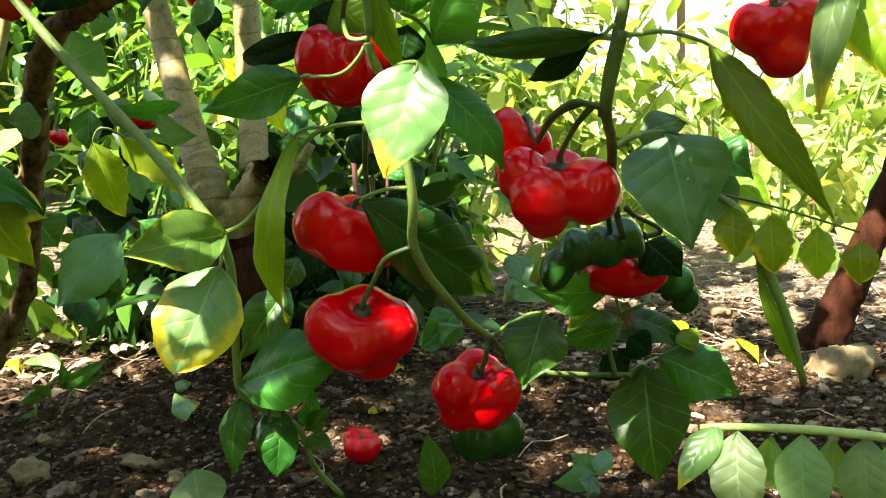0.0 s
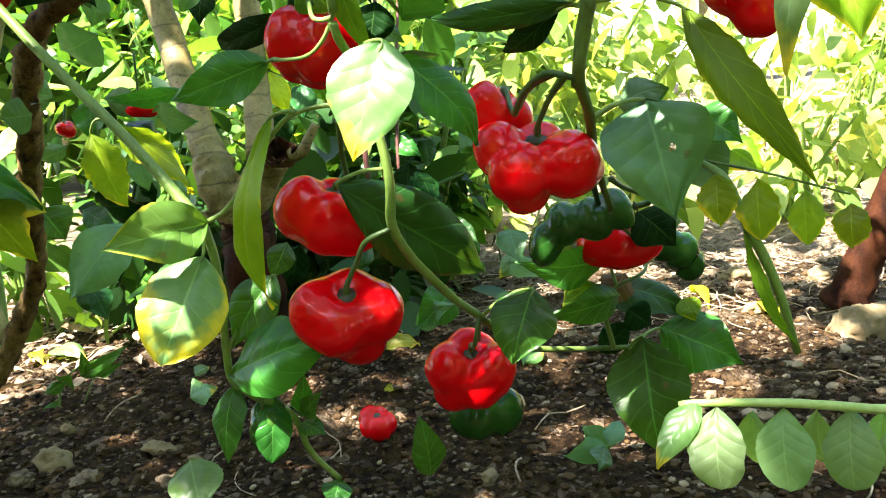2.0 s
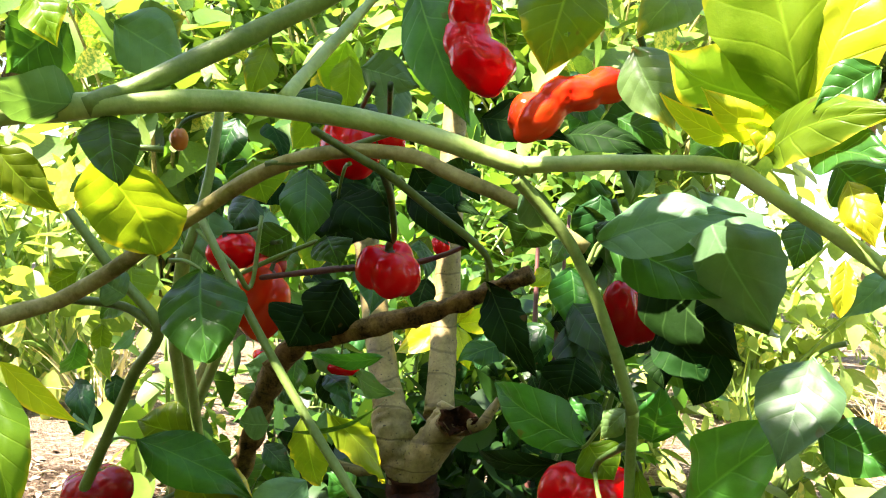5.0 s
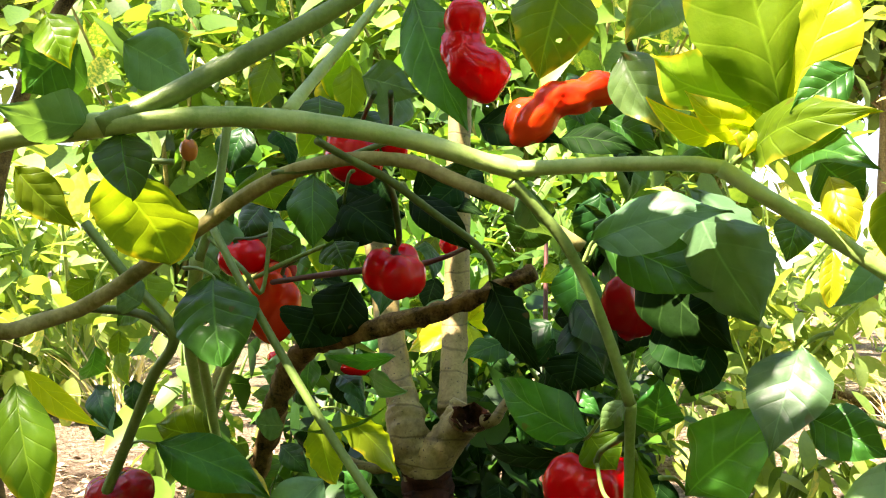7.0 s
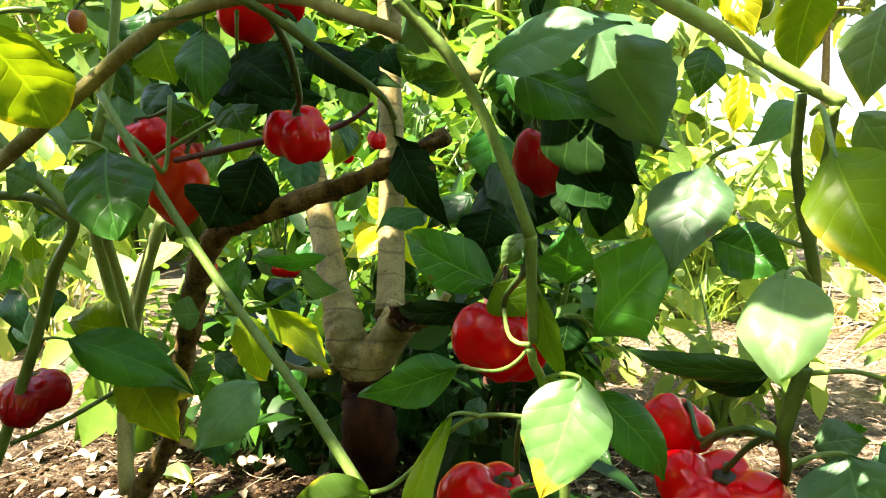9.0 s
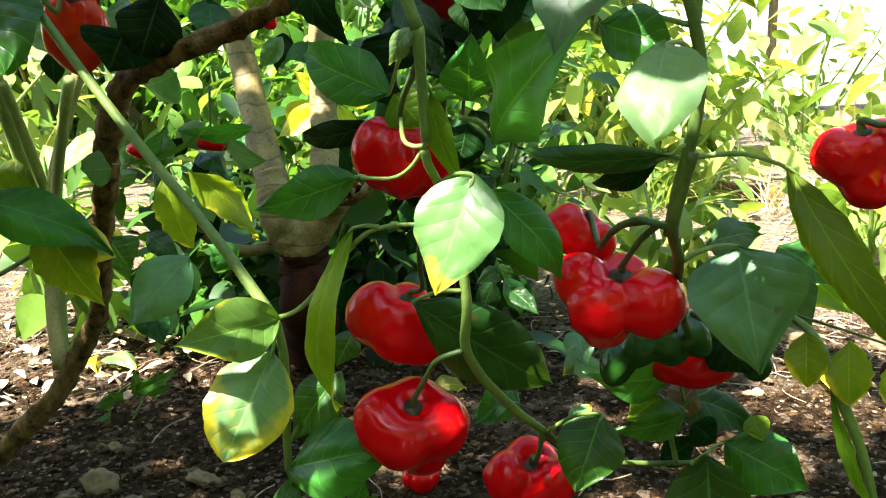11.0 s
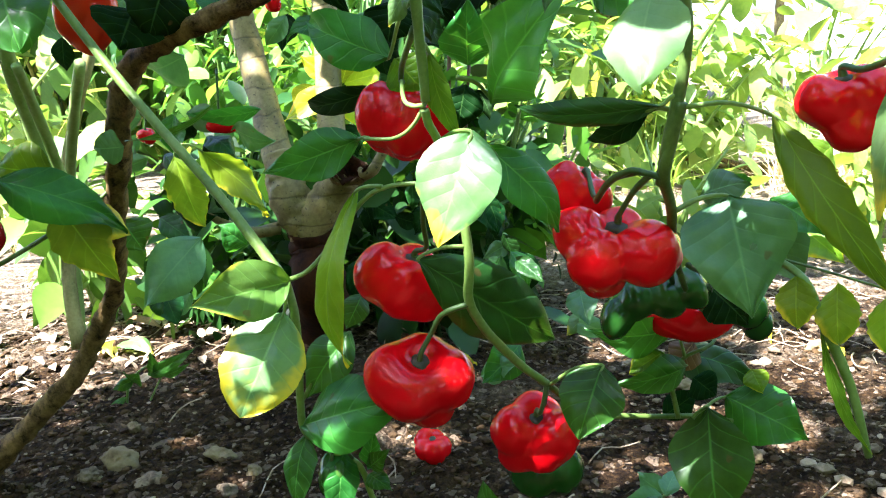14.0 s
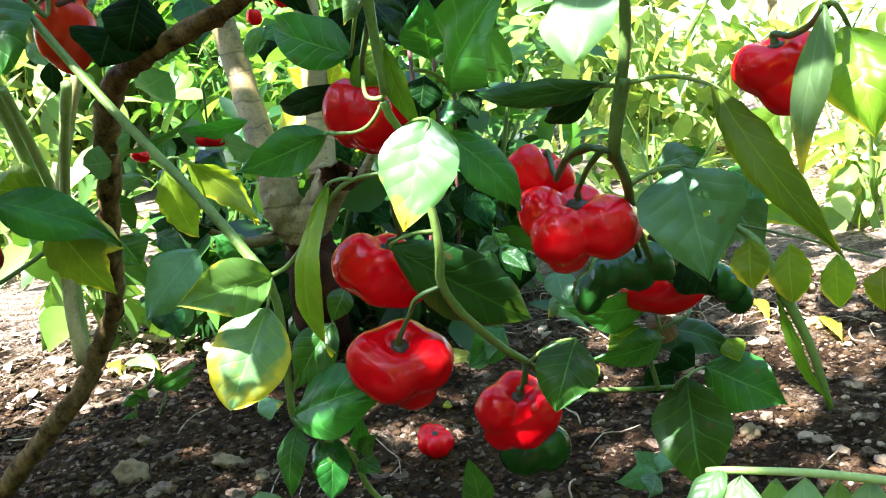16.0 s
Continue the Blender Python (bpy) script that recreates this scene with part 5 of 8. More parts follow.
stem(shrub_trunk, [(-0.231, 1.126, 0.228), (-0.207, 1.124, 0.261), (-0.191, 1.125, 0.290), (-0.184, 1.128, 0.307), (-0.177, 1.130, 0.322)], [0.024, 0.025, 0.022, 0.019, 0.017], BARK_GREY, "collar", "", 18, 8, 0.2, 0.0, 13)
stem(shrub_trunk, [(-0.265, 1.148, 0.314), (-0.288, 1.180, 0.367), (-0.311, 1.215, 0.427), (-0.333, 1.240, 0.498), (-0.346, 1.250, 0.543)], [0.0215, 0.0195, 0.0185, 0.0180], BARK_GREY, "bare_stem", "smooth grey-buff bare stem", 14, 8, 0.1, 0.0, 9)
stem(shrub_trunk, [(-0.201, 1.160, 0.303), (-0.209, 1.200, 0.359), (-0.217, 1.235, 0.418), (-0.219, 1.250, 0.497), (-0.226, 1.270, 0.594), (-0.231, 1.290, 0.709), (-0.232, 1.300, 0.839)], [0.0200, 0.0185, 0.0180, 0.0175, 0.016], BARK_GREY, "bare_stem", "", 14, 8, 0.1, 0.0, 10)


def torn_end(parent, at, axis, radius, depth, seed):
    """The broken end of a stub: a ragged rim of bark round a dark-coloured hollow."""
    rng = np.random.default_rng(seed)
    o = np.array(parent.matrix_basis.translation)
    w = np.array(axis) / np.linalg.norm(axis)
    u = np.cross(w, (0, 0, 1.0))
    u /= np.linalg.norm(u)
    v = np.cross(u, w)
    sides = 22
    ragged = rng.normal(0, 0.0040, sides) + 0.0035 * np.sin(np.arange(sides) * 1.3)

    def lathe(profile, lump):
        verts, faces = [], []
        for k, (r, h) in enumerate(profile):
            for i in range(sides):
                a = 6.2832 * i / sides
                rr = r * (1 + lump * rng.normal()) * (1 + 0.12 * math.cos(2 * a + 0.6))
                hh = h + ragged[i] * (1.0 if h > -0.004 else 0.3) + rng.normal(0, 0.0012 * (lump > 0.1))
                verts.append(np.array(at) - o + (u * math.cos(a) + v * 0.82 * math.sin(a)) * rr + w * hh)
        for k in range(len(profile) - 1):
            for i in range(sides):
                j = (i + 1) % sides
                faces.append((k * sides + i, k * sides + j, (k + 1) * sides + j, (k + 1) * sides + i))
        return verts, faces
    v1, f1 = lathe([(radius * 0.92, -depth * 1.6), (radius * 1.04, -depth * 0.5), (radius * 1.05, 0.001), (radius * 0.98, 0.002)], 0.05)
    mesh_object("stub", v1, f1, BARK_BROWN, parent, "broken stub with a ragged bark rim")
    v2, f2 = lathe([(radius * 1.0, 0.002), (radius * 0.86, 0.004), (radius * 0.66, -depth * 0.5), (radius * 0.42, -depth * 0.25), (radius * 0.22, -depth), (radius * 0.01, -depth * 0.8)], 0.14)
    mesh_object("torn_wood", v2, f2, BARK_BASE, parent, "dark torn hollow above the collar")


torn_end(shrub_trunk, (-0.162, 1.098, 0.311), (0.30, -0.82, 0.45), 0.0225, 0.016, 41)
stem(shrub_trunk, [(-0.205, 1.125, 0.262), (-0.190, 1.122, 0.285), (-0.170, 1.112, 0.305)], [0.024, 0.0235, 0.021], BARK_GREY, "collar", "", 16, 6, 0.08)
stem(shrub_trunk, [(-0.148, 1.108, 0.304), (-0.133, 1.104, 0.310), (-0.123, 1.106, 0.326), (-0.114, 1.108, 0.340)], [0.0100, 0.0075, 0.0060, 0.0050], BARK_GREY, "side_shoot", "short tan shoot beside the torn end")
stem(shrub_trunk, [(-0.266, 1.120, 0.238), (-0.297, 1.100, 0.237), (-0.327, 1.080, 0.255), (-0.355, 1.060, 0.286)], [0.0085, 0.0075, 0.006, 0.004], BARK_GREY, "bare_stem")
leaf(shrub_trunk, (-0.208, 1.262, 0.414), (-0.292, 1.250, 0.372), 0.040, (0.05, -0.95, 0.30), YELLOW, peak=0.5, label="deep yellow lobed leaf")
leaf(shrub_trunk, (-0.202, 1.262, 0.418), (-0.130, 1.245, 0.432), 0.036, (-0.20, -0.96, 0.10), YELLOW, peak=0.5)
leaf(shrub_trunk, (-0.205, 1.262, 0.420), (-0.184, 1.250, 0.466), 0.030, (0.02, -0.95, -0.32), YELLOW, peak=0.5)
leaf(shrub_trunk, (-0.204, 1.262, 0.414), (-0.181, 1.250, 0.357), 0.034, (0.07, -0.92, 0.38), YELLOW, peak=0.5)
leaf(shrub_trunk, (-0.208, 1.262, 0.420), (-0.261, 1.250, 0.460), 0.032, (0.10, -0.94, -0.10), YELLOW, peak=0.5)
leaf(shrub_trunk, (-0.252, 1.290, 0.417), (-0.278, 1.270, 0.375), 0.050, (0.34, -0.91, 0.22), YELLOW)

side_trunk = thing("shrub_stump", (0.62, 1.36, 0.0), "dark brown leaning trunk of a shrub", "shrub")
stem(side_trunk, [(0.603, 1.358, -0.010), (0.618, 1.350, 0.038), (0.639, 1.340, 0.100), (0.662, 1.330, 0.168), (0.691, 1.320, 0.250), (0.718, 1.300, 0.353)], [0.038, 0.028, 0.025, 0.023, 0.020], BARK_BASE, "trunk", "dark brown leaning trunk", 16, 8, 0.2)

# ---- on the ground ----
pepper((-0.051, 0.942, ground_height(-0.051, 0.942) + 0.016), (0.15, -0.45, 0.85), 0.046, 0.036, RED, lobes=5, seed=30.5, taper=0.05, spread=0.5, crease=24.0, group="fallen fruit", label="small red pepper lying on the soil")
tagged(stone_mesh("stone", (-0.406, 0.914, ground_height(-0.406, 0.914) + 0.006), (0.040, 0.032, 0.030), STONE, 0.00), "rough buff stone lying on dark soil", "stone", "stones on the soil")
tagged(stone_mesh("stone", (-0.295, 0.936, ground_height(-0.295, 0.936) + 0.004), (0.033, 0.026, 0.019), STONE, 1.37), "rough buff stone lying on dark soil", "stone", "stones on the soil")
tagged(stone_mesh("stone", (-0.244, 0.907, ground_height(-0.244, 0.907) + 0.003), (0.019, 0.015, 0.017), STONE, 2.74), "rough buff stone lying on dark soil", "stone", "stones on the soil")
tagged(stone_mesh("stone", (-0.442, 1.015, ground_height(-0.442, 1.015) + 0.003), (0.019, 0.015, 0.014), STONE, 4.11), "pale small stone lying on soil", "stone", "stones on the soil")
tagged(stone_mesh("stone", (0.289, 0.954, ground_height(0.289, 0.954) + 0.003), (0.021, 0.017, 0.015), STONE, 5.48), "rough buff stone lying on dark soil", "stone", "stones on the soil")
tagged(stone_mesh("stone", (-0.355, 0.885, ground_height(-0.355, 0.885) + 0.003), (0.038, 0.030, 0.017), PEBBLE, 6.85), "grey flat stone half in the soil", "stone", "stones on the soil")
tagged(stone_mesh("stone", (-0.576, 0.939, ground_height(-0.576, 0.939) + 0.004), (0.021, 0.016, 0.018), PEBBLE, 8.22), "grey flat stone half in the soil", "stone", "stones on the soil")
tagged(stone_mesh("stone", (0.070, 0.837, ground_height(0.070, 0.837) + 0.003), (0.019, 0.015, 0.013), STONE, 9.59), "pale small stone lying on soil", "stone", "stones on the soil")
tagged(stone_mesh("stone", (0.250, 1.172, ground_height(0.250, 1.172) + 0.003), (0.030, 0.024, 0.017), STONE, 10.96), "pale small stone lying on soil", "stone", "stones on the soil")
tagged(stone_mesh("stone", (0.467, 1.364, ground_height(0.467, 1.364) + 0.004), (0.038, 0.030, 0.019), STONE, 12.33), "rough buff stone lying on dark soil", "stone", "stones on the soil")
tagged(stone_mesh("rock", (0.576, 1.224, ground_height(0.576, 1.224) + 0.013), (0.093, 0.075, 0.064), STONE, 13.70), "large rough buff rock beside the trunk", "stone", "stones on the soil")
tagged(stone_mesh("stone", (0.491, 1.546, ground_height(0.491, 1.546) + 0.006), (0.050, 0.040, 0.031), STONE, 15.07), "pale small stone lying on soil", "stone", "stones on the soil")
tagged(stone_mesh("stone", (0.635, 1.552, ground_height(0.635, 1.552) + 0.006), (0.044, 0.035, 0.031), STONE, 16.44), "rough buff stone lying on dark soil", "stone", "stones on the soil")
tagged(stone_mesh("stone", (-0.428, 0.888, ground_height(-0.428, 0.888) + 0.003), (0.026, 0.020, 0.014), PEBBLE, 17.81), "grey flat stone half in the soil", "stone", "stones on the soil")
tagged(stone_mesh("stone", (-0.255, 0.858, ground_height(-0.255, 0.858) + 0.003), (0.024, 0.019, 0.013), PEBBLE, 19.18), "grey flat stone half in the soil", "stone", "stones on the soil")

dry_branch = thing("dry_branch", (1.0, 3.2, ground_height(1.0, 3.2)), "weathered brown dry branch lying in pale straw", "branch")
stem(dry_branch, [(0.62, 3.75, 0.020), (0.82, 3.50, 0.030), (1.02, 3.20, 0.045), (1.22, 2.88, 0.030), (1.34, 2.70, 0.015)], [0.020, 0.034, 0.030, 0.022, 0.012], BARK_BROWN, "limb", "", 10, 6, 0.35)
stem(dry_branch, [(0.95, 3.30, 0.05), (1.12, 3.18, 0.09), (1.38, 3.12, 0.05), (1.55, 3.16, 0.02)], [0.016, 0.013, 0.008], BARK_BROWN, "twig")
stem(dry_branch, [(0.80, 3.55, 0.04), (0.66, 3.40, 0.09), (0.50, 3.32, 0.10)], [0.012, 0.009, 0.005], BARK_BROWN, "twig")

seedling = thing("seedling", (0.181, 0.843, 0.000), "small grey-green seedling with four leaves", "seedling", "seedlings")
leaf(seedling, (0.175, 0.750, 0.060), (0.139, 0.740, 0.057), 0.024, (0.26, -0.96, 0.06), BLUISH)
leaf(seedling, (0.178, 0.760, 0.057), (0.156, 0.770, 0.070), 0.022, (-0.37, -0.92, 0.11), BLUISH)
leaf(seedling, (0.178, 0.750, 0.060), (0.190, 0.770, 0.074), 0.019, (-0.21, -0.45, 0.87), BLUISH)
leaf(seedling, (0.172, 0.740, 0.063), (0.165, 0.720, 0.053), 0.021, (0.54, -0.52, 0.66), BLUISH)
stem(seedling, [(0.181, 0.843, 0.000), (0.177, 0.750, 0.060)], [0.002, 0.0015], STEM)

weed = thing("seedling", (-0.498, 1.099, 0.000), "small weed with narrow grey-green leaves", "seedling", "seedlings")
stem(weed, [(-0.498, 1.099, 0.000), (-0.487, 1.099, 0.040), (-0.457, 1.099, 0.063)], [0.0018, 0.0012], STEM)
stem(weed, [(-0.468, 1.099, 0.000), (-0.451, 1.099, 0.030), (-0.427, 1.099, 0.069)], [0.0015, 0.001], STEM)
leaf(weed, (-0.487, 1.099, 0.040), (-0.465, 1.079, 0.055), 0.031, (-0.33, -0.76, -0.56), GREEN)
leaf(weed, (-0.461, 1.099, 0.047), (-0.383, 1.079, 0.088), 0.020, (-0.13, -0.97, -0.23), GREEN)
leaf(weed, (-0.483, 1.099, 0.040), (-0.503, 1.079, 0.033), 0.017, (0.53, -0.70, 0.48), GREEN)
leaf(weed, (-0.452, 1.099, 0.046), (-0.443, 1.079, 0.085), 0.015, (0.60, -0.64, -0.47), GREEN)
leaf(weed, (-0.440, 1.099, 0.045), (-0.390, 1.079, 0.069), 0.012, (-0.27, -0.94, -0.22), GREEN)
leaf(weed, (-0.496, 1.099, 0.016), (-0.517, 1.079, 0.001), 0.011, (0.41, -0.79, 0.46), GREEN)

# ---- compound leaf close to the lens and its small leaflets ----
frond = thing("fern_frond", (0.260, 0.360, 0.077), "blurred pale compound leaf with paired rounded leaflets", "compound leaf")
stem(frond, [(0.164, 0.362, 0.246), (0.170, 0.360, 0.247), (0.197, 0.355, 0.247), (0.223, 0.350, 0.245), (0.246, 0.345, 0.241), (0.262, 0.350, 0.197), (0.264, 0.360, 0.077)], [0.0012, 0.0015, 0.0018, 0.002], STEM_PALE)
leaf(frond, (0.170, 0.360, 0.248), (0.153, 0.350, 0.229), 0.012, (-0.29, -0.71, 0.64), PALE)
leaf(frond, (0.175, 0.355, 0.247), (0.173, 0.345, 0.222), 0.019, (-0.43, -0.82, 0.37), LEAFLET_AND_GLARE, peak=0.5, point=0.42, quilt=0.0, wave=0.03)
leaf(frond, (0.197, 0.355, 0.245), (0.195, 0.345, 0.220), 0.019, (-0.48, -0.79, 0.37), LEAFLET_AND_GLARE, peak=0.5, point=0.42, quilt=0.0, wave=0.03)
leaf(frond, (0.219, 0.355, 0.243), (0.216, 0.345, 0.219), 0.019, (-0.53, -0.76, 0.38), LEAFLET_AND_GLARE, peak=0.5, point=0.42, quilt=0.0, wave=0.03)
leaf(frond, (0.239, 0.355, 0.241), (0.235, 0.345, 0.217), 0.019, (-0.58, -0.72, 0.38), LEAFLET_AND_GLARE, peak=0.5, point=0.42, quilt=0.0, wave=0.03)
leaf(frond, (0.188, 0.360, 0.243), (0.198, 0.380, 0.212), 0.016, (-0.48, -0.66, -0.58), LEAFLET_AND_GLARE, peak=0.5, point=0.42, quilt=0.0)
leaf(frond, (0.210, 0.360, 0.241), (0.221, 0.380, 0.210), 0.015, (-0.51, -0.63, -0.59), LEAFLET_AND_GLARE, peak=0.5, point=0.42, quilt=0.0)
leaf(frond, (0.232, 0.360, 0.239), (0.245, 0.380, 0.208), 0.015, (-0.54, -0.59, -0.60), LEAFLET_AND_GLARE, peak=0.5, point=0.42, quilt=0.0)

pod_twig = thing("compound_leaf", (0.202, 0.450, 0.315), "compound leaf with small rounded yellow-green leaflets", "compound leaf")
stem(pod_twig, [(0.194, 0.460, 0.321), (0.204, 0.450, 0.313), (0.211, 0.446, 0.295), (0.223, 0.446, 0.267), (0.232, 0.446, 0.233)], [0.0014, 0.0022, 0.0024, 0.0016], STEM)
leaf(pod_twig, (0.201, 0.450, 0.314), (0.199, 0.440, 0.294), 0.017, (-0.30, -0.84, 0.46), YELLOWING, peak=0.5, point=0.7, bend=0.14, wave=0.20, teeth=0.05, fold=0.5)
leaf(pod_twig, (0.218, 0.450, 0.311), (0.216, 0.440, 0.287), 0.018, (-0.35, -0.85, 0.40), YELLOWING, peak=0.5, point=0.7, bend=0.14, wave=0.20, teeth=0.05, fold=0.5)
leaf(pod_twig, (0.238, 0.450, 0.304), (0.235, 0.440, 0.283), 0.015, (-0.38, -0.81, 0.44), YELLOWING, peak=0.5, point=0.7, bend=0.14, wave=0.20, teeth=0.05, fold=0.5)
leaf(pod_twig, (0.257, 0.450, 0.297), (0.254, 0.440, 0.280), 0.015, (-0.41, -0.77, 0.49), YELLOWING, peak=0.5, point=0.7, bend=0.14, wave=0.20, teeth=0.05, fold=0.5)
leaf(pod_twig, (0.211, 0.448, 0.295), (0.231, 0.442, 0.234), 0.0062, (-0.66, -0.74, -0.15), OLIVE, bend=0.10, wave=0.22, teeth=0.08, twist=0.4)
stem(pod_twig, [(0.194, 0.460, 0.321), (0.206, 0.455, 0.318), (0.226, 0.450, 0.312), (0.257, 0.450, 0.301)], [0.0007, 0.0005], STEM_DARK)

# ---- fallen leaves that can be told apart ----
dead_leaf = thing("fallen_leaf", (-0.637, 1.348, ground_height(-0.637, 1.348)), "withered pale leaf lying on the soil", "fallen leaf", "fallen leaves")
leaf(dead_leaf, (-0.637, 1.348, ground_height(-0.637, 1.348) + 0.006), (-0.555, 1.293, ground_height(-0.555, 1.293) + 0.010), 0.047, (0.1, -0.35, 0.9), PALE, bend=0.12, wave=0.16, fold=0.5)
dead_leaf = thing("fallen_leaf", (-0.071, 1.179, ground_height(-0.071, 1.179)), "yellow crinkled leaf lying on the soil", "fallen leaf", "fallen leaves")
leaf(dead_leaf, (-0.071, 1.179, ground_height(-0.071, 1.179) + 0.006), (-0.026, 1.191, ground_height(-0.026, 1.191) + 0.010), 0.035, (0.1, -0.35, 0.9), YELLOW, bend=0.12, wave=0.16, fold=0.5)
dead_leaf = thing("fallen_leaf", (0.399, 1.470, ground_height(0.399, 1.470)), "small yellow leaf lying on gravel", "fallen leaf", "fallen leaves")
leaf(dead_leaf, (0.399, 1.470, ground_height(0.399, 1.470) + 0.006), (0.404, 1.368, ground_height(0.404, 1.368) + 0.010), 0.024, (0.1, -0.35, 0.9), YELLOW, bend=0.12, wave=0.16, fold=0.5)
dead_leaf = thing("fallen_leaf", (0.476, 1.369, ground_height(0.476, 1.369)), "small yellow leaf lying on gravel", "fallen leaf", "fallen leaves")
leaf(dead_leaf, (0.476, 1.369, ground_height(0.476, 1.369) + 0.006), (0.485, 1.289, ground_height(0.485, 1.289) + 0.010), 0.024, (0.1, -0.35, 0.9), YELLOW, bend=0.12, wave=0.16, fold=0.5)
dead_leaf = thing("fallen_leaf", (-0.293, 1.036, ground_height(-0.293, 1.036)), "withered pale green leaf curled on the soil", "fallen leaf", "fallen leaves")
leaf(dead_leaf, (-0.293, 1.036, ground_height(-0.293, 1.036) + 0.006), (-0.264, 1.054, ground_height(-0.264, 1.054) + 0.010), 0.047, (0.1, -0.35, 0.9), PALE, bend=0.12, wave=0.16, fold=0.5)
dead_leaf = thing("fallen_leaf", (-0.311, 1.106, ground_height(-0.311, 1.106)), "withered pale green leaf curled on the soil", "fallen leaf", "fallen leaves")
leaf(dead_leaf, (-0.311, 1.106, ground_height(-0.311, 1.106) + 0.006), (-0.297, 1.120, ground_height(-0.297, 1.120) + 0.010), 0.024, (0.1, -0.35, 0.9), PALE, bend=0.12, wave=0.16, fold=0.5)
dead_leaf = thing("fallen_leaf", (-0.667, 1.345, ground_height(-0.667, 1.345)), "small yellow leaf lying on the soil", "fallen leaf", "fallen leaves")
leaf(dead_leaf, (-0.667, 1.345, ground_height(-0.667, 1.345) + 0.006), (-0.617, 1.283, ground_height(-0.617, 1.283) + 0.010), 0.025, (0.1, -0.35, 0.9), YELLOW, bend=0.12, wave=0.16, fold=0.5)
dead_leaf = thing("fallen_leaf", (-0.612, 1.443, ground_height(-0.612, 1.443)), "dry brown leaf lying on the soil", "fallen leaf", "fallen leaves")
leaf(dead_leaf, (-0.612, 1.443, ground_height(-0.612, 1.443) + 0.006), (-0.719, 1.502, ground_height(-0.719, 1.502) + 0.010), 0.018, (0.1, -0.35, 0.9), DRY_LEAF, bend=0.12, wave=0.16, fold=0.5)
dead_leaf = thing("fallen_leaf", (-0.057, 1.047, ground_height(-0.057, 1.047)), "small yellow leaf lying on the soil", "fallen leaf", "fallen leaves")
leaf(dead_leaf, (-0.057, 1.047, ground_height(-0.057, 1.047) + 0.006), (-0.045, 1.045, ground_height(-0.045, 1.045) + 0.010), 0.015, (0.1, -0.35, 0.9), YELLOW, bend=0.12, wave=0.16, fold=0.5)
dead_leaf = thing("fallen_leaf", (0.113, 1.134, ground_height(0.113, 1.134)), "withered pale leaf lying on the soil", "fallen leaf", "fallen leaves")
leaf(dead_leaf, (0.113, 1.134, ground_height(0.113, 1.134) + 0.006), (0.140, 1.157, ground_height(0.140, 1.157) + 0.010), 0.029, (0.1, -0.35, 0.9), PALE, bend=0.12, wave=0.16, fold=0.5)
leaf(plant, (0.178, 0.590, 0.242), (0.163, 0.580, 0.227), 0.022, (0.10, -0.86, 0.50), DRY_LEAF, label="dry reddish-brown leaf")
leaf(plant, (0.110, 0.600, 0.274), (0.114, 0.580, 0.257), 0.020, (-0.16, -0.67, 0.72), BLUISH)
leaf(plant, (0.103, 0.620, 0.249), (0.134, 0.600, 0.242), 0.015, (-0.37, -0.75, 0.54), PALE)
leaf(plant, (0.117, 0.620, 0.254), (0.101, 0.610, 0.242), 0.016, (0.06, -0.80, 0.59), PALE)
leaf(plant, (0.071, 0.600, 0.239), (0.049, 0.580, 0.220), 0.026, (0.44, -0.83, 0.35), GREEN)
leaf(plant, (0.046, 0.600, 0.218), (0.072, 0.580, 0.234), 0.018, (-0.69, -0.67, 0.27), BLUISH)
leaf(plant, (0.158, 0.580, 0.198), (0.181, 0.590, 0.211), 0.018, (0.21, -0.92, 0.32), DARK_SHADE)
leaf(plant, (0.177, 0.585, 0.221), (0.190, 0.580, 0.211), 0.021, (-0.11, -0.94, 0.32), DARK_SHADE)
leaf(plant, (0.214, 0.600, 0.221), (0.219, 0.590, 0.209), 0.016, (-0.25, -0.79, 0.56), LIME)
leaf(plant, (0.181, 0.550, 0.286), (0.200, 0.540, 0.267), 0.029, (-0.07, -0.91, 0.41), DARK_SHADE)
leaf(plant, (0.165, 0.480, 0.347), (0.185, 0.470, 0.354), 0.022, (-0.52, -0.71, 0.48), BLUISH)
leaf(plant, (0.206, 0.520, 0.339), (0.226, 0.500, 0.324), 0.028, (-0.29, -0.73, 0.62), GREEN)
leaf(plant, (0.205, 0.530, 0.329), (0.219, 0.510, 0.297), 0.030, (-0.45, -0.83, 0.32), BLUISH)
leaf(plant, (0.224, 0.540, 0.322), (0.242, 0.520, 0.305), 0.021, (-0.48, -0.78, 0.41), LIME)
leaf(plant, (0.186, 0.500, 0.343), (0.172, 0.490, 0.356), 0.024, (0.05, -0.83, -0.55), GREEN)
leaf(plant, (0.223, 0.480, 0.368), (0.203, 0.470, 0.355), 0.019, (0.31, -0.92, 0.23), OLIVE)

sapling = thing("sapling", (-0.098, 1.464, 0.000), "thin reddish-brown saplings growing beside the trunk", "sapling")
stem(sapling, [(-0.122, 1.485, -0.010), (-0.118, 1.444, 0.079), (-0.111, 1.434, 0.193), (-0.117, 1.464, 0.392), (-0.126, 1.514, 0.599)], [0.006, 0.0048, 0.0036], TWIG_RED)
stem(sapling, [(-0.097, 1.489, -0.010), (-0.093, 1.444, 0.080), (-0.086, 1.434, 0.193), (-0.082, 1.464, 0.392), (-0.074, 1.514, 0.597)], [0.005, 0.0040, 0.0030], TWIG_RED)
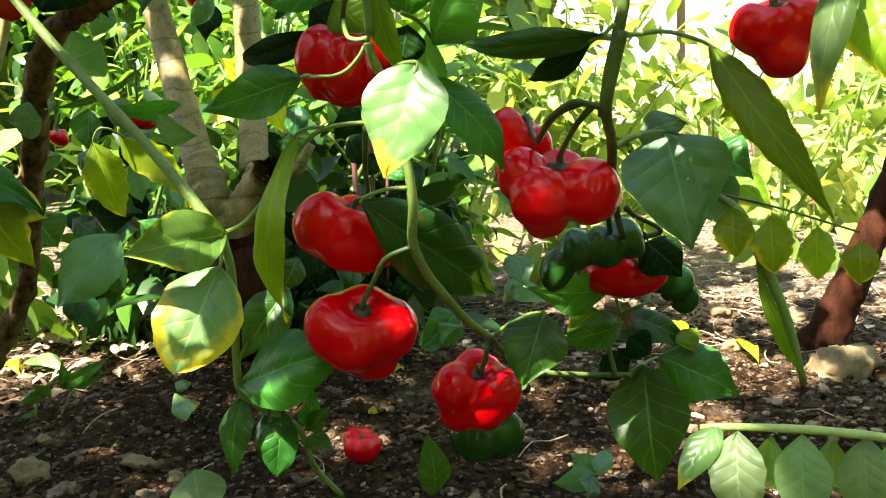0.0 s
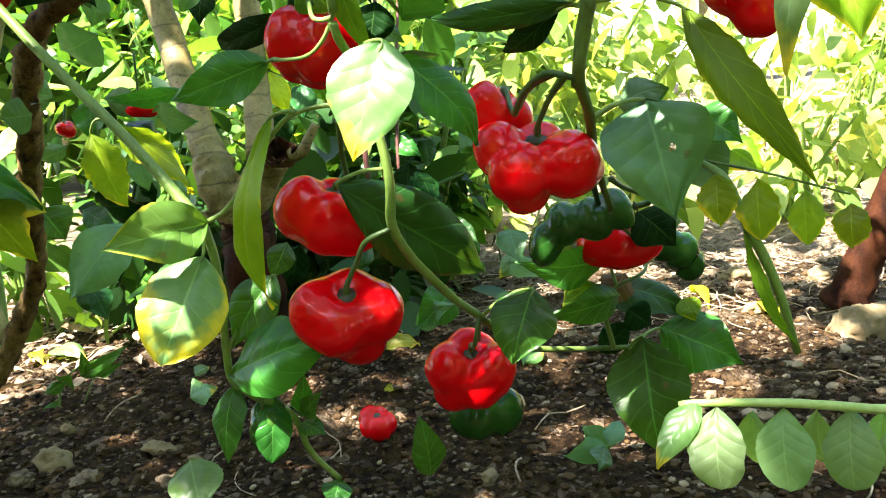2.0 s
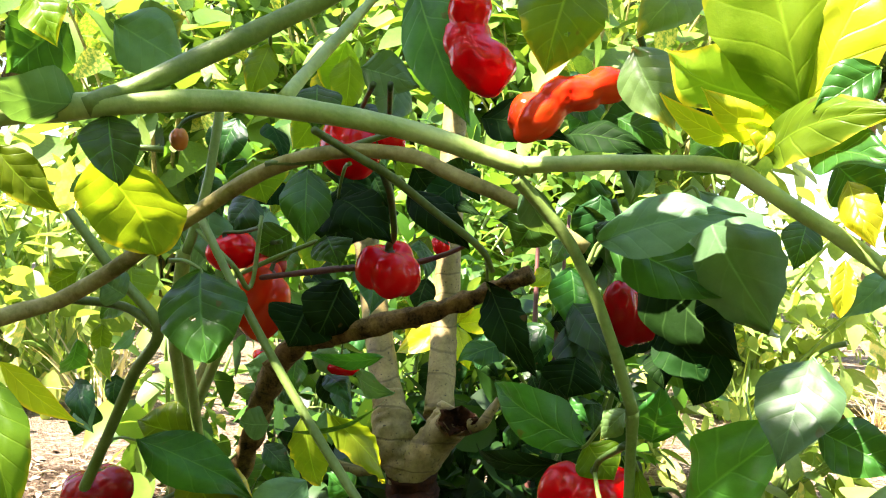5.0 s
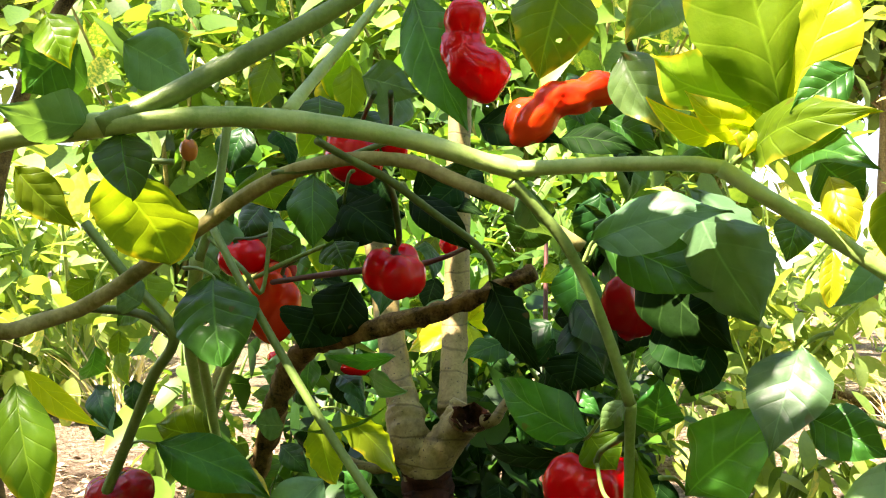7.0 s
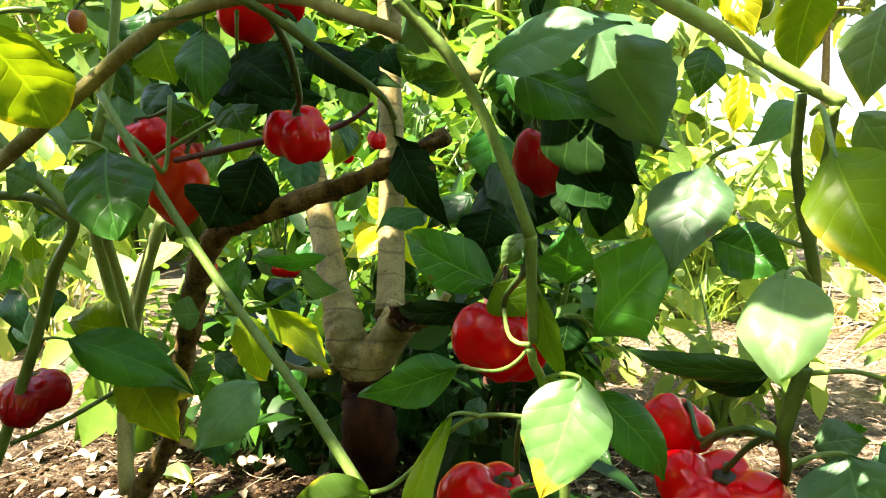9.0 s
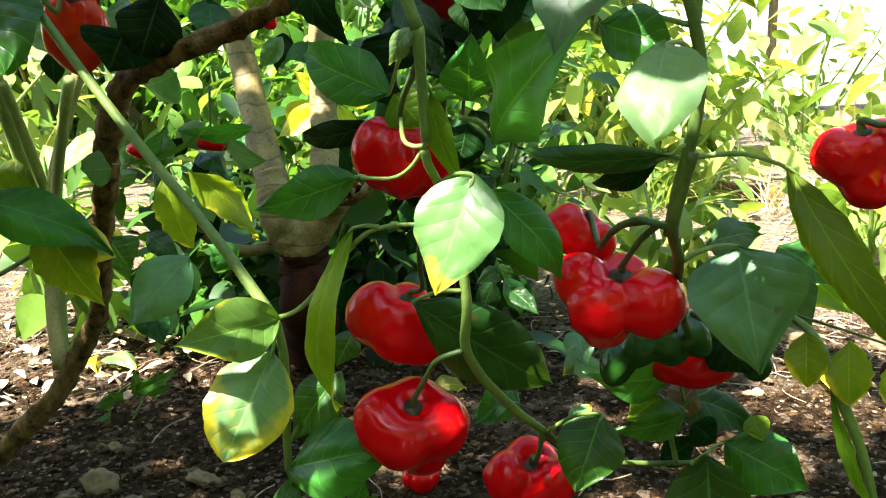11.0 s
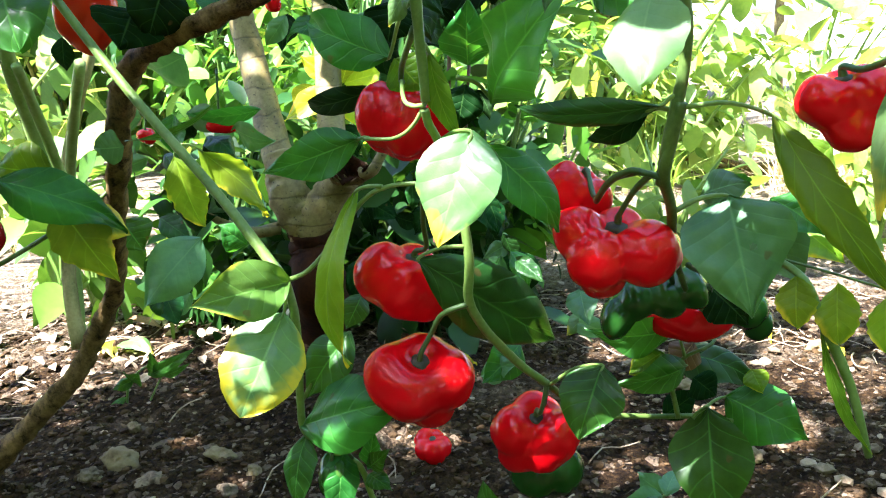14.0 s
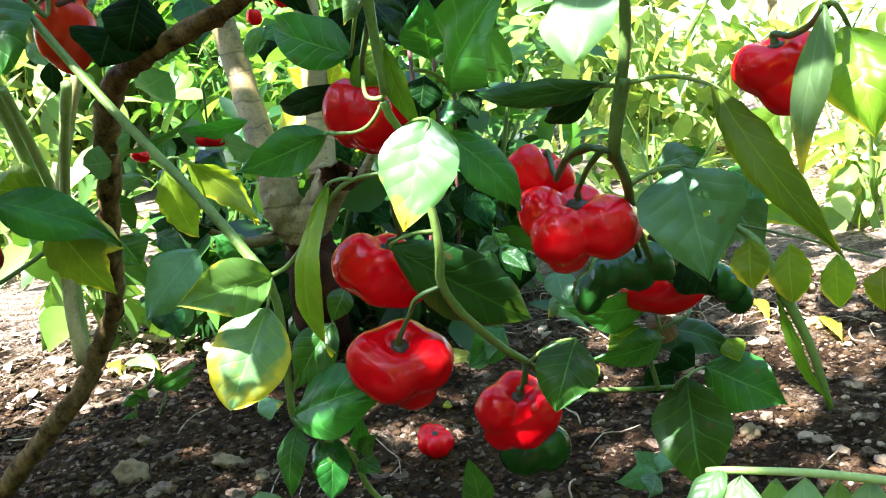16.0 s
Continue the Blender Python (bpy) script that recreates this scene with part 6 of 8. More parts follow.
stem(sapling, [(-0.075, 1.492, -0.010), (-0.072, 1.444, 0.081), (-0.065, 1.434, 0.194), (-0.052, 1.464, 0.392), (-0.031, 1.514, 0.596)], [0.004, 0.0032, 0.0024], TWIG_RED)
leaf(sapling, (-0.093, 1.464, 0.262), (-0.131, 1.434, 0.229), 0.037, (0.48, -0.85, 0.23), GREEN)
leaf(sapling, (-0.074, 1.464, 0.300), (-0.022, 1.434, 0.268), 0.037, (-0.18, -0.85, 0.50), GREEN)
leaf(sapling, (-0.088, 1.464, 0.383), (-0.121, 1.434, 0.357), 0.041, (0.58, -0.79, 0.19), LIME)
leaf(sapling, (-0.079, 1.464, 0.475), (-0.031, 1.434, 0.447), 0.037, (-0.29, -0.86, 0.43), GREEN)
leaf(sapling, (-0.097, 1.464, 0.502), (-0.125, 1.434, 0.475), 0.033, (0.62, -0.76, 0.19), LIME)
leaf(sapling, (-0.074, 1.464, 0.556), (-0.093, 1.434, 0.510), 0.037, (0.48, -0.81, 0.33), GREEN)
leaf(sapling, (-0.117, 1.464, 0.130), (-0.150, 1.434, 0.099), 0.041, (0.46, -0.83, 0.31), GREEN)
leaf(sapling, (-0.075, 1.464, 0.066), (-0.122, 1.434, 0.053), 0.038, (0.48, -0.85, 0.21), BLUISH)

# ---- inner leaves in the shade between the two plants; dark leaf colours deepen that shade ----
leaf(old_plant, (-0.158, 0.775, 0.541), (-0.208, 0.794, 0.530), 0.029, (-0.34, -0.94, -0.06), DARK_SHADE)
leaf(old_plant, (-0.094, 0.736, 0.577), (-0.079, 0.726, 0.549), 0.021, (-0.32, -0.93, 0.15), DARK_SHADE)
leaf(old_plant, (-0.202, 0.784, 0.585), (-0.173, 0.770, 0.568), 0.024, (0.15, -0.62, 0.77), DARK_SHADE)
leaf(old_plant, (-0.091, 0.706, 0.566), (-0.116, 0.678, 0.536), 0.025, (0.58, -0.78, 0.24), DARK_SHADE)
leaf(old_plant, (-0.152, 0.793, 0.583), (-0.124, 0.796, 0.552), 0.033, (-0.36, -0.84, -0.42), DARK_SHADE)
leaf(old_plant, (-0.229, 0.778, 0.574), (-0.187, 0.765, 0.583), 0.027, (-0.29, -0.96, -0.06), DARK_SHADE)
leaf(old_plant, (-0.104, 0.718, 0.550), (-0.070, 0.684, 0.537), 0.013, (-0.57, -0.72, 0.40), DARK_SHADE)
leaf(old_plant, (-0.182, 0.730, 0.550), (-0.177, 0.704, 0.516), 0.023, (0.79, -0.43, 0.43), DARK_SHADE)
leaf(old_plant, (-0.093, 0.771, 0.578), (-0.125, 0.771, 0.583), 0.025, (-0.12, -0.74, -0.67), DEEP_AND_SHADE)
leaf(old_plant, (-0.136, 0.783, 0.537), (-0.108, 0.751, 0.516), 0.013, (-0.45, -0.73, 0.51), DEEP_AND_SHADE)
leaf(old_plant, (-0.182, 0.713, 0.574), (-0.180, 0.716, 0.537), 0.033, (0.80, -0.60, -0.00), DARK_SHADE)
leaf(old_plant, (-0.121, 0.699, 0.515), (-0.102, 0.665, 0.489), 0.023, (0.56, -0.30, 0.77), DEEP_AND_SHADE)
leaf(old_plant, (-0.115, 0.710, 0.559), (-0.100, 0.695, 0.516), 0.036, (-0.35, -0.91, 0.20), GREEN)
leaf(old_plant, (-0.264, 0.794, 0.547), (-0.240, 0.771, 0.509), 0.020, (0.30, -0.72, 0.63), DEEP_AND_SHADE)
leaf(old_plant, (-0.230, 0.697, 0.556), (-0.252, 0.688, 0.539), 0.024, (0.27, -0.95, 0.17), DARK_SHADE)
leaf(old_plant, (-0.167, 0.728, 0.567), (-0.153, 0.728, 0.542), 0.023, (0.03, -1.00, 0.02), DARK_SHADE)
leaf(plant, (0.049, 0.607, 0.502), (0.057, 0.607, 0.458), 0.035, (-0.27, -0.96, -0.05), DEEP_AND_SHADE)
leaf(plant, (0.063, 0.629, 0.465), (0.021, 0.634, 0.457), 0.029, (-0.16, -0.94, 0.29), DARK_SHADE)
leaf(plant, (0.090, 0.614, 0.502), (0.069, 0.616, 0.465), 0.029, (-0.42, -0.89, 0.20), DEEP_AND_SHADE)
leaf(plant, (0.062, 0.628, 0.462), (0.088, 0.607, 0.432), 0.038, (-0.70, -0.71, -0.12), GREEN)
leaf(plant, (0.016, 0.636, 0.455), (0.033, 0.602, 0.428), 0.023, (-0.77, -0.59, 0.24), DEEP_AND_SHADE)
leaf(plant, (0.044, 0.658, 0.472), (0.021, 0.668, 0.434), 0.032, (-0.09, -0.97, -0.20), DARK_SHADE)
leaf(plant, (0.089, 0.644, 0.507), (0.070, 0.653, 0.465), 0.033, (-0.28, -0.96, -0.08), DARK_SHADE)
leaf(plant, (0.019, 0.650, 0.473), (0.034, 0.645, 0.445), 0.022, (-0.52, -0.85, -0.12), DARK_SHADE)
leaf(plant, (0.009, 0.639, 0.446), (0.037, 0.622, 0.421), 0.021, (0.06, -0.79, 0.61), DARK_SHADE)
leaf(plant, (0.086, 0.632, 0.534), (0.094, 0.630, 0.500), 0.019, (0.13, -0.99, 0.09), DARK_SHADE)
leaf(plant, (0.006, 0.608, 0.478), (0.034, 0.575, 0.448), 0.030, (-0.24, -0.76, 0.60), DEEP_AND_SHADE)
leaf(plant, (0.053, 0.637, 0.486), (0.060, 0.636, 0.453), 0.029, (-0.64, -0.76, -0.11), DARK_SHADE)
leaf(plant, (0.057, 0.671, 0.506), (0.043, 0.658, 0.469), 0.026, (-0.38, -0.82, 0.43), DARK_SHADE)
leaf(plant, (0.052, 0.678, 0.499), (0.052, 0.672, 0.460), 0.037, (-0.64, -0.76, 0.11), DEEP_AND_SHADE)
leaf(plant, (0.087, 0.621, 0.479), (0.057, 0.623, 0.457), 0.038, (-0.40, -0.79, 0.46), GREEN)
leaf(plant, (0.011, 0.653, 0.537), (0.016, 0.659, 0.491), 0.028, (-0.39, -0.91, -0.16), DARK_SHADE)
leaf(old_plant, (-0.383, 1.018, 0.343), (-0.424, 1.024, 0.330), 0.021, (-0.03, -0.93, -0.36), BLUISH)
leaf(old_plant, (-0.315, 1.070, 0.344), (-0.284, 1.049, 0.310), 0.024, (0.28, -0.67, 0.68), DEEP_AND_SHADE)
leaf(old_plant, (-0.307, 1.022, 0.364), (-0.269, 1.001, 0.342), 0.036, (0.29, -0.38, 0.88), DEEP_AND_SHADE)
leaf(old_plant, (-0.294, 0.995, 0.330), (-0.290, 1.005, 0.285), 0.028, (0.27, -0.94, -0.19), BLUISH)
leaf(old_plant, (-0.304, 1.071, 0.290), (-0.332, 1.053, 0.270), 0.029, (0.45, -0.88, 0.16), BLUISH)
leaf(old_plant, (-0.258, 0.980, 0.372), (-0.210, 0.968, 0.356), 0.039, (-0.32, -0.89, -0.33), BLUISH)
leaf(old_plant, (-0.381, 1.057, 0.344), (-0.352, 1.045, 0.320), 0.027, (-0.20, -0.95, 0.24), DEEP_AND_SHADE)
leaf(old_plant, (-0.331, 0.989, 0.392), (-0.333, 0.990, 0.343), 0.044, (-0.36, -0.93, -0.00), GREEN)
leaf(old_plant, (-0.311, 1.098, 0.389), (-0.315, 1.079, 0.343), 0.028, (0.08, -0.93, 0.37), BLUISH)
leaf(old_plant, (-0.314, 1.006, 0.382), (-0.367, 1.022, 0.359), 0.033, (0.07, -0.73, -0.68), DARK_SHADE)
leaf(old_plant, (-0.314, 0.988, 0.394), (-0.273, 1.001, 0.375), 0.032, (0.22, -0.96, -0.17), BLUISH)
leaf(old_plant, (-0.334, 1.072, 0.357), (-0.310, 1.084, 0.315), 0.030, (0.28, -0.95, -0.12), DARK_SHADE)
leaf(old_plant, (-0.327, 1.058, 0.296), (-0.311, 1.064, 0.258), 0.042, (-0.24, -0.94, -0.25), DARK_SHADE)
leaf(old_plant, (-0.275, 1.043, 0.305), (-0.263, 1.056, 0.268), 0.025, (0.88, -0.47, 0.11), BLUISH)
leaf(sapling, (-0.013, 1.150, 0.263), (0.014, 1.143, 0.215), 0.046, (0.64, -0.62, 0.45), DARK_SHADE)
leaf(sapling, (-0.002, 1.160, 0.268), (0.017, 1.143, 0.217), 0.041, (0.58, -0.68, 0.45), DARK_SHADE)
leaf(sapling, (0.035, 1.185, 0.187), (0.048, 1.189, 0.132), 0.045, (0.33, -0.94, 0.01), DARK_SHADE)
leaf(sapling, (-0.110, 1.432, 0.200), (-0.072, 1.408, 0.167), 0.033, (-0.17, -0.88, 0.44), DEEP_AND_SHADE)
leaf(sapling, (-0.052, 1.396, 0.114), (-0.043, 1.405, 0.075), 0.021, (-0.03, -0.97, -0.23), DEEP_AND_SHADE)
leaf(sapling, (-0.090, 1.220, 0.186), (-0.099, 1.190, 0.136), 0.043, (0.72, -0.64, 0.26), DEEP_AND_SHADE)
leaf(sapling, (-0.139, 1.250, 0.229), (-0.101, 1.256, 0.215), 0.026, (0.08, -0.98, -0.19), DARK_SHADE)
leaf(sapling, (-0.037, 1.459, 0.220), (-0.075, 1.437, 0.201), 0.028, (0.20, -0.81, 0.55), DARK_SHADE)
leaf(sapling, (-0.039, 1.478, 0.118), (-0.071, 1.461, 0.091), 0.043, (0.60, -0.76, -0.23), DARK_SHADE)
leaf(sapling, (-0.019, 1.363, 0.124), (-0.053, 1.332, 0.095), 0.038, (0.52, -0.81, 0.26), DARK_SHADE)
leaf(sapling, (-0.084, 1.393, 0.177), (-0.078, 1.376, 0.137), 0.034, (-0.08, -0.92, 0.39), DARK_SHADE)
leaf(sapling, (-0.010, 1.285, 0.204), (0.011, 1.267, 0.166), 0.026, (-0.11, -0.92, 0.38), DARK_SHADE)
leaf(sapling, (0.051, 1.240, 0.169), (0.037, 1.233, 0.114), 0.046, (-0.28, -0.94, 0.19), DARK_SHADE)
leaf(sapling, (-0.041, 1.413, 0.128), (-0.045, 1.387, 0.096), 0.032, (0.75, -0.57, 0.35), DARK_SHADE)
leaf(shrub_trunk, (-0.379, 1.236, 0.095), (-0.345, 1.251, 0.054), 0.039, (0.76, -0.41, 0.50), DARK_SHADE)
leaf(shrub_trunk, (-0.258, 1.215, 0.210), (-0.252, 1.201, 0.157), 0.035, (0.29, -0.92, 0.28), DEEP_AND_SHADE)
leaf(shrub_trunk, (-0.343, 1.325, 0.154), (-0.330, 1.320, 0.110), 0.035, (0.24, -0.95, 0.18), DARK_SHADE)
leaf(shrub_trunk, (-0.411, 1.356, 0.129), (-0.363, 1.354, 0.139), 0.025, (-0.08, -0.98, 0.20), DARK_SHADE)
leaf(shrub_trunk, (-0.350, 1.394, 0.075), (-0.337, 1.400, 0.024), 0.044, (-0.18, -0.97, -0.16), DEEP_AND_SHADE)
leaf(shrub_trunk, (-0.312, 1.354, 0.192), (-0.280, 1.332, 0.157), 0.025, (-0.17, -0.90, 0.41), DEEP_AND_SHADE)
leaf(shrub_trunk, (-0.308, 1.288, 0.137), (-0.332, 1.268, 0.086), 0.054, (0.74, -0.67, -0.08), DEEP_AND_SHADE)
leaf(shrub_trunk, (-0.295, 1.264, 0.145), (-0.257, 1.277, 0.121), 0.032, (0.53, -0.73, 0.44), DEEP_AND_SHADE)
leaf(shrub_trunk, (-0.404, 1.311, 0.100), (-0.417, 1.312, 0.057), 0.036, (0.62, -0.76, -0.20), DARK_SHADE)
leaf(shrub_trunk, (-0.341, 1.266, 0.170), (-0.339, 1.254, 0.132), 0.032, (0.64, -0.72, 0.26), DARK_SHADE)
leaf(shrub_trunk, (-0.064, 1.253, 0.233), (-0.066, 1.255, 0.178), 0.034, (0.14, -0.99, -0.04), DARK_SHADE)
leaf(shrub_trunk, (-0.121, 1.397, 0.229), (-0.069, 1.387, 0.193), 0.064, (0.35, -0.65, 0.68), DARK_SHADE)
leaf(shrub_trunk, (-0.020, 1.232, 0.273), (-0.029, 1.226, 0.218), 0.043, (0.10, -0.99, 0.09), DARK_SHADE)
leaf(shrub_trunk, (-0.158, 1.290, 0.184), (-0.150, 1.268, 0.134), 0.043, (0.36, -0.83, 0.42), DARK_SHADE)
leaf(shrub_trunk, (-0.165, 1.413, 0.126), (-0.199, 1.425, 0.075), 0.042, (0.03, -0.97, -0.25), DARK_SHADE)
leaf(shrub_trunk, (-0.206, 1.393, 0.229), (-0.159, 1.363, 0.208), 0.038, (-0.29, -0.82, 0.50), DARK_SHADE)
leaf(shrub_trunk, (-0.093, 1.241, 0.247), (-0.107, 1.228, 0.205), 0.044, (0.74, -0.67, -0.04), DARK_SHADE)
leaf(shrub_trunk, (-0.056, 1.338, 0.219), (-0.105, 1.328, 0.193), 0.054, (-0.27, -0.60, 0.75), DARK_SHADE)
leaf(shrub_trunk, (-0.025, 1.379, 0.160), (0.006, 1.379, 0.109), 0.044, (0.42, -0.87, 0.26), DARK_SHADE)
leaf(shrub_trunk, (-0.195, 1.302, 0.298), (-0.145, 1.280, 0.269), 0.056, (-0.50, -0.83, -0.24), DARK_SHADE)
leaf(shrub_trunk, (-0.197, 1.274, 0.166), (-0.217, 1.277, 0.099), 0.041, (0.13, -0.99, -0.08), DARK_SHADE)
leaf(shrub_trunk, (-0.191, 1.299, 0.293), (-0.192, 1.295, 0.231), 0.051, (0.37, -0.93, 0.05), DARK_SHADE)
leaf(old_plant, (-0.398, 1.059, 0.266), (-0.354, 1.049, 0.237), 0.031, (0.14, -0.85, 0.51), DEEP_AND_SHADE)
leaf(old_plant, (-0.382, 1.016, 0.180), (-0.362, 1.003, 0.143), 0.034, (0.43, -0.75, 0.50), DEEP_AND_SHADE)
leaf(old_plant, (-0.366, 1.054, 0.170), (-0.381, 1.037, 0.142), 0.023, (0.81, -0.59, -0.07), BLUISH)
leaf(old_plant, (-0.383, 1.071, 0.273), (-0.320, 1.046, 0.266), 0.046, (-0.38, -0.86, -0.34), DARK_SHADE)
leaf(plant, (-0.010, 0.607, 0.438), (0.011, 0.597, 0.411), 0.031, (-0.59, -0.79, -0.17), DARK_SHADE)
leaf(plant, (0.003, 0.600, 0.465), (0.027, 0.593, 0.433), 0.044, (0.56, -0.64, 0.53), DEEP_AND_SHADE)
leaf(plant, (-0.008, 0.660, 0.421), (-0.023, 0.661, 0.390), 0.019, (-0.19, -0.98, 0.06), DEEP_AND_SHADE)
leaf(plant, (-0.008, 0.609, 0.466), (0.024, 0.605, 0.469), 0.019, (-0.16, -0.91, 0.38), DARK_SHADE)
leaf(plant, (-0.017, 0.677, 0.459), (-0.050, 0.674, 0.437), 0.026, (-0.24, -0.85, 0.47), DEEP_AND_SHADE)
leaf(plant, (-0.035, 0.610, 0.449), (-0.062, 0.586, 0.439), 0.022, (0.21, -0.56, 0.80), GREEN)
leaf(old_plant, (-0.483, 0.896, 0.412), (-0.490, 0.872, 0.391), 0.019, (0.97, -0.21, -0.12), BLUISH)
leaf(old_plant, (-0.509, 0.853, 0.343), (-0.483, 0.830, 0.314), 0.028, (-0.27, -0.86, 0.44), BLUISH)
leaf(old_plant, (-0.462, 0.838, 0.372), (-0.461, 0.835, 0.341), 0.028, (-0.04, -0.99, 0.09), DEEP_AND_SHADE)
leaf(old_plant, (-0.507, 0.863, 0.338), (-0.522, 0.860, 0.300), 0.036, (0.80, -0.54, -0.27), DEEP_AND_SHADE)
leaf(old_plant, (-0.469, 0.820, 0.401), (-0.448, 0.804, 0.372), 0.019, (0.01, -0.87, 0.49), LIME)
leaf(old_plant, (-0.449, 0.755, 0.377), (-0.419, 0.734, 0.345), 0.025, (0.16, -0.75, 0.64), DEEP_AND_SHADE)
leaf(old_plant, (-0.546, 0.888, 0.399), (-0.575, 0.906, 0.353), 0.031, (0.78, -0.24, -0.58), GREEN)
leaf(plant, (-0.283, 0.663, 0.525), (-0.270, 0.634, 0.484), 0.033, (0.85, -0.27, 0.45), BLUISH)
leaf(plant, (-0.241, 0.668, 0.542), (-0.255, 0.656, 0.514), 0.036, (-0.10, -0.90, 0.43), DEEP_AND_SHADE)
leaf(plant, (-0.261, 0.622, 0.556), (-0.251, 0.639, 0.524), 0.019, (0.64, -0.75, -0.18), DEEP_AND_SHADE)
leaf(plant, (-0.280, 0.723, 0.532), (-0.286, 0.716, 0.505), 0.017, (-0.07, -0.96, 0.27), BLUISH)
leaf(plant, (-0.233, 0.677, 0.533), (-0.239, 0.666, 0.494), 0.033, (-0.27, -0.91, 0.30), BLUISH)
leaf(plant, (-0.311, 0.741, 0.560), (-0.314, 0.736, 0.532), 0.026, (0.91, -0.42, -0.02), BLUISH)
leaf(plant, (-0.251, 0.669, 0.518), (-0.238, 0.688, 0.498), 0.025, (0.90, -0.35, 0.26), BLUISH)
leaf(plant, (-0.265, 0.735, 0.564), (-0.280, 0.736, 0.534), 0.027, (-0.02, -1.00, -0.02), BLUISH)
leaf(plant, (0.029, 1.049, 0.235), (0.047, 1.055, 0.197), 0.029, (-0.38, -0.87, -0.31), DEEP_AND_SHADE)
leaf(plant, (0.041, 0.970, 0.229), (0.061, 0.970, 0.188), 0.032, (0.69, -0.64, 0.33), GREEN)
leaf(plant, (0.032, 1.061, 0.219), (0.005, 1.042, 0.207), 0.022, (0.42, -0.83, 0.38), BLUISH)
leaf(plant, (0.027, 1.016, 0.214), (0.011, 1.033, 0.172), 0.030, (-0.31, -0.92, -0.25), DEEP_AND_SHADE)
leaf(plant, (0.057, 0.821, 0.249), (0.082, 0.799, 0.233), 0.019, (-0.14, -0.68, 0.72), DEEP_AND_SHADE)
leaf(plant, (0.070, 0.573, 0.603), (0.100, 0.572, 0.592), 0.024, (-0.00, -1.00, 0.08), DARK_SHADE)
leaf(plant, (0.046, 0.532, 0.589), (0.018, 0.524, 0.573), 0.024, (0.48, -0.71, -0.51), DEEP_AND_SHADE)
leaf(plant, (0.037, 0.556, 0.583), (0.040, 0.526, 0.545), 0.018, (-0.15, -0.78, 0.60), DARK_SHADE)
leaf(plant, (0.039, 0.537, 0.569), (0.039, 0.544, 0.535), 0.025, (0.59, -0.79, -0.16), BLUISH)
leaf(plant, (0.014, 0.591, 0.605), (0.002, 0.577, 0.575), 0.022, (0.01, -0.91, 0.42), GREEN)
leaf(plant, (-0.001, 0.590, 0.618), (0.011, 0.567, 0.584), 0.020, (-0.37, -0.82, 0.44), DEEP_AND_SHADE)
leaf(plant, (0.056, 0.553, 0.602), (0.026, 0.567, 0.596), 0.017, (-0.28, -0.81, -0.52), BLUISH)
leaf(plant, (-0.102, 0.557, 0.609), (-0.100, 0.536, 0.576), 0.029, (0.83, -0.45, 0.32), BLUISH)
leaf(plant, (-0.130, 0.553, 0.620), (-0.133, 0.557, 0.583), 0.021, (0.59, -0.80, -0.13), LIME)
leaf(plant, (-0.146, 0.588, 0.639), (-0.162, 0.603, 0.604), 0.028, (0.19, -0.87, -0.46), LIME)
leaf(plant, (-0.148, 0.605, 0.630), (-0.168, 0.602, 0.591), 0.034, (-0.27, -0.94, 0.21), LIME)
leaf(plant, (-0.149, 0.568, 0.596), (-0.178, 0.584, 0.565), 0.024, (0.15, -0.82, -0.55), LIME)
leaf(plant, (-0.146, 0.607, 0.587), (-0.188, 0.612, 0.586), 0.027, (-0.11, -0.96, -0.25), BLUISH)
leaf(plant, (-0.132, 0.560, 0.591), (-0.093, 0.538, 0.557), 0.032, (0.21, -0.70, 0.68), DEEP_AND_SHADE)
leaf(plant, (-0.314, 0.836, 0.628), (-0.280, 0.809, 0.587), 0.028, (0.48, -0.50, 0.72), DARK_SHADE)
leaf(plant, (-0.202, 0.813, 0.592), (-0.225, 0.791, 0.578), 0.019, (0.62, -0.76, 0.20), DARK_SHADE)
leaf(plant, (-0.286, 0.959, 0.497), (-0.304, 0.961, 0.464), 0.028, (0.27, -0.94, -0.20), BLUISH)
leaf(plant, (-0.323, 0.921, 0.593), (-0.326, 0.939, 0.546), 0.033, (0.67, -0.68, -0.30), BLUISH)
leaf(plant, (-0.144, 0.829, 0.525), (-0.162, 0.812, 0.486), 0.028, (0.13, -0.93, 0.34), OLIVE)
leaf(plant, (-0.177, 0.761, 0.499), (-0.167, 0.739, 0.455), 0.036, (0.66, -0.61, 0.44), DEEP_AND_SHADE)
leaf(plant, (-0.406, 0.912, 0.477), (-0.413, 0.922, 0.442), 0.023, (0.25, -0.92, -0.31), DARK_SHADE)
leaf(plant, (-0.236, 0.780, 0.525), (-0.231, 0.768, 0.483), 0.031, (0.48, -0.83, 0.29), OLIVE)
leaf(plant, (-0.272, 0.817, 0.514), (-0.268, 0.795, 0.472), 0.032, (-0.15, -0.88, 0.45), GREEN)
leaf(plant, (-0.220, 0.831, 0.638), (-0.208, 0.841, 0.611), 0.026, (0.37, -0.91, -0.17), DARK_SHADE)
leaf(plant, (-0.261, 0.927, 0.657), (-0.261, 0.912, 0.611), 0.045, (0.93, -0.36, 0.11), BLUISH)
leaf(plant, (-0.121, 0.772, 0.469), (-0.141, 0.772, 0.445), 0.017, (0.29, -0.93, -0.24), BLUISH)
leaf(plant, (-0.311, 0.769, 0.620), (-0.326, 0.767, 0.576), 0.042, (-0.05, -1.00, 0.06), DEEP_AND_SHADE)
leaf(plant, (-0.180, 0.825, 0.599), (-0.157, 0.820, 0.576), 0.024, (-0.31, -0.94, -0.11), OLIVE)
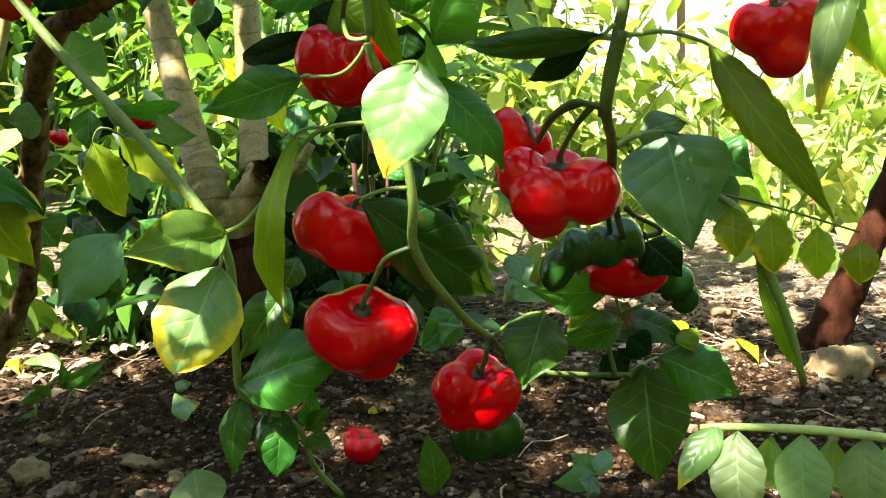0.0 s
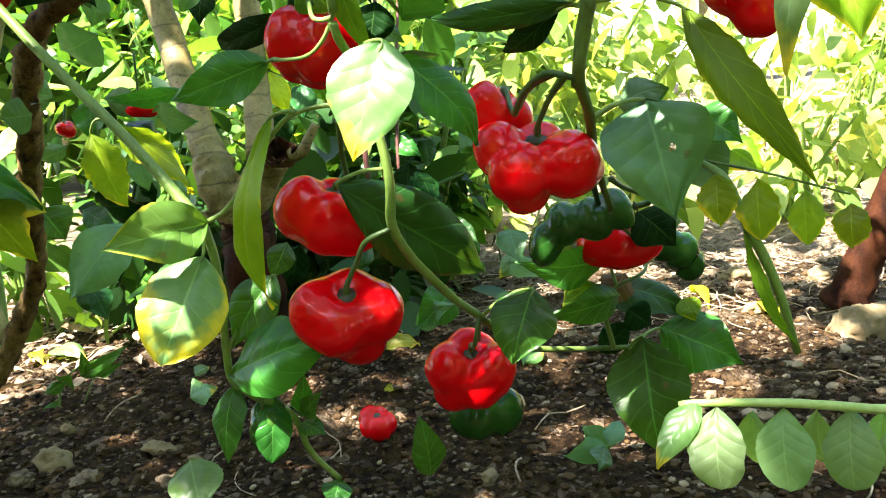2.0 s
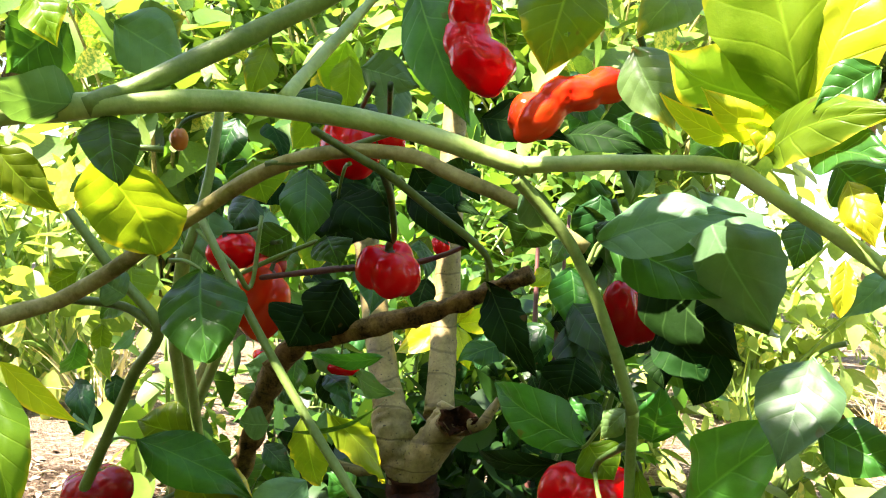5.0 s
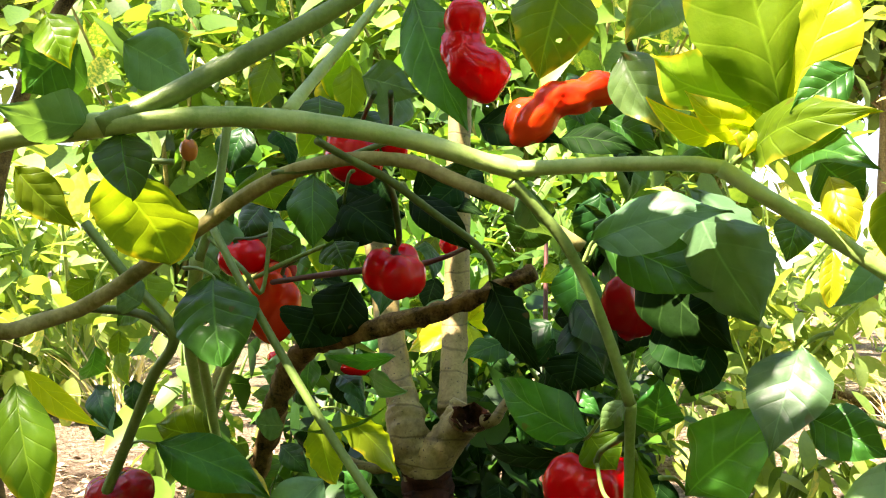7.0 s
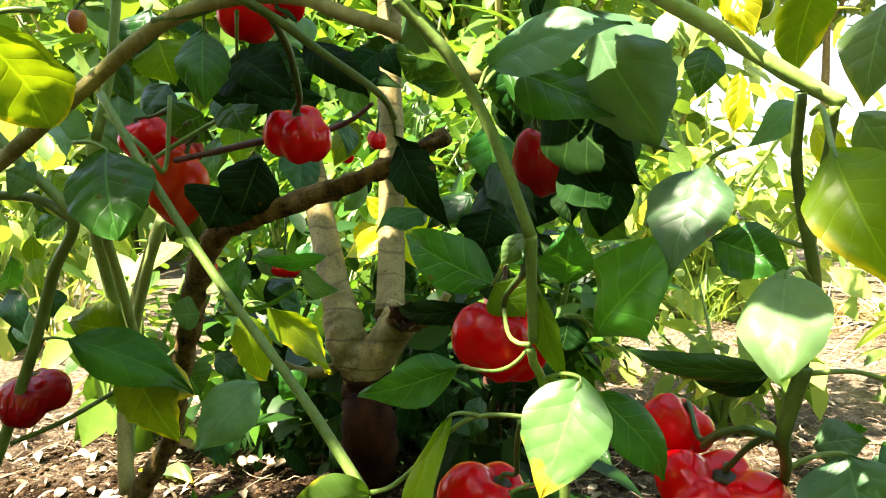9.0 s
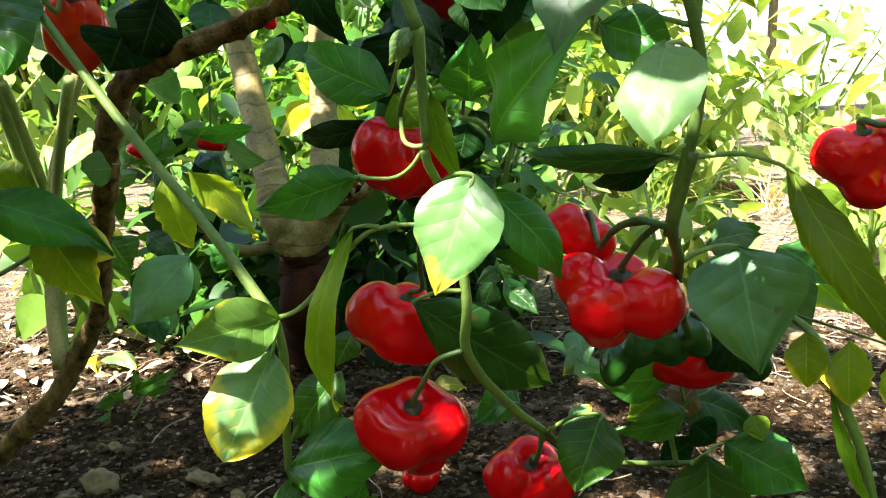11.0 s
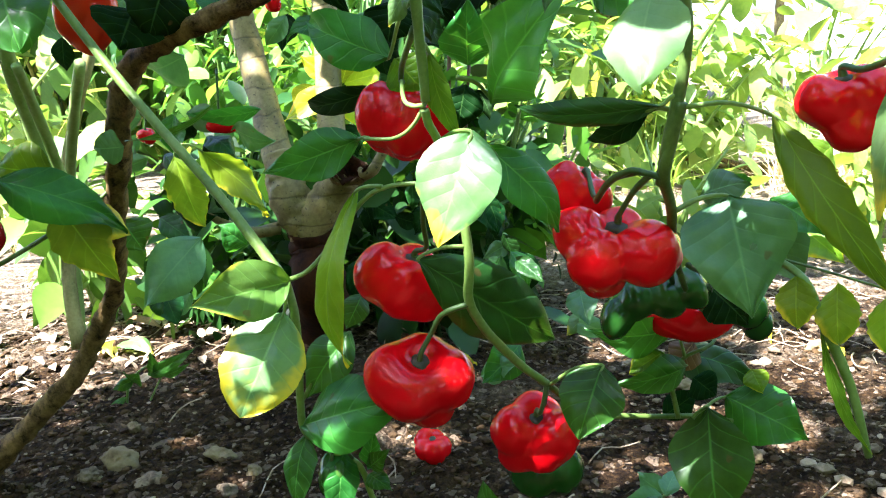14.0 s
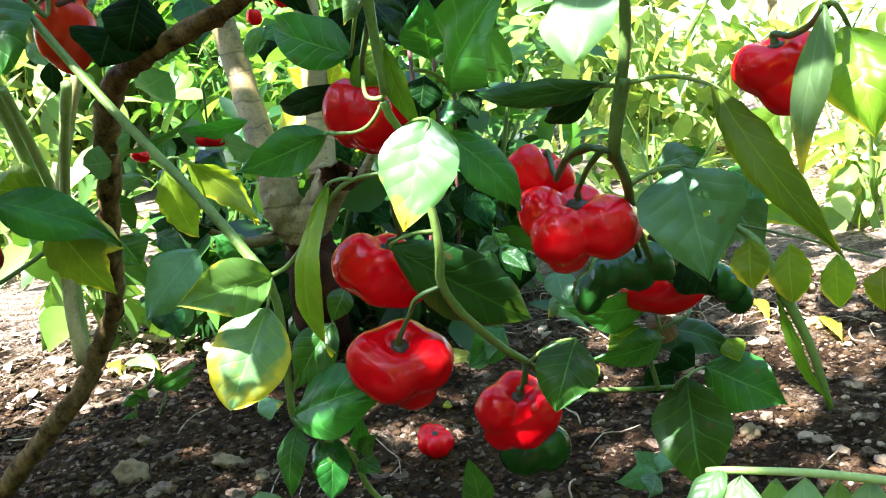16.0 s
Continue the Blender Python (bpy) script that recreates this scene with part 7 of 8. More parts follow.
leaf(plant, (-0.168, 0.926, 0.485), (-0.173, 0.910, 0.449), 0.028, (-0.00, -0.91, 0.41), DARK_SHADE)
leaf(plant, (-0.343, 0.906, 0.551), (-0.335, 0.873, 0.503), 0.027, (0.17, -0.80, 0.58), DEEP_AND_SHADE)
leaf(plant, (-0.270, 0.883, 0.504), (-0.260, 0.873, 0.470), 0.026, (-0.05, -0.96, 0.27), DEEP_AND_SHADE)
leaf(plant, (-0.216, 0.935, 0.573), (-0.256, 0.929, 0.549), 0.030, (0.07, -0.99, 0.13), GREEN)
leaf(plant, (-0.245, 0.789, 0.487), (-0.203, 0.760, 0.458), 0.028, (0.17, -0.58, 0.80), DARK_SHADE)
leaf(plant, (-0.292, 0.934, 0.580), (-0.304, 0.950, 0.536), 0.039, (0.82, -0.43, -0.38), BLUISH)
leaf(plant, (-0.159, 0.741, 0.569), (-0.186, 0.751, 0.544), 0.023, (0.28, -0.75, -0.60), DEEP_AND_SHADE)
leaf(plant, (-0.193, 0.855, 0.621), (-0.229, 0.840, 0.595), 0.026, (0.61, -0.66, -0.45), DARK_SHADE)
leaf(plant, (-0.301, 0.880, 0.576), (-0.309, 0.847, 0.539), 0.031, (0.21, -0.75, 0.62), OLIVE)
leaf(plant, (-0.201, 0.818, 0.622), (-0.184, 0.815, 0.584), 0.034, (0.39, -0.89, 0.25), BLUISH)
leaf(plant, (-0.385, 0.936, 0.606), (-0.407, 0.954, 0.570), 0.033, (0.16, -0.84, -0.52), DEEP_AND_SHADE)
leaf(plant, (-0.138, 0.840, 0.585), (-0.170, 0.854, 0.559), 0.026, (0.05, -0.85, -0.53), DARK_SHADE)
leaf(old_plant, (-0.587, 0.984, 0.468), (-0.577, 1.000, 0.440), 0.022, (0.84, -0.55, 0.00), DEEP_AND_SHADE)
leaf(old_plant, (-0.489, 0.898, 0.489), (-0.523, 0.915, 0.446), 0.031, (-0.21, -0.95, -0.21), OLIVE)
leaf(old_plant, (-0.552, 0.907, 0.585), (-0.570, 0.891, 0.557), 0.020, (0.82, -0.53, -0.22), BLUISH)
leaf(old_plant, (-0.486, 0.999, 0.508), (-0.454, 0.994, 0.477), 0.021, (0.21, -0.90, 0.37), BLUISH)
leaf(old_plant, (-0.414, 0.778, 0.482), (-0.398, 0.777, 0.435), 0.047, (-0.11, -0.99, -0.01), OLIVE)
leaf(old_plant, (-0.556, 0.999, 0.442), (-0.595, 0.994, 0.413), 0.038, (-0.16, -0.92, 0.37), GREEN)
leaf(old_plant, (-0.508, 0.829, 0.474), (-0.552, 0.840, 0.454), 0.028, (0.01, -0.87, -0.50), OLIVE)
leaf(old_plant, (-0.541, 0.955, 0.599), (-0.520, 0.943, 0.559), 0.030, (0.00, -0.96, 0.28), DEEP_AND_SHADE)
leaf(old_plant, (-0.503, 0.903, 0.537), (-0.464, 0.872, 0.504), 0.024, (0.54, -0.19, 0.82), BLUISH)
leaf(old_plant, (-0.519, 0.980, 0.570), (-0.548, 0.980, 0.542), 0.023, (0.62, -0.46, -0.64), OLIVE)
leaf(old_plant, (-0.475, 0.828, 0.424), (-0.487, 0.844, 0.386), 0.020, (0.41, -0.79, -0.46), OLIVE)
leaf(old_plant, (-0.344, 0.834, 0.526), (-0.307, 0.833, 0.511), 0.024, (-0.17, -0.92, -0.35), BLUISH)
leaf(shrub_trunk, (-0.064, 1.373, 0.313), (-0.088, 1.352, 0.283), 0.034, (0.59, -0.80, 0.08), DARK_SHADE)
leaf(shrub_trunk, (-0.101, 1.431, 0.403), (-0.095, 1.411, 0.360), 0.035, (0.27, -0.86, 0.44), DEEP_AND_SHADE)
leaf(shrub_trunk, (-0.022, 1.512, 0.294), (-0.015, 1.500, 0.240), 0.035, (0.26, -0.93, 0.24), DEEP_AND_SHADE)
leaf(shrub_trunk, (-0.224, 1.513, 0.354), (-0.178, 1.501, 0.318), 0.032, (-0.09, -0.97, 0.20), DARK_SHADE)
leaf(shrub_trunk, (-0.252, 1.408, 0.356), (-0.226, 1.416, 0.305), 0.048, (0.62, -0.75, 0.20), DARK_SHADE)
leaf(shrub_trunk, (-0.034, 1.456, 0.400), (-0.012, 1.428, 0.356), 0.038, (0.21, -0.77, 0.60), DARK_SHADE)
leaf(shrub_trunk, (-0.121, 1.504, 0.257), (-0.066, 1.487, 0.247), 0.039, (-0.24, -0.93, 0.28), DARK_SHADE)
leaf(shrub_trunk, (-0.124, 1.389, 0.210), (-0.076, 1.392, 0.185), 0.038, (-0.09, -0.95, -0.29), DEEP_AND_SHADE)
leaf(shrub_trunk, (-0.106, 1.365, 0.345), (-0.081, 1.350, 0.300), 0.049, (-0.55, -0.84, -0.02), DARK_SHADE)
leaf(shrub_trunk, (-0.263, 1.388, 0.286), (-0.288, 1.386, 0.247), 0.037, (-0.07, -0.99, 0.09), DARK_SHADE)
leaf(shrub_trunk, (-0.187, 1.376, 0.396), (-0.185, 1.344, 0.344), 0.041, (0.27, -0.81, 0.51), DEEP_AND_SHADE)
leaf(shrub_trunk, (-0.207, 1.432, 0.290), (-0.242, 1.425, 0.244), 0.039, (-0.02, -0.99, 0.17), DEEP_AND_SHADE)
leaf(shrub_trunk, (-0.276, 1.472, 0.271), (-0.312, 1.455, 0.242), 0.035, (-0.04, -0.84, 0.54), DARK_SHADE)
leaf(shrub_trunk, (-0.095, 1.408, 0.387), (-0.132, 1.397, 0.339), 0.059, (0.60, -0.74, -0.30), DARK_SHADE)
leaf(shrub_trunk, (-0.076, 1.433, 0.370), (-0.022, 1.413, 0.367), 0.038, (-0.34, -0.93, 0.16), DEEP_AND_SHADE)
leaf(shrub_trunk, (-0.133, 1.375, 0.266), (-0.138, 1.387, 0.216), 0.026, (-0.13, -0.97, -0.22), DEEP_AND_SHADE)
leaf(shrub_trunk, (-0.136, 1.518, 0.196), (-0.178, 1.511, 0.180), 0.036, (0.28, -0.90, -0.33), DARK_SHADE)
leaf(shrub_trunk, (-0.268, 1.495, 0.402), (-0.292, 1.509, 0.358), 0.024, (-0.02, -0.96, -0.29), DEEP_AND_SHADE)
leaf(plant, (0.012, 0.669, 0.520), (0.042, 0.636, 0.485), 0.032, (-0.74, -0.68, -0.01), DEEP_AND_SHADE)
leaf(plant, (0.021, 0.662, 0.541), (0.026, 0.670, 0.494), 0.034, (0.40, -0.91, -0.11), DEEP_AND_SHADE)
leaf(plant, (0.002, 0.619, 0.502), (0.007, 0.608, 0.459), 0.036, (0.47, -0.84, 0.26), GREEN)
leaf(plant, (0.004, 0.635, 0.543), (0.024, 0.639, 0.512), 0.023, (-0.31, -0.90, -0.31), DEEP_AND_SHADE)
leaf(plant, (0.026, 0.645, 0.551), (-0.009, 0.635, 0.540), 0.030, (0.40, -0.68, -0.61), DEEP_AND_SHADE)
leaf(plant, (0.018, 0.635, 0.549), (0.015, 0.638, 0.505), 0.036, (0.19, -0.98, -0.08), DEEP_AND_SHADE)
leaf(plant, (0.016, 0.609, 0.527), (0.053, 0.600, 0.502), 0.031, (-0.45, -0.81, -0.38), DEEP_AND_SHADE)
leaf(plant, (-0.012, 0.637, 0.537), (-0.043, 0.603, 0.528), 0.025, (0.74, -0.55, -0.40), DEEP_AND_SHADE)
leaf(shrub_trunk, (-0.339, 1.401, 0.165), (-0.289, 1.381, 0.142), 0.043, (0.01, -0.75, 0.66), DEEP_AND_SHADE)
leaf(shrub_trunk, (-0.281, 1.485, 0.340), (-0.305, 1.470, 0.284), 0.040, (0.24, -0.96, 0.16), DARK_SHADE)
leaf(shrub_trunk, (-0.363, 1.406, 0.365), (-0.378, 1.404, 0.322), 0.024, (0.49, -0.86, -0.13), DARK_SHADE)
leaf(shrub_trunk, (-0.427, 1.499, 0.314), (-0.453, 1.515, 0.263), 0.039, (-0.52, -0.86, -0.00), DARK_SHADE)
leaf(shrub_trunk, (-0.371, 1.494, 0.223), (-0.420, 1.504, 0.217), 0.028, (-0.14, -0.92, -0.36), DEEP_AND_SHADE)
leaf(shrub_trunk, (-0.430, 1.504, 0.381), (-0.441, 1.475, 0.325), 0.039, (0.49, -0.81, 0.33), DEEP_AND_SHADE)
leaf(shrub_trunk, (-0.419, 1.423, 0.308), (-0.464, 1.439, 0.267), 0.039, (-0.40, -0.91, 0.08), DARK_SHADE)
leaf(shrub_trunk, (-0.223, 1.415, 0.228), (-0.205, 1.397, 0.174), 0.031, (0.33, -0.86, 0.39), DARK_SHADE)
leaf(shrub_trunk, (-0.273, 1.476, 0.185), (-0.316, 1.463, 0.164), 0.032, (0.14, -0.95, 0.29), DEEP_AND_SHADE)
leaf(shrub_trunk, (-0.264, 1.406, 0.177), (-0.270, 1.386, 0.136), 0.035, (0.00, -0.90, 0.44), DARK_SHADE)
leaf(shrub_trunk, (-0.445, 1.474, 0.135), (-0.428, 1.463, 0.089), 0.041, (-0.36, -0.93, 0.09), DARK_SHADE)
leaf(shrub_trunk, (-0.382, 1.456, 0.295), (-0.380, 1.427, 0.252), 0.039, (-0.07, -0.82, 0.56), DEEP_AND_SHADE)
leaf(shrub_trunk, (-0.404, 1.499, 0.375), (-0.357, 1.515, 0.339), 0.034, (0.33, -0.94, 0.02), DARK_SHADE)
leaf(shrub_trunk, (-0.356, 1.495, 0.221), (-0.389, 1.463, 0.184), 0.044, (0.10, -0.79, 0.60), DEEP_AND_SHADE)

# ---- undergrowth and bushes behind ----
def shrub(at, radius, height, count, size, material, seed, label, name="shrub", category="shrub", group="bushes behind the peppers", stems=7, bark=STEM, low=0.1, pointed=0.5, fine=False):
    """A bush: leaning stems from one root and leaves in loose tufts along them."""
    rng = np.random.default_rng(seed)
    at = (at[0], at[1], ground_height(at[0], at[1]))
    root = thing(name, at, label, category, group)
    tips = []
    for i in range(stems):
        a, lean = rng.uniform(0, 6.28), rng.uniform(0.25, 1.0)
        h = height * rng.uniform(0.6, 1.0)
        end = np.array((math.cos(a) * radius * lean, math.sin(a) * radius * lean, h))
        mid = np.array((end[0] * 0.35, end[1] * 0.35, h * 0.5)) + rng.normal(0, 0.04 * radius, 3)
        path = spline([(0, 0, -0.01), mid, end], 6)
        r = 0.006 + 0.008 * height * rng.uniform(0.4, 1.0)
        v, f = tube_data(path, [r, r * 0.7, r * 0.3], 7, 0.15, seed + i)
        mesh_object("stem", v, f, bark, root)
        for q in path[2:]:
            tips.append(q)
        for b in range(3):
            q = path[rng.integers(4, len(path))]
            tips.append(q + rng.normal(0, 0.25 * radius, 3) * (1, 1, 0.6))
    tips = np.array(tips)
    tips = tips[tips[:, 2] > low * height]
    pick = rng.integers(0, len(tips), count)
    spread = rng.normal(0, 1, (count, 3)) * np.array((0.16, 0.16, 0.11)) * (radius + 0.15)
    p = tips[pick] + spread
    p[:, 2] = np.maximum(p[:, 2], 0.02)
    out = p - np.array((0, 0, height * 0.5))
    out = out / (np.linalg.norm(out, axis=1, keepdims=True) + 1e-6)
    axes = out * 0.6 + rng.normal(0, 0.55, (count, 3)) + np.array((0, 0, -0.25))
    nor = rng.normal(0, 0.45, (count, 3)) + np.array((0, 0, 1.0)) + out * 0.3
    ln = size * (0.45 + 1.5 * rng.random(count) ** 2)
    leaf_cloud("crown", p, axes, nor, ln, ln * pointed * rng.uniform(0.75, 1.2, count), material, root, droop=0.22, fine=fine)
    return root


def near_lists(seed, boxes):
    rng = random.Random(seed)
    for x0, x1, y0, y1, n in boxes:
        for i in range(n):
            yield rng.uniform(x0, x1), rng.uniform(y0, y1), rng.random()


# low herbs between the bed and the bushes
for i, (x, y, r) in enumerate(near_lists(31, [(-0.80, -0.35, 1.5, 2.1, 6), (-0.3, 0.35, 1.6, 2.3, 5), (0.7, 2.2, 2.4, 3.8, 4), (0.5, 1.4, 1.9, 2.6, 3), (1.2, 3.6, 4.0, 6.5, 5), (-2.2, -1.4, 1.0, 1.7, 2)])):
    shrub((x, y), 0.13 + 0.12 * r, 0.22 + 0.33 * r, 120 + int(90 * r), 0.068, FOLIAGE_GLARE if x > 0.05 else FOLIAGE_LIGHT if x < -0.55 or i % 3 == 0 else FOLIAGE, 100 + i,
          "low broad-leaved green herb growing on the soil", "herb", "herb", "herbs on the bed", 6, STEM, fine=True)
# herbs added behind the trunk, coloured dark to stand for the shade there
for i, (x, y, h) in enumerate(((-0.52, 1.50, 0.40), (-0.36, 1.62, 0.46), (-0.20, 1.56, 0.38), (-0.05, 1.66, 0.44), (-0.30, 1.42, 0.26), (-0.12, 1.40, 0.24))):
    shrub((x, y), 0.13, h, 170, 0.062, FOLIAGE_SHADE, 150 + i, "herb behind the trunk with shade put into its dark colour", "herb", "herb", "herbs on the bed", 7, STEM_DARK, low=0.03, fine=True)
# bushes in the sun; the palest carry its glare in their leaf colour
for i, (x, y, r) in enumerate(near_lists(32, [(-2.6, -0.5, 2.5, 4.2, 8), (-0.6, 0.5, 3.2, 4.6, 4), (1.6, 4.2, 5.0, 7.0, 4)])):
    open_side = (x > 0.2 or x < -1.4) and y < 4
    shrub((x, y), 0.4 + 0.25 * r, (0.75 + 0.5 * r) * (0.8 if open_side else 1.0), (210 if open_side else 420) + int(200 * r), 0.098, FOLIAGE_GLARE if x > -0.1 or open_side else FOLIAGE_LIGHT if i % 3 else FOLIAGE, 200 + i,
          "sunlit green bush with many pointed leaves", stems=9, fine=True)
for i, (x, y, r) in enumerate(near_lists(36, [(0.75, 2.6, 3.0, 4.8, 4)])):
    shrub((x, y), 0.30 + 0.2 * r, 0.45 + 0.45 * r, 110, 0.11, FOLIAGE_GLARE, 260 + i, "thin green bush with few leaves, coloured pale for sun glare", stems=6, fine=True)
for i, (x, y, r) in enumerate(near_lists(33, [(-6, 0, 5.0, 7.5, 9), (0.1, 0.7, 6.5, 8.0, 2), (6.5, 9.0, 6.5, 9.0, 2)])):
    shrub((x, y), 1.1 + 0.5 * r, 2.0 + 1.2 * r, 750, 0.24, FOLIAGE_GLARE if x > 0 else FOLIAGE_LIGHT, 300 + i,
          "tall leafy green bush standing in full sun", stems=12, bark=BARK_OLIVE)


def grass_tuft(at, count, length, material, seed, label):
    """Arching blades from one root."""
    rng = np.random.default_rng(seed)
    root = thing("grass_tuft", (at[0], at[1], ground_height(at[0], at[1])), label, "grass", "grass tufts behind the bed")
    a, lean = rng.uniform(0, 6.28, count), rng.uniform(0.15, 0.9, count)
    axes = np.stack([np.cos(a) * lean, np.sin(a) * lean, np.ones(count)], 1)
    side = np.stack([np.cos(a), np.sin(a), -lean], 1) + rng.normal(0, 0.2, (count, 3))
    ln = length * rng.uniform(0.5, 1.1, count)
    base = np.stack([rng.normal(0, 0.03, count), rng.normal(0, 0.03, count), np.zeros(count)], 1)
    leaf_cloud("blade_clump", base, axes, -side, ln, ln * 0.022, material, root, droop=0.6)


for i, (x, y, r) in enumerate(near_lists(37, [(0.3, 2.8, 2.3, 4.2, 22), (-0.5, 0.25, 2.3, 3.2, 5), (-2.0, -0.6, 2.2, 3.2, 7)])):
    grass_tuft((x, y), 46, 0.22 + 0.22 * r, STRAW_BLADE if i % 3 else FOLIAGE_GLARE, 600 + i, "dry pale straw-coloured grass tuft in the sun" if i % 3 else "green grass tuft in the sun, coloured pale for glare")


def tree(at, height, radius, count, size, seed, label, crown_from=0.45, limbs=9, trunk_r=0.12):
    rng = np.random.default_rng(seed)
    at = (at[0], at[1], ground_height(at[0], at[1]))
    root = thing("tree", at, label, "tree", "trees round the garden")
    top = np.array((rng.uniform(-0.2, 0.2), rng.uniform(-0.2, 0.2), height * 0.8))
    path = spline([(0, 0, -0.05), (0.05, 0.02, height * 0.3), top * (1, 1, 0.7), top], 6)
    v, f = tube_data(path, [trunk_r, trunk_r * 0.75, trunk_r * 0.55, trunk_r * 0.2], 12, 0.15, seed)
    mesh_object("trunk", v, f, BARK_GREY, root)
    tips = []
    for i in range(limbs):
        a = 6.28 * i / limbs + rng.uniform(-0.3, 0.3)
        s = path[rng.integers(len(path) // 2, len(path) - 2)]
        e = s + np.array((math.cos(a) * radius, math.sin(a) * radius, rng.uniform(0.1, 0.35) * height)) * rng.uniform(0.6, 1.0)
        e[2] = max(e[2], height * crown_from)
        lp = spline([s, (s + e) / 2 + (0, 0, 0.08 * height), e], 6)
        v, f = tube_data(lp, [trunk_r * 0.4, trunk_r * 0.25, trunk_r * 0.08], 8, 0.15, seed + i)
        mesh_object("limb", v, f, BARK_GREY, root)
        tips += lp[2:]
        for b in range(5):
            tips.append(lp[rng.integers(2, len(lp))] + rng.normal(0, radius * 0.22, 3) * (1, 1, 0.6))
    tips = np.array(tips)
    p = tips[rng.integers(0, len(tips), count)] + rng.normal(0, radius * 0.13, (count, 3))
    p[:, 2] = np.maximum(p[:, 2], height * crown_from)
    axes = rng.normal(0, 0.7, (count, 3)) + np.array((0, 0, -0.4))
    nor = rng.normal(0, 0.4, (count, 3)) + np.array((0, 0, 1.0))
    ln = size * rng.uniform(0.6, 1.3, count)
    leaf_cloud("crown", p, axes, nor, ln, ln * 0.5, FOLIAGE_FAR, root)
    return root


for i in range(13):
    if i in (7, 8):
        continue
    tree((-15 + 2.5 * i + (i % 3) * 0.7, 11 + (i * 5 % 4) * 1.2), 6.0 + (i * 3 % 4) * 0.8, 2.6, 2600, 0.34, 400 + i, "leafy green tree at the edge of the garden", 0.12)
# unseen trees added at the sides and back to close off the sky
for i, (x, y) in enumerate(((3.5, -4.5), (5.5, 0.5), (-6.8, 0.6), (0.5, -6))):
    tree((x, y), 5.0, 2.0, 1400, 0.32, 470 + i, "leafy green tree at the edge of the garden", 0.2)
# unseen bushes added round the lens to cut the fill from the sky
for i, (x, y) in enumerate(((-1.9, -0.9), (-1.1, -1.7), (0.0, -1.9), (1.0, -1.6), (1.9, -0.8), (2.2, 0.3), (-2.3, 0.2), (-0.5, -2.6), (1.8, -2.2), (-2.4, -2.0))):
    shrub((x, y), 0.7, 1.5, 1100, 0.14, FOLIAGE_FAR, 490 + i, "unseen dense tall bush added to block low skylight", stems=12, bark=BARK_OLIVE, low=0.03)

for i in range(9):
    tree((-18 + 4.5 * i, 17 + (i % 3)), 9.0, 3.4, 2400, 0.5, 440 + i, "tall leafy tree behind the garden", 0.1)
# wide crowns added out of view behind the lens, to darken that side
for i, (x, y) in enumerate(((-2.8, -3.6), (3.2, -3.4))):
    tree((x, y), 4.4, 2.0, 3000, 0.26, 520 + i, "unseen spreading tree added to shade the ground behind the lens", 0.55, 12, 0.09)


# ---- unseen foliage above the lens, added to shade the bed ----
def in_shade(p, axes, lengths, gaps, margin):
    """True for leaves whose blade stays clear of the sun's ways through the foliage."""
    mid = p + axes / np.linalg.norm(axes, axis=1, keepdims=True) * lengths[:, None] * 0.5
    keep = np.ones(len(p), dtype=bool)
    for gx_, gy_, gz_, gr in gaps:
        lift = (mid[:, 2] - gz_) / SUN_DIR.z
        keep &= (lift < 0.03) | (np.hypot(mid[:, 0] - gx_ - SUN_DIR.x * lift, mid[:, 1] - gy_ - SUN_DIR.y * lift) > gr + margin)
    return keep


def shade_leaves(plant, box, count, size, seed, gaps, slope=0.42):
    """Unseen leaves added above eye level to shade the fruit, with gaps that let the sun through."""
    rng = np.random.default_rng(seed)
    o = np.array(plant.matrix_basis.translation)
    x, y = rng.uniform(box[0], box[1], count), rng.uniform(box[2], box[3], count)
    z = 0.56 + slope * np.maximum(y - 0.05, -0.05) + rng.random(count) ** 1.5 * 0.30
    z = np.where((y < 0.25) & (np.abs(x - 0.06) < 0.3), np.maximum(z, 0.70) + 0.05, z)
    p = np.stack([x, y, z], 1)
    axes = rng.normal(0, 0.6, (count, 3)) + np.array((0, 0, -0.35))
    nor = rng.normal(0, 0.35, (count, 3)) + np.array((0, 0, 1.0))
    ln = size * rng.uniform(0.6, 1.2, count)
    k = in_shade(p, axes, ln, gaps, 0.022)
    leaf_cloud("upper_foliage", p[k] - o, axes[k], nor[k], ln[k], ln[k] * 0.55, FOLIAGE, plant)


# where gaps in the added foliage let sun reach the soil, the lower leaves and the upper leaves: x, y, z and radius
SUN_ON_SOIL = [(0.15, 0.95, 0, 0.035), (0.24, 1.05, 0, 0.04), (-0.16, 0.98, 0, 0.015), (0.17, 1.35, 0, 0.03), (0.22, 0.92, 0, 0.04), (0.33, 1.06, 0, 0.05), (0.37, 0.86, 0, 0.03),
               (-0.7, 1.33, 0, 0.02), (-0.9, 1.49, 0, 0.26), (-0.66, 1.15, 0, 0.03), (0.44, 1.23, 0, 0.09), (0.43, 1.39, 0, 0.06), (-0.05, 1.09, 0, 0.012), (-0.06, 1.44, 0, 0.025),
               (0.14, 1.28, 0, 0.015), (0.155, 1.15, 0, 0.015), (0.05, 1.61, 0, 0.03), (-0.42, 1.27, 0, 0.015),
               (0.55, 1.72, 0, 0.11), (0.30, 1.62, 0, 0.06), (0.80, 2.08, 0.1, 0.14)]
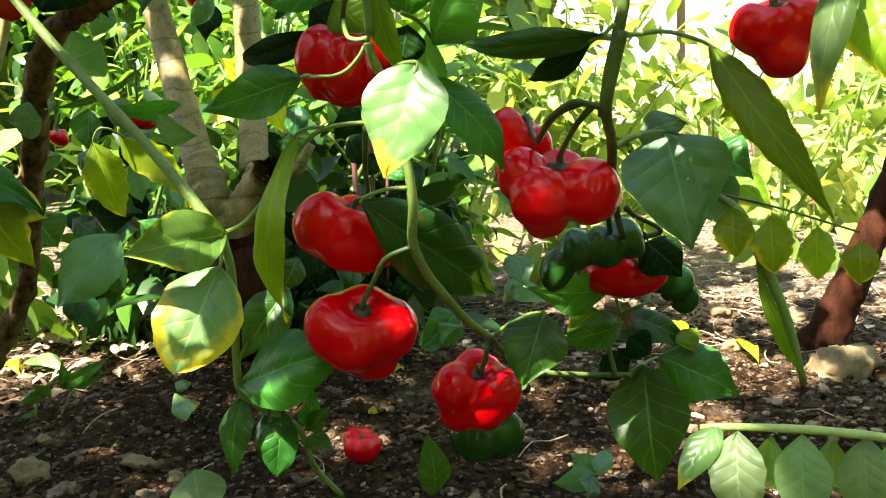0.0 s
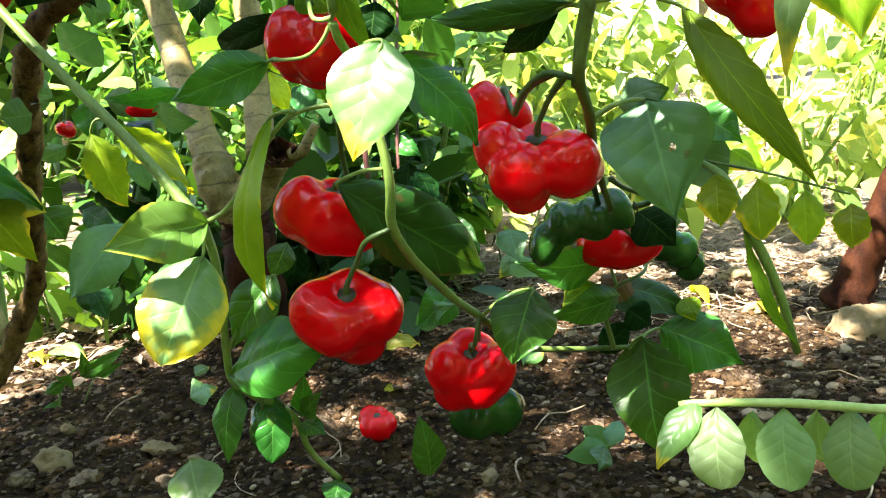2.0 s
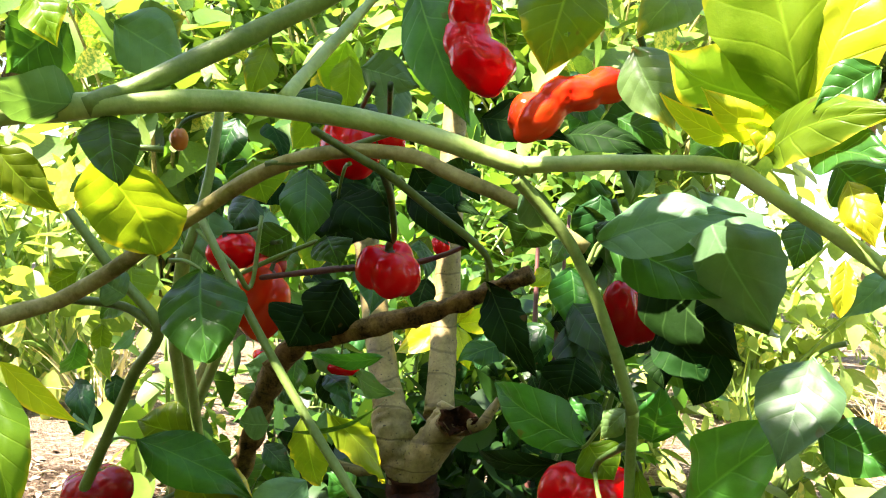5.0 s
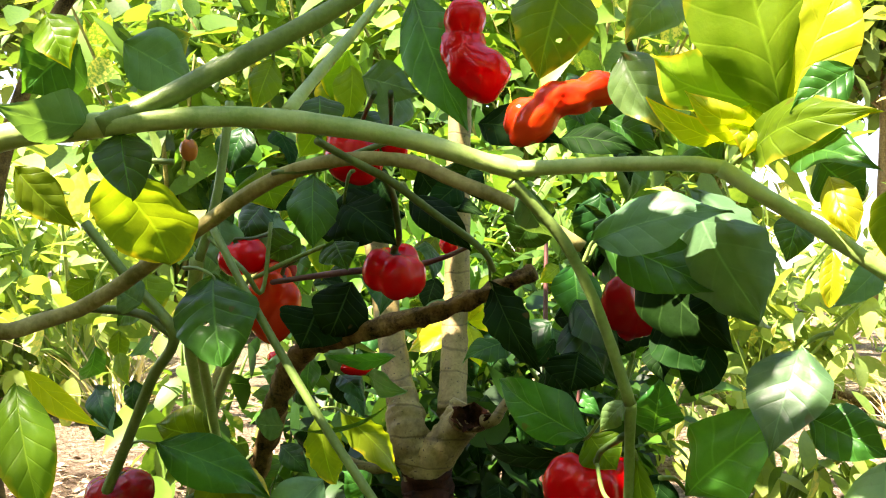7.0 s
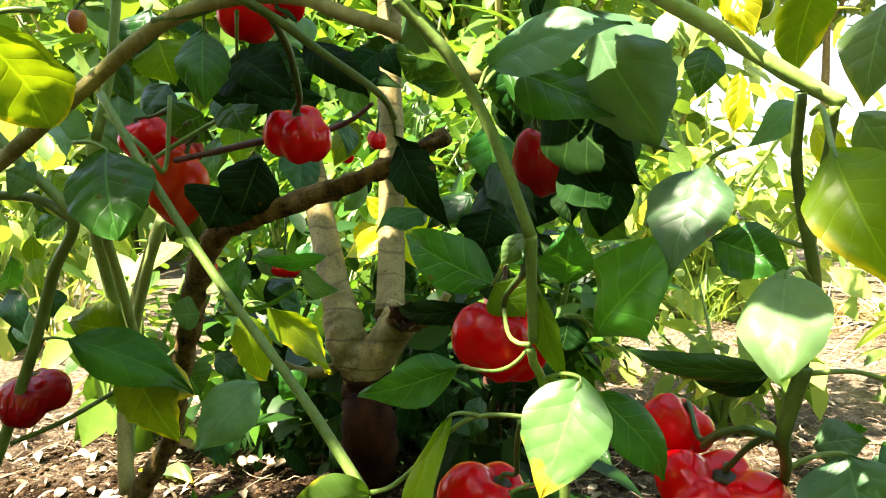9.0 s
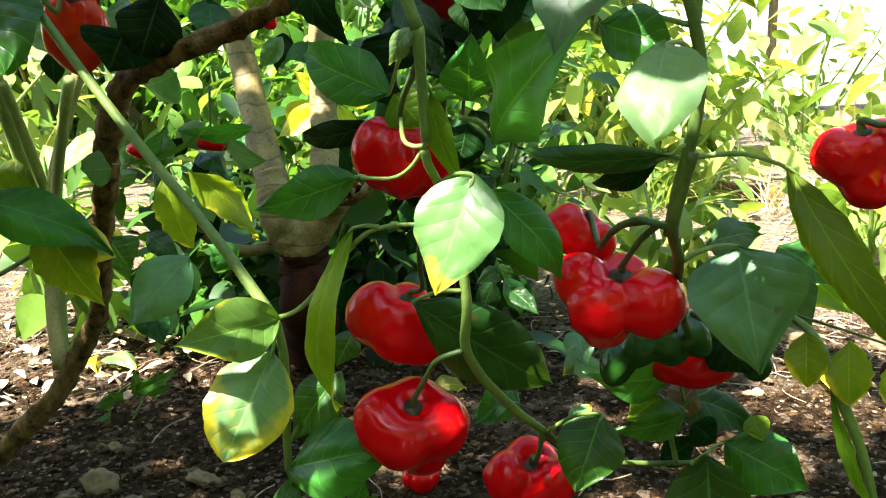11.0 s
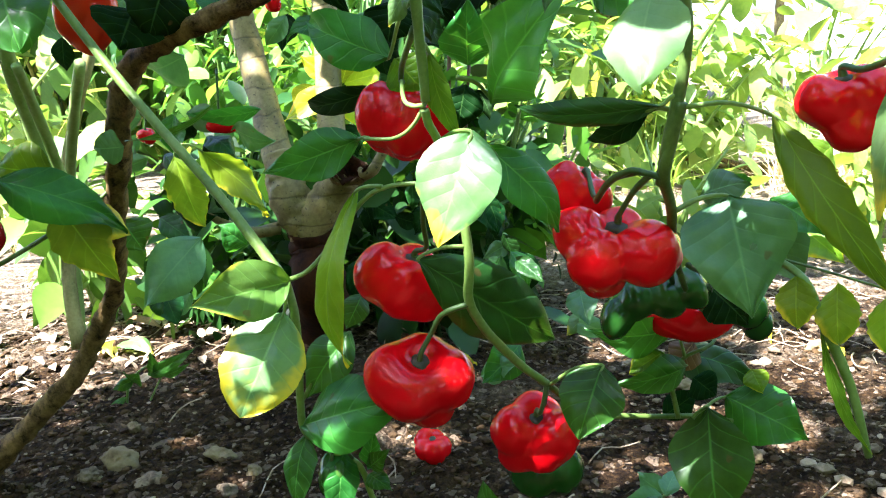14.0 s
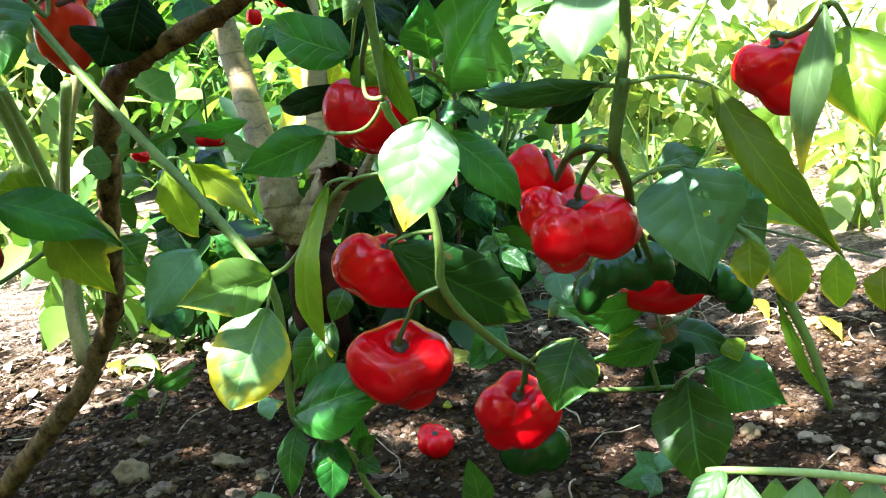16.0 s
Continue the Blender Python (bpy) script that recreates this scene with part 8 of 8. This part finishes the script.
SUN_ON_LOW_LEAVES = [(-0.4, 0.95, 0.28, 0.006), (-0.5, 1.2, 0.2, 0.02), (-0.2, 0.83, 0.33, 0.03), (-0.27, 0.93, 0.29, 0.006), (0.044, 0.423, 0.352, 0.030),
                     (-0.05, 0.475, 0.275, 0.012), (-0.062, 0.475, 0.306, 0.022), (0.094, 0.52, 0.232, 0.006), (0.167, 0.458, 0.347, 0.002), (0.222, 0.36, 0.395, 0.008), (-0.300, 0.680, 0.394, 0.010), (-0.320, 0.780, 0.405, 0.010)]
SUN_ON_HIGH_LEAVES = [(0.13, 0.385, 0.42, 0.020), (0.104, 0.412, 0.456, -0.002), (0.05, 0.415, 0.525, 0.010), (-0.215, 0.467, 0.52, 0.022), (0.085, 0.37, 0.59, 0.045), (-0.165, 0.335, 0.431, 0.015), (-0.165, 0.33, 0.555, 0.02),
                      (0.005, 0.44, 0.578, 0.025), (-0.17, 1.26, 0.408, 0.012)]
SUN_ON_BRANCH = [(-0.01, 0.402, 0.542, 0.003), (0.02, 0.403, 0.542, 0.004), (0.05, 0.401, 0.543, 0.004), (0.075, 0.398, 0.541, 0.004)]
GAPS = SUN_ON_SOIL + SUN_ON_LOW_LEAVES + SUN_ON_HIGH_LEAVES + SUN_ON_BRANCH
# the bare shrub and the stump get foliage too, only for its shade
shade_leaves(plant, (-0.6, 0.5, 0.12, 0.9), 90, 0.085, 61, GAPS)
shade_leaves(old_plant, (-1.2, -0.1, 0.40, 1.15), 70, 0.085, 62, GAPS)
shade_leaves(shrub_trunk, (-0.62, 0.25, 0.85, 1.65), 520, 0.10, 63, GAPS)
shade_leaves(side_trunk, (0.05, 1.0, 0.72, 1.6), 240, 0.10, 64, GAPS)
# unseen leaves added to keep the sun off the broad leaf and its neighbours
shaded = np.array([(0.187, 0.442, 0.312), (0.170, 0.452, 0.315), (0.088, 0.452, 0.420), (0.100, 0.440, 0.432), (0.080, 0.462, 0.405), (0.000, 0.480, 0.246), (-0.016, 0.487, 0.236)])
shading = shaded + np.array(SUN_DIR) * np.array([[0.54], [0.48], [0.40], [0.44], [0.48], [0.60], [0.64]])
leaf_cloud("upper_foliage", shading - np.array((0.02, 0, 0)) - np.array(plant.matrix_basis.translation), np.tile((1.0, 0.3, -0.2), (7, 1)), np.tile((-0.3, -0.3, 0.9), (7, 1)), np.full(7, 0.062), np.full(7, 0.036), FOLIAGE, plant)
# unseen branches added to carry the shading leaves
stem(plant, [(-0.35, 0.31, 0.20), (-0.30, 0.25, 0.50), (-0.18, 0.20, 0.75), (0.0, 0.35, 0.85), (0.2, 0.5, 0.95)], [0.008, 0.006, 0.004], STEM, "branch")
stem(old_plant, [(-0.60, 0.86, 0.05), (-0.62, 0.80, 0.45), (-0.55, 0.85, 0.8), (-0.3, 0.95, 1.0)], [0.010, 0.008, 0.005], BARK_BROWN, "branch")


def shade_tree(foot, crown, half, count, size, seed, gaps):
    """An unseen slender tree, added leaning over the bed; its thin crown shades the fruit and lets flecks of sun
    through.
    """
    rng = np.random.default_rng(seed)
    at = Vector((foot[0], foot[1], ground_height(foot[0], foot[1])))
    root = thing("tree", at, "unseen slender leaning tree added to shade the bed", "tree", "trees round the garden")
    c = np.array(crown) - np.array(at)
    path = spline([(0, 0, -0.05), c * (0.12, 0.12, 0.45), c * (0.55, 0.55, 0.85), c * (1, 1, 1.0)], 8)
    v, f = tube_data(path, [0.07, 0.055, 0.035, 0.012], 12, 0.12, seed)
    mesh_object("trunk", v, f, BARK_GREY, root)
    for i in range(9):
        a = 6.28 * i / 9 + rng.uniform(-0.3, 0.3)
        s = path[rng.integers(len(path) * 2 // 3, len(path))]
        e = c + np.array((math.cos(a) * half[0] * 0.9, math.sin(a) * half[1] * 0.9, rng.uniform(-0.5, 0.8) * half[2]))
        v, f = tube_data(spline([s, (s + e) / 2 + (0, 0, 0.08), e], 6), [0.014, 0.009, 0.003], 8, 0.15, seed + i)
        mesh_object("limb", v, f, BARK_GREY, root)
    u = rng.normal(0, 1, (count, 3))
    u = u / np.linalg.norm(u, axis=1, keepdims=True) * rng.random((count, 1)) ** 0.42
    p = np.array(crown) + u * np.array(half)
    axes = rng.normal(0, 0.6, (count, 3)) + np.array((0, 0, -0.3))
    nor = rng.normal(0, 0.35, (count, 3)) + np.array((0, 0, 1.0))
    ln = size * rng.uniform(0.6, 1.2, count)
    k = in_shade(p, axes, ln, gaps, 0.024)
    leaf_cloud("crown", p[k] - np.array(at), axes[k], nor[k], ln[k], ln[k] * 0.5, FOLIAGE, root)


# crown placed on the line to the sun, out of view, to block it
over = Vector((-0.05, 0.72, 0.25)) + SUN_DIR * 2.1
shade_tree((-2.1, -0.5), over, (0.85, 0.66, 0.25), 3600, 0.09, 71, GAPS)
# leafy bushes added out of view, beside and behind the lens, to block skylight
for i, (x, y) in enumerate(((0.85, 0.35), (-0.85, 0.15), (1.3, -0.3), (-1.4, -0.4), (1.25, 0.95), (-1.9, 0.3))):
    shrub((x, y), 0.30, 0.85, 420, 0.085, FOLIAGE, 500 + i, "unseen leafy bush added beside the bed to block skylight", "sky_block_bush", "pepper plant", "pepper plants", 8, STEM)
